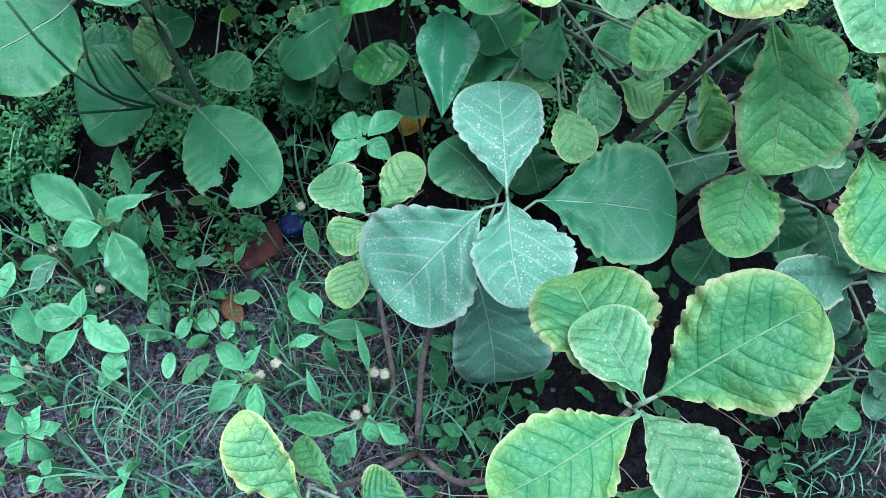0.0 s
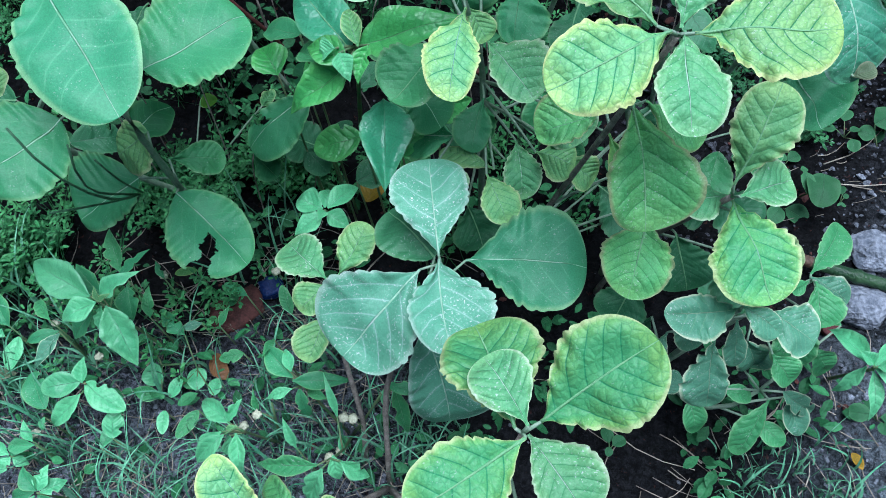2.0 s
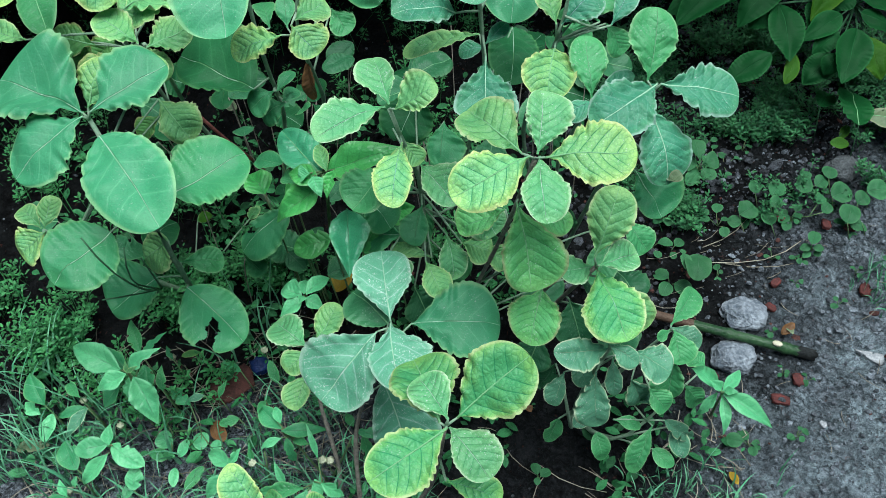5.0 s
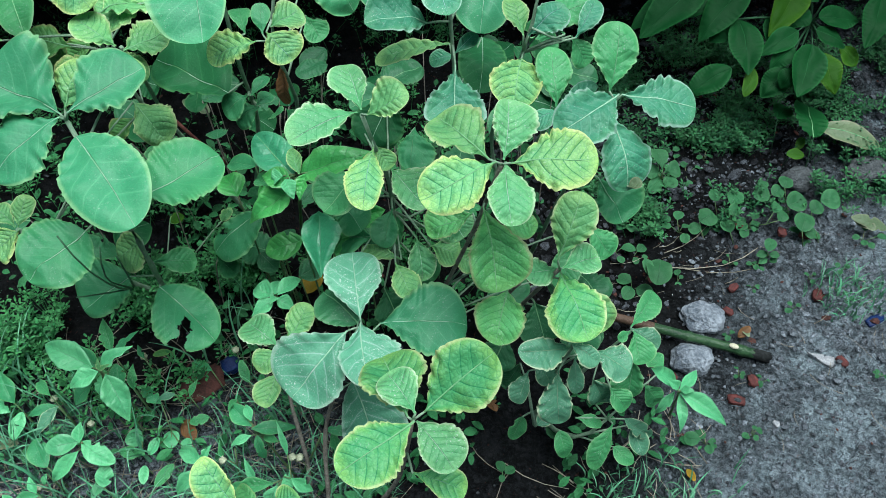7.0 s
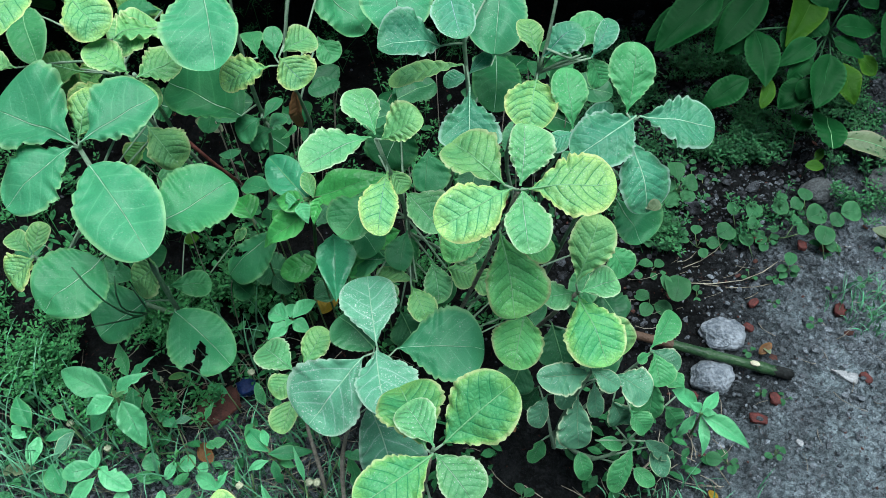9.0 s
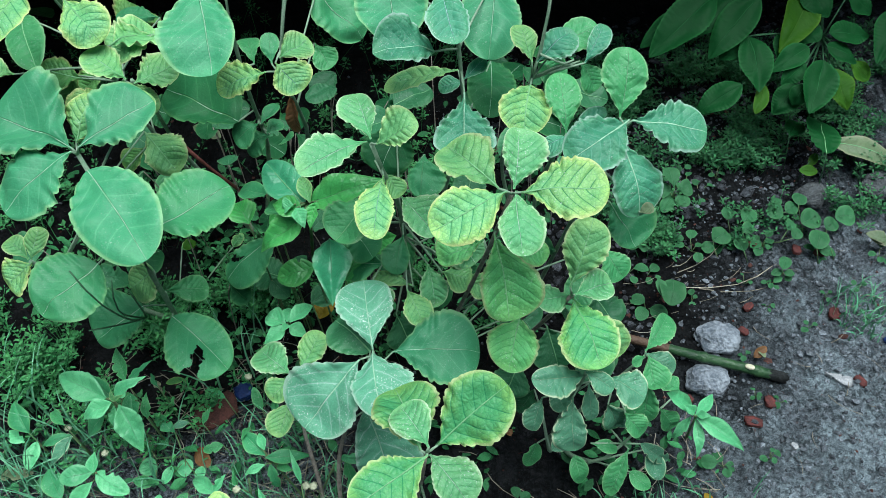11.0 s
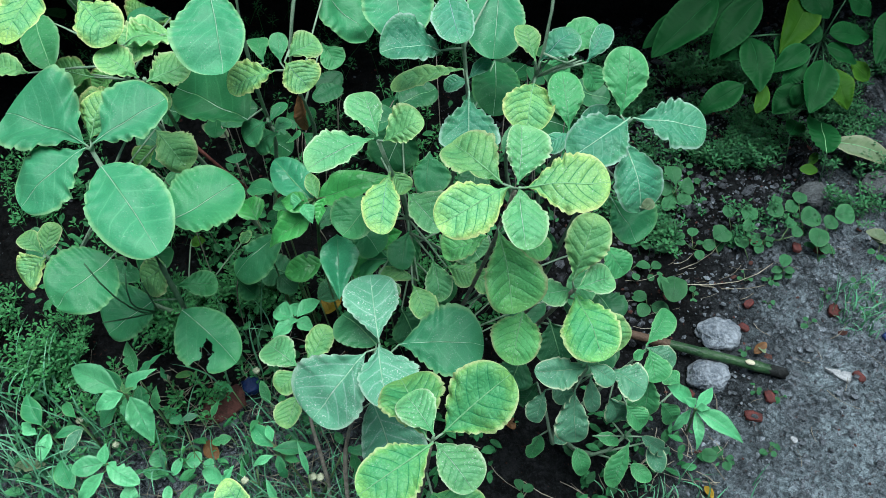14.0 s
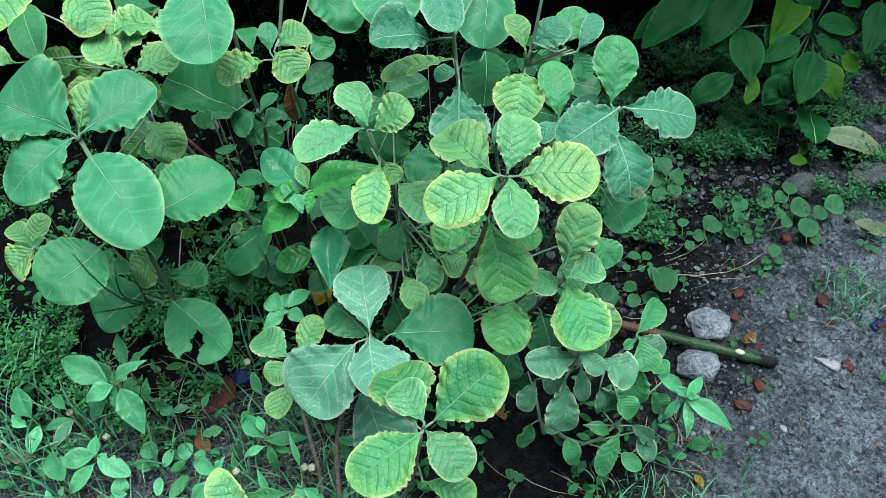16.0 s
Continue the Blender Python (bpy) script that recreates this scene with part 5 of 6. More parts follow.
leaf(weedf, (-0.048, 0.219, 0.200), (-0.026, 0.209, 0.180), 0.015, "lance", "weed", 0)
leaf(weedf, (-0.054, 0.225, 0.200), (-0.052, 0.209, 0.180), 0.013, "lance", "weed", 0)
leaf(weedf, (-0.103, 0.326, 0.130), (-0.132, 0.365, 0.130), 0.023, "lance", "teal", 0)
leaf(weedf, (-0.102, 0.328, 0.140), (-0.109, 0.354, 0.140), 0.012, "lance", "weed", 0)
leaf(weedf, (-0.103, 0.323, 0.130), (-0.047, 0.322, 0.120), 0.018, "lance", "teal", 0)
leaf(weedf, (-0.106, 0.319, 0.120), (-0.134, 0.315, 0.110), 0.011, "lance", "weed", 0)
leaf(weedf, (-0.099, 0.318, 0.120), (-0.095, 0.300, 0.090), 0.014, "oval", "teal", 0)
leaf(weedf, (-0.072, 0.305, 0.120), (-0.096, 0.321, 0.110), 0.010, "lance", "green", 0)
leaf(weedf, (-0.063, 0.287, 0.120), (-0.071, 0.317, 0.150), 0.008, "lance", "weed", 0)
leaf(weedf, (-0.106, 0.268, 0.100), (-0.115, 0.291, 0.120), 0.010, "lance", "weed", 0)
leaf(weedf, (-0.014, 0.312, 0.120), (0.015, 0.302, 0.120), 0.013, "oval", "teal", 0)
leaf(weedf, (-0.015, 0.312, 0.120), (-0.020, 0.295, 0.100), 0.009, "lance", "weed", 0)
leaf(weedf, (-0.008, 0.309, 0.120), (-0.002, 0.277, 0.060), 0.016, "lance", "green", 0)
leaf(weedf, (-0.061, 0.257, 0.100), (-0.063, 0.273, 0.110), 0.006, "lance", "weed", 0)
leaf(weedf, (-0.124, 0.373, 0.120), (-0.130, 0.347, 0.140), 0.009, "lance", "green", 0)
stems(weedf, [[(-0.068, 0.309, -0.005), (-0.060, 0.257, 0.110), (-0.055, 0.222, 0.200)], [(-0.068, 0.309, -0.005), (-0.090, 0.322, 0.077), (-0.105, 0.331, 0.140)], [(-0.068, 0.309, -0.005), (-0.039, 0.304, 0.072), (-0.020, 0.300, 0.130)]], WEED_STEM, 0.0017, 0.0011, 0.0008)
weedg = thing("weed", (-0.354, 0.398, 0.000), "low green weed with blunt leaves and tiny flower heads", "weed", "weeds")
leaf(weedg, (-0.427, 0.444, 0.050), (-0.437, 0.409, 0.040), 0.024, "oval", "weed", 0)
leaf(weedg, (-0.377, 0.351, 0.060), (-0.401, 0.395, 0.060), 0.028, "oval", "teal", 0)
leaf(weedg, (-0.329, 0.364, 0.090), (-0.370, 0.360, 0.090), 0.026, "oval", "weed", 0)
leaf(weedg, (-0.327, 0.362, 0.090), (-0.326, 0.387, 0.100), 0.016, "lance", "weed", 0)
leaf(weedg, (-0.324, 0.362, 0.090), (-0.285, 0.332, 0.080), 0.026, "oval", "weed", 0)
leaf(weedg, (-0.327, 0.350, 0.090), (-0.378, 0.332, 0.050), 0.021, "lance", "weed", 0)
leaf(weedg, (-0.302, 0.311, 0.060), (-0.301, 0.338, 0.070), 0.023, "oval", "weed", 0)
leaf(weedg, (-0.377, 0.342, 0.060), (-0.382, 0.330, 0.050), 0.008, "lance", "weed", 0)
leaf(weedg, (-0.370, 0.432, 0.070), (-0.404, 0.402, 0.050), 0.018, "lance", "dusty", 0)
leaf(weedg, (-0.377, 0.440, 0.060), (-0.423, 0.435, 0.050), 0.015, "lance", "teal", 0)
leaf(weedg, (-0.434, 0.453, 0.060), (-0.456, 0.497, 0.080), 0.028, "lance", "teal", 0)
leaf(weedg, (-0.443, 0.446, 0.050), (-0.470, 0.470, 0.050), 0.018, "lance", "weed", 0)
leaf(weedg, (-0.382, 0.313, 0.060), (-0.418, 0.317, 0.050), 0.016, "lance", "weed", 0)
leaf(weedg, (-0.385, 0.317, 0.060), (-0.394, 0.337, 0.070), 0.011, "lance", "weed", 0)
stems(weedg, [[(-0.354, 0.398, -0.005), (-0.334, 0.374, 0.053), (-0.321, 0.358, 0.097)]], WEED_STEM, 0.0017, 0.0011, 0.0008)
weeda = thing("weed", (-0.235, 0.414, 0.000), "small round-leaved green weed on the soil", "weed", "weeds")
leaf(weeda, (-0.268, 0.379, 0.030), (-0.288, 0.400, 0.030), 0.024, "round", "weed", 0)
leaf(weeda, (-0.229, 0.366, 0.030), (-0.231, 0.393, 0.030), 0.022, "round", "weed", 0)
leaf(weeda, (-0.210, 0.358, 0.030), (-0.209, 0.378, 0.030), 0.016, "oval", "weed", 0)
leaf(weeda, (-0.180, 0.404, 0.030), (-0.207, 0.400, 0.030), 0.015, "oval", "green", 0)
leaf(weeda, (-0.267, 0.364, 0.030), (-0.303, 0.375, 0.030), 0.017, "lance", "green", 0)
leaf(weeda, (-0.258, 0.361, 0.030), (-0.244, 0.380, 0.040), 0.014, "oval", "weed", 0)
leaf(weeda, (-0.263, 0.347, 0.030), (-0.263, 0.321, 0.030), 0.014, "oval", "weed", 0)
leaf(weeda, (-0.226, 0.343, 0.030), (-0.248, 0.315, 0.030), 0.016, "oval", "green", 0)
leaf(weeda, (-0.240, 0.424, 0.050), (-0.270, 0.460, 0.050), 0.020, "lance", "teal", 0)
leaf(weeda, (-0.222, 0.436, 0.050), (-0.248, 0.431, 0.050), 0.011, "lance", "dusty", 0)
leaf(weeda, (-0.268, 0.434, 0.080), (-0.267, 0.462, 0.100), 0.014, "lance", "green", 0)
leaf(weeda, (-0.258, 0.482, 0.080), (-0.266, 0.499, 0.090), 0.009, "lance", "teal", 0)
leaf(weeda, (-0.225, 0.493, 0.070), (-0.250, 0.491, 0.070), 0.010, "oval", "olive", 0)
leaf(weeda, (-0.205, 0.435, 0.040), (-0.192, 0.455, 0.050), 0.009, "lance", "green", 0)
leaf(weeda, (-0.173, 0.465, 0.050), (-0.200, 0.483, 0.050), 0.013, "oval", "teal", 0)
leaf(weeda, (-0.120, 0.431, 0.060), (-0.127, 0.456, 0.080), 0.014, "oval", "green", 0)
leaf(weeda, (-0.290, 0.440, 0.030), (-0.304, 0.429, 0.030), 0.009, "lance", "green", 0)
leaf(weeda, (-0.311, 0.434, 0.020), (-0.289, 0.438, 0.020), 0.009, "lance", "green", 0)
stems(weeda, [[(-0.235, 0.414, -0.005), (-0.256, 0.406, 0.017), (-0.270, 0.400, 0.030)], [(-0.235, 0.414, -0.005), (-0.232, 0.400, 0.017), (-0.230, 0.390, 0.030)]], WEED_STEM, 0.0017, 0.0011, 0.0008)
weedh = thing("weed", (-0.145, 0.310, 0.000), "green weed with pointed leaves and pale flower heads", "weed", "weeds")
leaf(weedh, (-0.160, 0.270, 0.150), (-0.191, 0.253, 0.130), 0.018, "lance", "weed", 0)
leaf(weedh, (-0.149, 0.270, 0.150), (-0.149, 0.238, 0.130), 0.016, "lance", "weed", 0)
for k in range(10):
    x, y = rng.uniform(-0.46, -0.01), rng.uniform(0.10, 0.30)
    a, z, ln = rng.uniform(0, 6.3), rng.uniform(0.02, 0.05), rng.uniform(0.014, 0.03)
    leaf(weedh, (x, y, z), (x + ln * math.cos(a), y + ln * math.sin(a), z + rng.uniform(-0.012, 0.014)), ln * rng.uniform(0.3, 0.45), "lance", rng.choice(("weed", "weed", "dusty")))
leaf(weedh, (-0.164, 0.291, 0.120), (-0.199, 0.323, 0.110), 0.019, "lance", "weed", 0)
leaf(weedh, (-0.167, 0.293, 0.120), (-0.152, 0.310, 0.130), 0.012, "lance", "weed", 0)
leaf(weedh, (-0.172, 0.284, 0.120), (-0.200, 0.274, 0.100), 0.016, "lance", "weed", 0)
leaf(weedh, (-0.164, 0.279, 0.120), (-0.163, 0.264, 0.100), 0.017, "lance", "weed", 0)
leaf(weedh, (-0.151, 0.319, 0.070), (-0.152, 0.336, 0.090), 0.007, "lance", "green", 0)
leaf(weedh, (-0.166, 0.284, 0.125), (-0.155, 0.284, 0.130), 0.006, "lance", "lime", 0)
stems(weedh, [[(-0.145, 0.310, -0.005), (-0.148, 0.289, 0.083), (-0.150, 0.275, 0.150)], [(-0.145, 0.310, -0.005), (-0.136, 0.313, 0.055), (-0.130, 0.315, 0.100)]], WEED_STEM, 0.0017, 0.0011, 0.0008)
weedb = thing("weed", (-0.365, 0.284, 0.000), "low bluish-green weed with pointed leaves among grass", "weed", "weeds")
leaf(weedb, (-0.356, 0.256, 0.090), (-0.371, 0.278, 0.100), 0.017, "lance", "teal", 0)
leaf(weedb, (-0.354, 0.256, 0.090), (-0.345, 0.277, 0.100), 0.016, "lance", "weed", 0)
leaf(weedb, (-0.352, 0.254, 0.090), (-0.332, 0.267, 0.080), 0.017, "lance", "weed", 0)
leaf(weedb, (-0.354, 0.252, 0.090), (-0.337, 0.238, 0.070), 0.017, "lance", "teal", 0)
leaf(weedb, (-0.357, 0.252, 0.090), (-0.372, 0.232, 0.070), 0.016, "lance", "weed", 0)
leaf(weedb, (-0.358, 0.255, 0.090), (-0.389, 0.256, 0.080), 0.015, "lance", "teal", 0)
leaf(weedb, (-0.413, 0.309, 0.050), (-0.434, 0.328, 0.050), 0.014, "lance", "weed", 0)
leaf(weedb, (-0.411, 0.308, 0.050), (-0.398, 0.325, 0.050), 0.015, "lance", "teal", 0)
leaf(weedb, (-0.411, 0.306, 0.050), (-0.427, 0.293, 0.040), 0.014, "lance", "weed", 0)
leaf(weedb, (-0.409, 0.305, 0.050), (-0.395, 0.300, 0.040), 0.012, "lance", "weed", 0)
leaf(weedb, (-0.350, 0.225, 0.060), (-0.370, 0.219, 0.050), 0.015, "lance", "weed", 0)
leaf(weedb, (-0.348, 0.227, 0.060), (-0.332, 0.215, 0.050), 0.015, "lance", "teal", 0)
leaf(weedb, (-0.349, 0.228, 0.060), (-0.343, 0.243, 0.070), 0.013, "lance", "weed", 0)
leaf(weedb, (-0.398, 0.236, 0.060), (-0.414, 0.255, 0.060), 0.014, "lance", "weed", 0)
leaf(weedb, (-0.397, 0.235, 0.060), (-0.386, 0.222, 0.050), 0.015, "lance", "teal", 0)
leaf(weedb, (-0.341, 0.288, 0.030), (-0.328, 0.297, 0.030), 0.011, "lance", "green", 0)
leaf(weedb, (-0.286, 0.239, 0.040), (-0.287, 0.222, 0.040), 0.013, "lance", "weed", 0)
leaf(weedb, (-0.327, 0.313, 0.030), (-0.314, 0.340, 0.030), 0.014, "oval", "weed", 0)
stems(weedb, [[(-0.343, 0.266, -0.005), (-0.355, 0.254, 0.090)], [(-0.399, 0.319, -0.005), (-0.411, 0.307, 0.050)], [(-0.337, 0.238, -0.005), (-0.349, 0.226, 0.060)], [(-0.386, 0.247, -0.005), (-0.398, 0.235, 0.060)]], WEED_STEM, 0.0017, 0.0011, 0.0008)

# ---- shaded lower leaves of the shrubs, their shade mostly put into darker tones ----
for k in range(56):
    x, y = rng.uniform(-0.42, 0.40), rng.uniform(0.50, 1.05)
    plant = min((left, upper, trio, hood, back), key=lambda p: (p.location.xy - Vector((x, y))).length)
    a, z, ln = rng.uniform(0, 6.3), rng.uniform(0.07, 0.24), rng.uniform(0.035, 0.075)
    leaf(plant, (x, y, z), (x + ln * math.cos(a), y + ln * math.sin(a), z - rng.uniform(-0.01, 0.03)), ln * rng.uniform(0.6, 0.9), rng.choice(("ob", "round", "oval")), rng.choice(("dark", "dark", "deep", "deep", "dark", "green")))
    bm = bmesh.new()
    foot = Vector((x, y, z)) - plant.location
    tube(bm, [Vector((foot.x * 0.8, foot.y * 0.8, -0.005)), foot * 0.92, foot], 0.0010, 0.0008, 5)
    finish("stem", bm, TWIG, plant, "", plant.location)

# ---- understorey: creeping weed, grass; added leaves that block the sky ----
def blob(x, y, cx, cy, rx, ry):
    return max(0.0, 1 - ((x - cx) / rx) ** 2 - ((y - cy) / ry) ** 2)


def ferny(name, count, spot, label, seed, height=(0.02, 0.08), size=(0.0042, 0.0082), material=None):
    """Sprigs of tiny oval leaflets in pairs along thin stalks, all in one mesh."""
    r = random.Random(seed)
    verts, faces = [], []
    for _ in range(count):
        x, y = spot(r)
        h, lean, way = r.uniform(*height), r.uniform(0.1, 0.9), r.uniform(0, 6.3)
        foot = Vector((x, y, height_at(x, y)))
        top = foot + Vector((math.cos(way) * h * lean, math.sin(way) * h * lean, h))
        w = Vector((0.0005, 0, 0))
        k = len(verts)
        verts += [foot - w, foot + w, top + w, top - w]
        faces.append((k, k + 1, k + 2, k + 3))
        pairs = r.randint(3, 5)
        for i in range(pairs):
            p = foot.lerp(top, 0.72 + 0.28 * i / (pairs - 1))
            for sgn in (0, 1, 2):
                a = way + i * 1.3 + sgn * 2.094 + r.uniform(-0.4, 0.4)
                s = r.uniform(*size) * (1.15 - 0.35 * i / pairs)
                d = Vector((math.cos(a), math.sin(a), r.uniform(-0.1, 0.9))).normalized()
                c = d.cross(Vector((0, 0, 1))).normalized() * s * 0.24
                lift = Vector((0, 0, s * 0.12))
                k = len(verts)
                q = p + d * s * 0.5
                verts += [q, q + d * s * 0.35 + c + lift, q + d * s * 0.85 + c * 0.85 + lift, q + d * s * 1.1, q + d * s * 0.85 - c * 0.85 + lift, q + d * s * 0.35 - c + lift]
                faces += [(k, k + 3, k + 2, k + 1), (k, k + 5, k + 4, k + 3)]
    me = bpy.data.meshes.new(name)
    me.from_pydata(verts, [], faces)
    me.materials.append(material or FERNY)
    return tagged(new(name, me), label, "creeping weed", kind="stuff")


def under_shrubs(r):
    while True:
        x, y = r.uniform(-0.75, 0.42), r.uniform(0.36, 1.45)
        if x < 0.30 - 0.5 * max(0, 0.5 - y) + 0.12 * math.sin(7 * y) and r.random() < 0.04 + 0.96 * max(0.0, min(1.0, (y - 0.46) / 0.10)):
            thin = 1.0 if x < -0.12 and y < 0.68 else 0.13
            if noise.noise((x * 10, y * 10, 4.0)) + 0.7 * noise.noise((x * 27, y * 27, 8.0)) > 0.2 and r.random() < thin:
                return x, y


def behind_path(r):
    while True:
        x, y = r.uniform(0.38, 1.35), r.uniform(0.62, 1.2)
        edge = blob(x, y, 0.68, 0.98, 0.30, 0.20) + blob(x, y, 1.12, 0.86, 0.32, 0.26) + 0.8 * blob(x, y, 0.5, 0.78, 0.10, 0.12) + 0.16 * blob(x, y, 0.7, 0.65, 0.32, 0.06) + 0.2 * blob(x, y, 0.5, 0.63, 0.07, 0.09) + 0.90 * blob(x, y, 0.55, 0.67, 0.07, 0.06) + 0.80 * blob(x, y, 0.91, 0.69, 0.12, 0.07) + 0.70 * blob(x, y, 0.76, 0.82, 0.14, 0.09) + 0.70 * blob(x, y, 0.61, 0.65, 0.07, 0.05)
        if r.random() < edge and noise.noise((x * 13, y * 13, 7.0)) + 0.5 * noise.noise((x * 34, y * 34, 2.0)) > 0.08:
            return x, y


ferny("creeping_weed", 1500, under_shrubs, "mat of tiny-leaved creeping weed under the shrubs", 21, (0.015, 0.08), (0.0046, 0.0088))
ferny("creeping_weed", 2500, behind_path, "patches of tiny-leaved weed along the path edge, coloured as shaded", 22, (0.010, 0.05), (0.0044, 0.0082), FERNY_SHADE)


def grass(name, count, spot, label, seed, length=(0.03, 0.10), width=0.0013):
    r = random.Random(seed)
    verts, faces = [], []
    for _ in range(count):
        x, y = spot(r)
        ln, way, lean = r.uniform(*length), r.uniform(0, 6.3), r.uniform(0.7, 2.1)
        p = Vector((x, y, height_at(x, y) - 0.002))
        d = Vector((math.cos(way), math.sin(way), 0))
        veer = r.uniform(-0.35, 0.35)
        c = Vector((-d.y, d.x, 0)) * width * r.uniform(0.6, 1.4)
        k = len(verts)
        n = 7
        for i in range(n + 1):
            a = lean * i / n
            taper = 1 - (i / n) ** 2 * 0.95
            verts += [p + c * taper, p - c * taper]
            d = Vector((d.x * math.cos(veer) - d.y * math.sin(veer), d.x * math.sin(veer) + d.y * math.cos(veer), 0))
            p = p + (d * math.sin(a) + Vector((0, 0, math.cos(a)))) * ln / n
            if i:
                faces.append((k + 2 * i - 2, k + 2 * i - 1, k + 2 * i + 1, k + 2 * i))
    me = bpy.data.meshes.new(name)
    me.from_pydata(verts, [], faces)
    me.materials.append(GRASS)
    return tagged(new(name, me), label, "grass", kind="stuff")


def front_grass(r):
    while True:
        x, y = r.uniform(-0.6, 0.06), r.uniform(0.02, 0.44)
        if noise.noise((x * 9, y * 9, 1.0)) > 0.08 - 0.3 * blob(x, y, -0.13, 0.27, 0.2, 0.15):
            return x, y


def side_grass(r):
    while True:
        x, y = r.uniform(0.15, 0.95), r.uniform(0.1, 0.62)
        e = blob(x, y, 0.37, 0.21, 0.10, 0.05) + blob(x, y, 0.78, 0.46, 0.07, 0.06) + 0.25 * blob(x, y, 0.42, 0.2, 0.1, 0.06)
        if r.random() < e:
            return x, y


grass("grass", 1350, front_grass, "thin green grass among the weeds", 31, (0.025, 0.12), 0.0012)
def weedy_grass(r):
    while True:
        x, y = r.uniform(-0.62, -0.08), r.uniform(0.36, 0.6)
        if noise.noise((x * 9, y * 9, 12.0)) > 0.05:
            return x, y


grass("grass", 170, weedy_grass, "long soft grass blades between the weeds", 33, (0.05, 0.13), 0.0017)
grass("grass", 300, side_grass, "tufts of thin grass at the edge of the bed", 32, (0.02, 0.06))


def mass(name, count, spot, size, label, category, seed, material=None):
    """Leaves of a thick growth, in one mesh."""
    r = random.Random(seed)
    verts, faces = [], []
    for _ in range(count):
        p = Vector(spot(r))
        s = r.uniform(*size)
        q = Euler((r.uniform(-0.9, 0.5), r.uniform(-0.6, 0.6), r.uniform(0, 6.3))).to_matrix()
        k = len(verts)
        outline = [(0, 0, 0), (0.22, 0.3, 0.03), (0.27, 0.6, 0.02), (0.14, 0.88, -0.03), (0, 1, -0.08), (-0.14, 0.88, -0.03), (-0.27, 0.6, 0.02), (-0.22, 0.3, 0.03), (0, 0.5, -0.02)]
        verts += [p + q @ (Vector(o) * s) for o in outline]
        faces += [(k + i, k + (i + 1) % 8, k + 8) for i in range(8)]
    me = bpy.data.meshes.new(name)
    me.from_pydata(verts, [], faces)
    me.materials.append(material or ADDED_LEAVES)
    return tagged(new(name, me), label, category, kind="stuff")


# leaves added overhead, out of sight, to shade the back of the bed
def shade_canopy(r):
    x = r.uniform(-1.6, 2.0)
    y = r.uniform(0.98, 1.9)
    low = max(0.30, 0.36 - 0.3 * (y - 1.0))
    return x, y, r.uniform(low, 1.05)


# more unseen leaves, added to darken the bush corner
def shade_top(r):
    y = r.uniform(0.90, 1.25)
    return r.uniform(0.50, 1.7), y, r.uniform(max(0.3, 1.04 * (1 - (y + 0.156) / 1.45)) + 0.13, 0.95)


# growth added behind the bed, out of sight, to block the sky
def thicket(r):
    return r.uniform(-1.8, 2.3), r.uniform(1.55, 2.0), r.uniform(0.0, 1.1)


def bed(r):
    while True:
        x, y = r.uniform(-0.5, 0.46), r.uniform(0.14, 1.0)
        if x > 0.40 + 0.10 * math.sin(9 * y) - 0.25 * max(0.0, 0.3 - y) or (y < 0.36 and x < -0.05 and r.random() < 0.4):
            continue
        if y < 0.5 and x < -0.1 and r.random() < 0.5:
            continue
        if noise.noise((x * 8, y * 8, 3.3)) + 0.5 * noise.noise((x * 22, y * 22, 6.1)) > 0.06:
            return x, y, height_at(x, y) + 0.003 + 0.05 * r.random() ** 1.5


mass("low_weeds", 1500, bed, (0.008, 0.026), "small dark green weed leaves covering the bed", "low weeds", 44, UNDER)
mass("added_canopy", 8000, shade_canopy, (0.05, 0.09), "added dark leaves out of sight that shade the bed behind", "bush", 41)
mass("added_canopy", 900, shade_top, (0.05, 0.09), "added dark leaves out of sight that shade the bush corner", "bush", 43)
mass("thicket", 4200, thicket, (0.05, 0.09), "added dark thicket out of sight that blocks the sky behind", "thicket", 42)


# ---- low round-leaved seedlings beside the path ----
seed_rnd = random.Random(51)
SEED_LEAVES = []
for _ in range(4):
    bm = leaf_mesh(0.021, 0.019, "disc", 8, 6, seed_rnd, 0.8)
    me = bpy.data.meshes.new("leaf")
    bm.to_mesh(me)
    bm.free()
    me.materials.append(TONES["seed"])
    me.polygons.foreach_set("use_smooth", [True] * len(me.polygons))
    SEED_LEAVES.append(me)


def sprout(x, y, leaves, spread_out, size=1.0):
    r = seed_rnd
    z = height_at(x, y)
    plant = thing("seedling", (x, y, z), "small round-leaved seedling growing on bare soil", "seedling", "seedlings")
    for k in range(leaves):
        a = 2 * math.pi * k / leaves + r.uniform(-0.5, 0.5)
        d = r.uniform(0.1, 0.6) * spread_out
        foot = Vector((math.cos(a) * d, math.sin(a) * d, r.uniform(0.004, 0.014)))
        bm = bmesh.new()
        tube(bm, [(0, 0, -0.002), foot * 0.6, foot], 0.0007, 0.0005, 5)
        finish("stalk", bm, WEED_STEM, plant, "", plant.location)
        ob = new("leaf", r.choice(SEED_LEAVES))
        ob.parent = plant
        ob.location = foot
        ob.rotation_euler = (r.uniform(-0.45, 0.2), r.uniform(-0.35, 0.35), a - math.pi / 2 + r.uniform(-0.5, 0.5))
        sc = size * r.uniform(0.7, 1.3)
        ob.scale = (sc, sc, sc)
    return plant


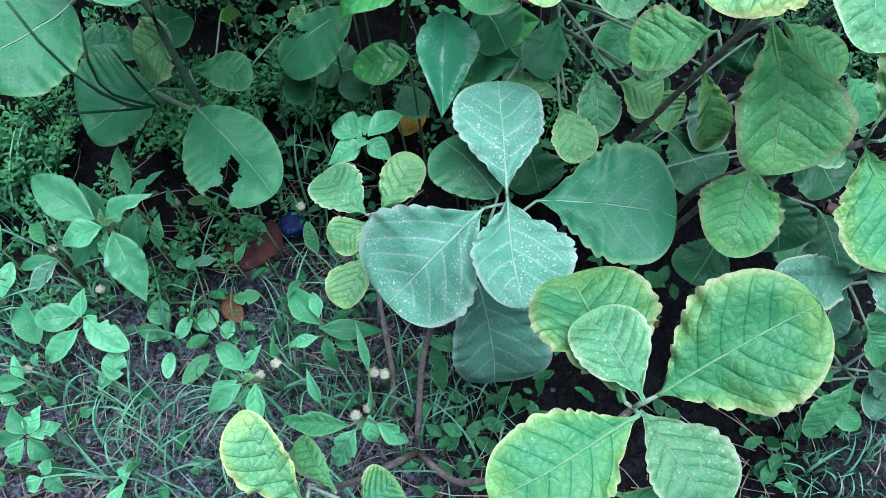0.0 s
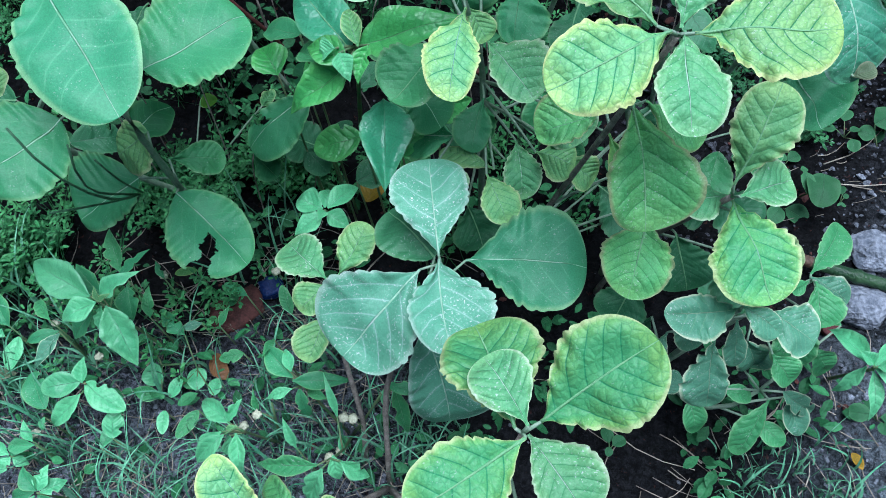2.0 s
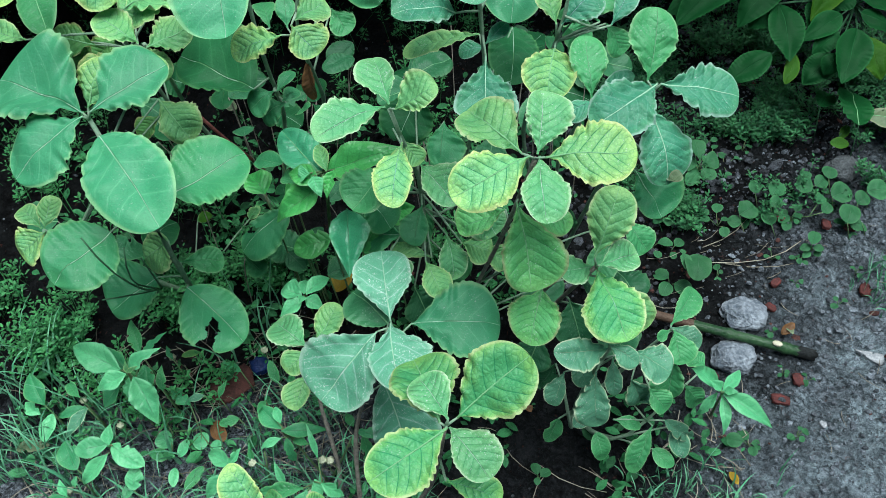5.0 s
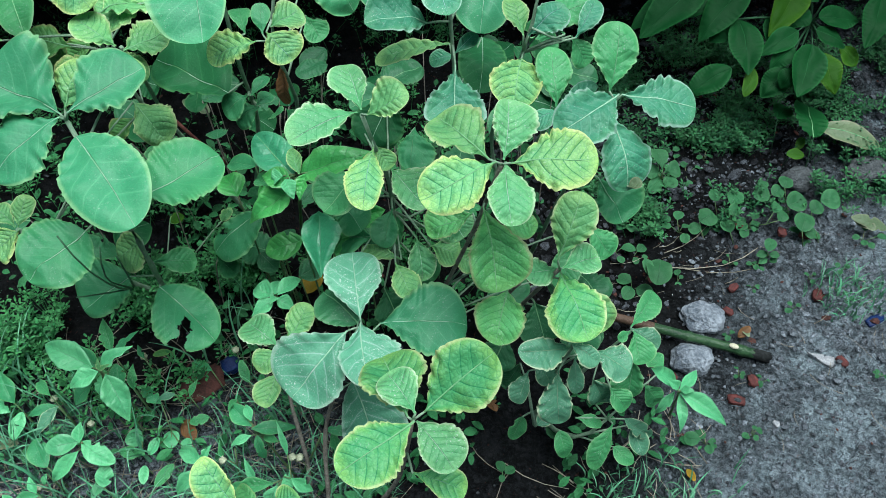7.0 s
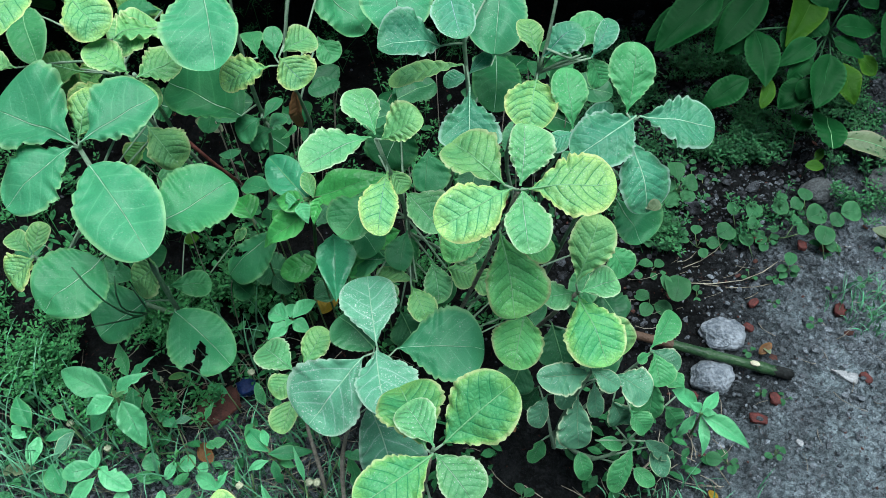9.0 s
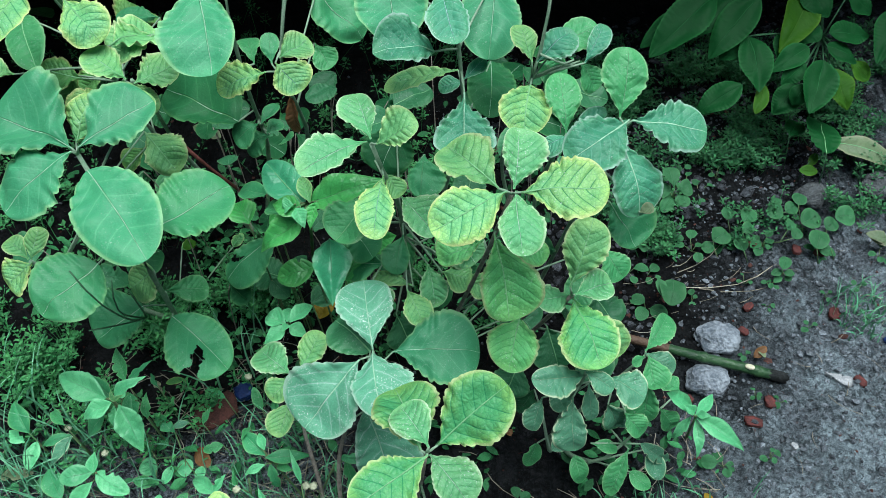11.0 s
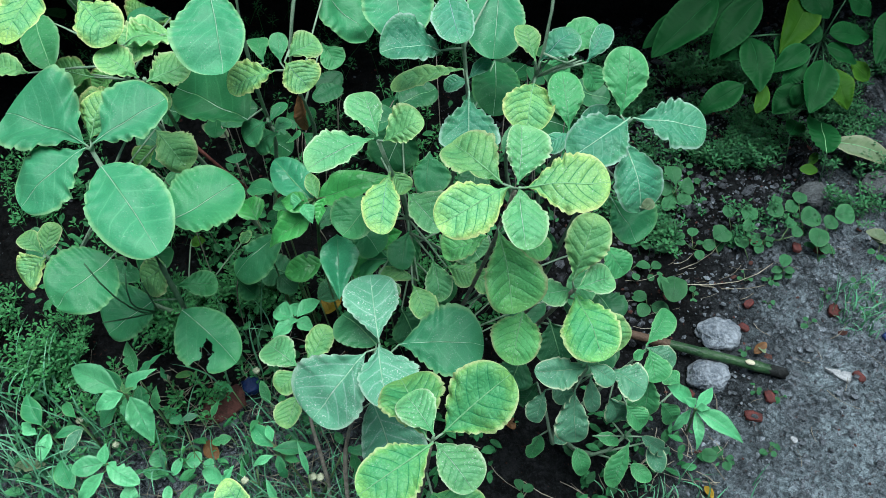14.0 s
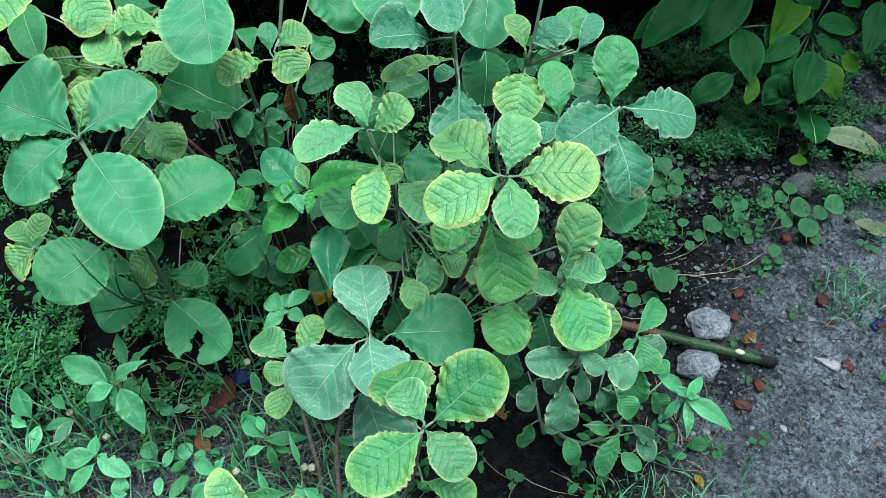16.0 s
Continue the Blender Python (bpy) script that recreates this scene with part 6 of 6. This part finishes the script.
PATH_SEEDLINGS = [(0.463, 0.535, 3, 0.020, 1.20), (0.566, 0.621, 4, 0.030, 0.80), (0.538, 0.651, 5, 0.030, 0.80), (0.738, 0.503, 3, 0.012, 0.40), (0.646, 0.503, 3, 0.010, 0.40), (0.766, 0.828, 5, 0.030, 0.80), (0.771, 0.585, 4, 0.020, 0.90), (0.539, 0.714, 5, 0.030, 0.80), (0.457, 0.604, 4, 0.030, 0.90), (0.854, 0.558, 5, 0.030, 0.70), (0.480, 0.265, 4, 0.015, 0.80), (0.201, 0.263, 3, 0.012, 0.60), (0.592, 0.342, 3, 0.010, 0.40), (0.627, 0.752, 4, 0.030, 0.60), (0.489, 0.647, 5, 0.030, 0.70)]
seedling = thing("seedling", (0.710, 0.673, 0.000), "cluster of small round-leaved seedlings by the path edge", "seedling", "seedlings")
leaf(seedling, (0.637, 0.659, 0.030), (0.646, 0.683, 0.030), 0.020, "disc", "seed", 0)
leaf(seedling, (0.660, 0.648, 0.030), (0.684, 0.674, 0.030), 0.027, "disc", "seed", 0)
leaf(seedling, (0.725, 0.670, 0.030), (0.731, 0.691, 0.030), 0.017, "disc", "seed", 0)
leaf(seedling, (0.704, 0.663, 0.030), (0.730, 0.655, 0.030), 0.030, "disc", "seed", 0)
leaf(seedling, (0.761, 0.667, 0.030), (0.774, 0.691, 0.030), 0.025, "disc", "seed", 0)
leaf(seedling, (0.738, 0.660, 0.025), (0.761, 0.672, 0.025), 0.024, "disc", "seed", 0)
leaf(seedling, (0.806, 0.629, 0.030), (0.840, 0.628, 0.030), 0.035, "disc", "seed", 0)
leaf(seedling, (0.650, 0.628, 0.030), (0.671, 0.639, 0.030), 0.021, "disc", "seed", 0)
stems(seedling, [[(0.710, 0.673, -0.004), (0.710, 0.653, 0.024)]], WEED_STEM, 0.0012, 0.0008, 0.0007)
seedling = thing("seedling", (0.704, 0.624, 0.000), "round-leaved seedlings crowded on the soil", "seedling", "seedlings")
leaf(seedling, (0.597, 0.621, 0.030), (0.626, 0.635, 0.030), 0.033, "disc", "seed", 0)
leaf(seedling, (0.642, 0.599, 0.020), (0.642, 0.626, 0.020), 0.023, "disc", "seed", 0)
leaf(seedling, (0.598, 0.612, 0.020), (0.580, 0.621, 0.020), 0.023, "disc", "seed", 0)
leaf(seedling, (0.721, 0.619, 0.030), (0.737, 0.638, 0.030), 0.018, "disc", "seed", 0)
leaf(seedling, (0.722, 0.601, 0.030), (0.741, 0.617, 0.030), 0.020, "disc", "seed", 0)
leaf(seedling, (0.749, 0.574, 0.030), (0.773, 0.608, 0.030), 0.032, "disc", "seed", 0)
leaf(seedling, (0.777, 0.577, 0.020), (0.758, 0.578, 0.020), 0.024, "disc", "seed", 0)
leaf(seedling, (0.749, 0.628, 0.030), (0.784, 0.639, 0.030), 0.036, "disc", "seed", 0)
leaf(seedling, (0.781, 0.609, 0.030), (0.806, 0.624, 0.030), 0.026, "disc", "seed", 0)
stems(seedling, [[(0.704, 0.624, -0.004), (0.704, 0.604, 0.021)]], WEED_STEM, 0.0012, 0.0008, 0.0007)
seedling = thing("seedling", (0.561, 0.733, 0.000), "leafy seedling standing beside the shrub", "seedling", "seedlings")
leaf(seedling, (0.561, 0.715, 0.060), (0.563, 0.756, 0.070), 0.029, "ob", "seed", 0)
leaf(seedling, (0.563, 0.711, 0.060), (0.591, 0.714, 0.060), 0.029, "ob", "seed", 0)
leaf(seedling, (0.563, 0.707, 0.050), (0.577, 0.685, 0.050), 0.023, "disc", "seed", 0)
leaf(seedling, (0.557, 0.718, 0.050), (0.536, 0.730, 0.050), 0.029, "disc", "seed", 0)
leaf(seedling, (0.560, 0.714, 0.040), (0.535, 0.687, 0.040), 0.023, "disc", "seed", 0)
stems(seedling, [[(0.561, 0.733, -0.004), (0.561, 0.713, 0.042)]], WEED_STEM, 0.0012, 0.0008, 0.0007)
seedling = thing("seedling", (0.490, 0.549, 0.000), "seedling with one notched round leaf", "seedling", "seedlings")
leaf(seedling, (0.502, 0.543, 0.050), (0.483, 0.501, 0.050), 0.040, "disc", "seed", 0)
leaf(seedling, (0.477, 0.515, 0.050), (0.477, 0.552, 0.060), 0.016, "oval", "seed", 0)
stems(seedling, [[(0.490, 0.549, -0.004), (0.490, 0.529, 0.040)]], WEED_STEM, 0.0012, 0.0008, 0.0007)
seedling = thing("seedling", (0.684, 0.566, 0.000), "small upright seedling with paired leaves on the path", "seedling", "seedlings")
leaf(seedling, (0.680, 0.545, 0.030), (0.696, 0.568, 0.030), 0.019, "disc", "seed", 0)
leaf(seedling, (0.683, 0.548, 0.020), (0.665, 0.547, 0.020), 0.013, "oval", "seed", 0)
leaf(seedling, (0.685, 0.545, 0.020), (0.700, 0.540, 0.020), 0.013, "oval", "seed", 0)
leaf(seedling, (0.683, 0.547, 0.010), (0.670, 0.538, 0.010), 0.013, "oval", "seed", 0)
leaf(seedling, (0.690, 0.545, 0.010), (0.695, 0.535, 0.010), 0.013, "oval", "seed", 0)
stems(seedling, [[(0.684, 0.566, -0.004), (0.684, 0.546, 0.014)]], WEED_STEM, 0.0012, 0.0008, 0.0007)
for x, y, n, d, s in PATH_SEEDLINGS:
    sprout(x, y, n, d, s)
for k in range(12):
    x, y = seed_rnd.uniform(0.48, 0.95), seed_rnd.uniform(0.60, 0.80)
    y += 0.12 * (x - 0.6)
    sprout(x, y, seed_rnd.randint(3, 6), 0.022, seed_rnd.uniform(0.35, 0.8))

for k in range(12):
    sprout(seed_rnd.uniform(0.5, 0.95), seed_rnd.uniform(0.25, 0.56), seed_rnd.randint(3, 5), 0.012, seed_rnd.uniform(0.3, 0.5))

# ---- stones, cane and litter ----
def stone(at, size, seed, label, material=None):
    r = random.Random(seed)
    bm = bmesh.new()
    bmesh.ops.create_icosphere(bm, subdivisions=4, radius=1.0)
    off = Vector((r.uniform(0, 9), r.uniform(0, 9), r.uniform(0, 9)))
    for v in bm.verts:
        n = v.co.normalized()
        k = 1 + 0.22 * noise.noise(n * 1.3 + off) + 0.09 * noise.noise(n * 3.5 + off) + 0.04 * noise.noise(n * 9 + off)
        v.co = Vector((n.x * size[0], n.y * size[1], max(-0.5, n.z) * size[2])) * k
    ob = finish("stone", bm, material or STONE, None, "", at)
    ob.rotation_euler = (r.uniform(-0.1, 0.1), r.uniform(-0.1, 0.1), r.uniform(-0.4, 0.4))
    return tagged(ob, label, "stone", "stones")


stone((0.548, 0.457, 0.006), (0.034, 0.027, 0.019), 1, "rough grey stone lying behind the bamboo cane")
stone((0.507, 0.392, 0.006), (0.032, 0.025, 0.022), 2, "rough grey stone lying in front of the cane")
stone((0.802, 0.698, 0.012), (0.030, 0.024, 0.018), 5, "dark stone half sunk at the weedy edge", STONE_DARK)
stone((0.933, 0.695, 0.012), (0.045, 0.03, 0.018), 6, "flat dark stone under the bush", STONE_DARK)


def cane():
    a, b = Vector((0.401, 0.472, 0.030)), Vector((0.606, 0.374, 0.014))
    ob = thing("bamboo_cane", ((a + b) / 2).to_tuple(), "dark green bamboo cane with a pale cut knot", "cane")
    bm = bmesh.new()
    d = (b - a).normalized()
    q = d.to_track_quat("Z", "Y")
    prof, ln = [], (b - a).length
    for i in range(41):
        t = i / 40
        r = 0.0066 + 0.001 * t
        for knot in (0.2, 0.52, 0.86):
            r += 0.0022 * math.exp(-((t - knot) / 0.014) ** 2)
        prof.append((t * ln, r))
    prof += [(ln, 0.0068), (ln - 0.012, 0.0058), (ln - 0.014, 0.0)]
    rings = []
    for s, r in prof:
        rings.append([bm.verts.new((a - ob.location) + d * s + q @ Vector((r * math.cos(k * math.pi / 8), r * math.sin(k * math.pi / 8), 0))) for k in range(16)])
    for i in range(len(rings) - 1):
        for k in range(16):
            bm.faces.new((rings[i][k], rings[i][(k + 1) % 16], rings[i + 1][(k + 1) % 16], rings[i + 1][k]))
    dry = bmesh.new()
    for ring_a, ring_b in zip(rings[:12], rings[1:13]):
        for k in range(16):
            quad = [ring_a[k].co, ring_a[(k + 1) % 16].co, ring_b[(k + 1) % 16].co, ring_b[k].co]
            dry.faces.new([dry.verts.new(p) for p in quad])
    bmesh.ops.remove_doubles(dry, verts=dry.verts[:], dist=0.00005)
    bmesh.ops.delete(bm, geom=[v for ring in rings[:12] for v in ring], context="VERTS")
    finish("dry_end", dry, CANE_DRY, ob, "brown dried end", ob.location)
    finish("cane", bm, BAMBOO, ob, "", ob.location)
    bm = bmesh.new()
    tip = []
    for s, r in ((ln - 0.016, 0.0079), (ln - 0.004, 0.0083), (ln + 0.008, 0.0078), (ln + 0.004, 0.0060), (ln - 0.010, 0.0050)):
        tip.append([bm.verts.new((a - ob.location) + d * (s + 0.005 * noise.noise((k * 0.9, s * 90, 1.0))) + q @ Vector((r * math.cos(k * math.pi / 8), r * math.sin(k * math.pi / 8), 0))) for k in range(16)])
    for ring_a, ring_b in zip(tip, tip[1:]):
        for k in range(16):
            bm.faces.new((ring_a[k], ring_a[(k + 1) % 16], ring_b[(k + 1) % 16], ring_b[k]))
    bm.faces.new(tip[-1])
    finish("rotten_tip", bm, CANE_ROT, ob, "dark rotted hollow tip", ob.location)
    bm = bmesh.new()
    bmesh.ops.create_uvsphere(bm, u_segments=12, v_segments=8, radius=1.0)
    for v in bm.verts:
        v.co = q @ Vector((v.co.x * 0.0045, v.co.y * 0.003, v.co.z * 0.007))
    finish("cut_knot", bm, CANE_CUT, ob, "pale cut knot", a.lerp(b, 0.80) + Vector((0, -0.002, 0.0082)))


cane()


def chip(name, at, size, turn, material, label, category, taper=0.0):
    bm = bmesh.new()
    bmesh.ops.create_cube(bm, size=1.0)
    bmesh.ops.subdivide_edges(bm, edges=bm.edges[:], cuts=3, use_grid_fill=True)
    for v in bm.verts:
        c = v.co.copy()
        k = 1 - 0.35 * (abs(c.x) + abs(c.y)) ** 2 * 0.7 + 0.25 * noise.noise(c * 3 + Vector(at) * 40)
        v.co = Vector((c.x * size[0] * k, c.y * size[1] * k * (1 + taper * 2 * c.x), c.z * size[2] * k))
    ob = finish(name, bm, material, None, "", at)
    ob.rotation_euler = (0.1, 0.05, turn)
    return tagged(ob, label, category)


chip("white_chip", (0.685, 0.358, 0.012), (0.040, 0.012, 0.007), -0.62, WHITE, "white splinter lying on the bare soil", "chip", 0.75)
chip("pale_pebble", (0.583, 0.274, 0.006), (0.008, 0.011, 0.007), 0.4, WHITE, "pale pebble on the path", "pebble")
chip("brick_piece", (-0.196, 0.468, 0.004), (0.068, 0.044, 0.024), 0.5, BRICK, "broken red brick under the weeds", "brick")
chip("brick_piece", (0.672, 0.619, 0.006), (0.024, 0.011, 0.006), 0.0, BRICK_RED, "small orange-red brick piece on the soil", "brick")
chip("brick_piece", (0.732, 0.595, 0.006), (0.020, 0.014, 0.006), 1.3, BRICK_RED, "small orange-red brick piece on the soil", "brick")
chip("brick_piece", (0.764, 0.582, 0.006), (0.018, 0.012, 0.006), 2.6, BRICK_RED, "small orange-red brick piece on the soil", "brick")
chip("brick_piece", (0.734, 0.467, 0.006), (0.024, 0.018, 0.006), 0.9, BRICK_RED, "small orange-red brick piece on the soil", "brick")
chip("brick_piece", (0.589, 0.462, 0.006), (0.017, 0.012, 0.006), 2.2, BRICK_RED, "small orange-red brick piece on the soil", "brick")
chip("brick_piece", (0.613, 0.503, 0.006), (0.020, 0.012, 0.006), 0.5, BRICK_RED, "small orange-red brick piece on the soil", "brick")
chip("brick_piece", (0.716, 0.351, 0.006), (0.020, 0.013, 0.006), 1.8, BRICK_RED, "small orange-red brick piece on the soil", "brick")
chip("brick_piece", (0.466, 0.368, 0.006), (0.022, 0.014, 0.006), 0.1, BRICK_RED, "small orange-red brick piece on the soil", "brick")
chip("brick_piece", (0.579, 0.343, 0.006), (0.020, 0.015, 0.006), 1.4, BRICK_RED, "small orange-red brick piece on the soil", "brick")
chip("brick_piece", (0.544, 0.318, 0.006), (0.026, 0.016, 0.006), 2.7, BRICK_RED, "small orange-red brick piece on the soil", "brick")
chip("plastic_scrap", (-0.155, 0.493, 0.012), (0.03, 0.026, 0.014), 0.3, BLUE, "crumpled blue plastic scrap", "scrap")
chip("plastic_scrap", (0.796, 0.409, 0.005), (0.035, 0.016, 0.008), 0.3, BLUE, "blue plastic scrap on the path", "scrap")


def straws():
    r = random.Random(61)
    bm = bmesh.new()

    def one(x, y, ln, a, rad):
        z = height_at(x, y)
        pts = [Vector((x + math.cos(a + 0.25 * k) * ln * k / 3, y + math.sin(a + 0.2 * k) * ln * k / 3, 0)) for k in range(4)]
        for i, p in enumerate(pts):
            p.z = height_at(p.x, p.y) + 0.003 + 0.006 * r.random()
        tube(bm, pts, rad, rad * 0.7, 5)
    for _ in range(150):
        x, y = r.uniform(-0.45, 0.5), r.uniform(0.08, 0.5)
        if x > 0.1 and y > 0.36:
            continue
        one(x, y, r.uniform(0.02, 0.09), r.uniform(0, 6.3), r.uniform(0.0004, 0.0008))
    for _ in range(260):
        x, y = r.uniform(-0.5, 0.0), r.uniform(0.22, 0.56)
        one(x, y, r.uniform(0.03, 0.11), r.uniform(0, 6.3), r.uniform(0.0004, 0.0009))
    for _ in range(14):
        x, y = r.uniform(0.4, 0.62), r.uniform(0.45, 0.62)
        one(x, y, r.uniform(0.015, 0.06), r.uniform(-0.9, 0.2), r.uniform(0.0003, 0.0006))
    for _ in range(50):
        x, y = r.uniform(0.5, 0.95), r.uniform(0.22, 0.6)
        one(x, y, r.uniform(0.01, 0.05), r.uniform(0, 6.3), r.uniform(0.0003, 0.0006))
    for _ in range(45):
        x, y = r.uniform(0.18, 0.5), r.uniform(0.10, 0.28)
        one(x, y, r.uniform(0.02, 0.08), r.uniform(0, 6.3), r.uniform(0.0004, 0.0008))
    for x, y, ln, a in ((0.512, 0.559, 0.17, -0.55), (0.552, 0.549, 0.12, -0.7), (0.532, 0.589, 0.10, -0.2)):
        one(x, y, ln, a, 0.0009)
    return tagged(finish("dry_straw", bm, STRAW), "dry straw and rootlets strewn on the soil", "straw", kind="stuff")


straws()


def flower(at, foot):
    ob = thing("flower_head", foot, "tiny pale flower head on a thin stalk", "flower", "flower heads")
    bm = bmesh.new()
    tube(bm, [(0, 0, -0.004), (Vector(at) - Vector(foot)) * 0.5, Vector(at) - Vector(foot)], 0.0007, 0.0006, 5)
    finish("stalk", bm, WEED_STEM, ob, "", foot)
    bm = bmesh.new()
    bmesh.ops.create_icosphere(bm, subdivisions=3, radius=0.0046)
    for v in bm.verts:
        v.co *= 1 + 0.6 * noise.noise(v.co * 900 + Vector(at) * 30)
        v.co.z *= 0.75
    finish("bloom", bm, FLOWER, ob, "", at)


flower((-0.150, 0.312, 0.080), (-0.140, 0.324, 0.0))
flower((-0.060, 0.292, 0.100), (-0.050, 0.304, 0.0))
flower((-0.067, 0.267, 0.080), (-0.057, 0.279, 0.0))
flower((-0.328, 0.404, 0.060), (-0.318, 0.416, 0.0))
flower((-0.389, 0.329, 0.050), (-0.379, 0.341, 0.0))
flower((-0.262, 0.491, 0.070), (-0.252, 0.503, 0.0))
flower((-0.136, 0.480, 0.070), (-0.126, 0.492, 0.0))
flower((-0.168, 0.309, 0.060), (-0.158, 0.321, 0.0))
flower((-0.078, 0.261, 0.080), (-0.068, 0.273, 0.0))
flower((-0.051, 0.290, 0.100), (-0.041, 0.302, 0.0))
flower((-0.382, 0.451, 0.060), (-0.372, 0.463, 0.0))


def fallen(base, tip, width, tone, label):
    ob = thing("fallen_leaf", (base[0], base[1], 0.0), label, "leaf", "fallen leaves")
    leaf(ob, base, tip, width, "oval", tone, rng.uniform(-15, 15))


fallen((-0.033, 0.567, 0.060), (-0.012, 0.599, 0.070), 0.03, "orange", "yellow-orange dying leaf under the shrubs")
fallen((-0.219, 0.415, 0.012), (-0.202, 0.382, 0.016), 0.022, "brown", "rust-brown dry leaf on the soil")
fallen((-0.483, 0.416, 0.020), (-0.436, 0.410, 0.030), 0.02, "deadleaf", "beige dry leaf on the soil")
fallen((0.897, 0.568, 0.010), (0.842, 0.589, 0.030), 0.022, "deadleaf", "curled beige dry leaf beside the path")
fallen((0.198, 0.385, 0.012), (0.211, 0.355, 0.014), 0.018, "brown", "brown dry leaf on the soil")
fallen((-0.221, 0.991, 0.100), (-0.174, 0.954, 0.100), 0.026, "deadleaf", "yellowed dry leaf among the stems")
fallen((-0.219, 0.754, 0.060), (-0.240, 0.746, 0.060), 0.02, "bushlime", "small yellow-green fallen leaf")
fallen((0.442, 0.232, 0.006), (0.446, 0.214, 0.008), 0.010, "orange", "small orange dry leaf on the soil")
fallen((0.583, 0.413, 0.012), (0.603, 0.421, 0.022), 0.014, "brown", "curled brown dry leaf beside the cane")
fallen((0.594, 0.426, 0.014), (0.595, 0.406, 0.020), 0.010, "deadleaf", "pale dry leaf scrap beside the cane")
fallen((0.855, 0.597, 0.012), (0.871, 0.563, 0.020), 0.020, "deadleaf", "beige dry leaf curled at the path edge")
fallen((0.862, 0.776, 0.050), (0.965, 0.727, 0.030), 0.046, "deadleaf", "large pale dry leaf lying under the bush")
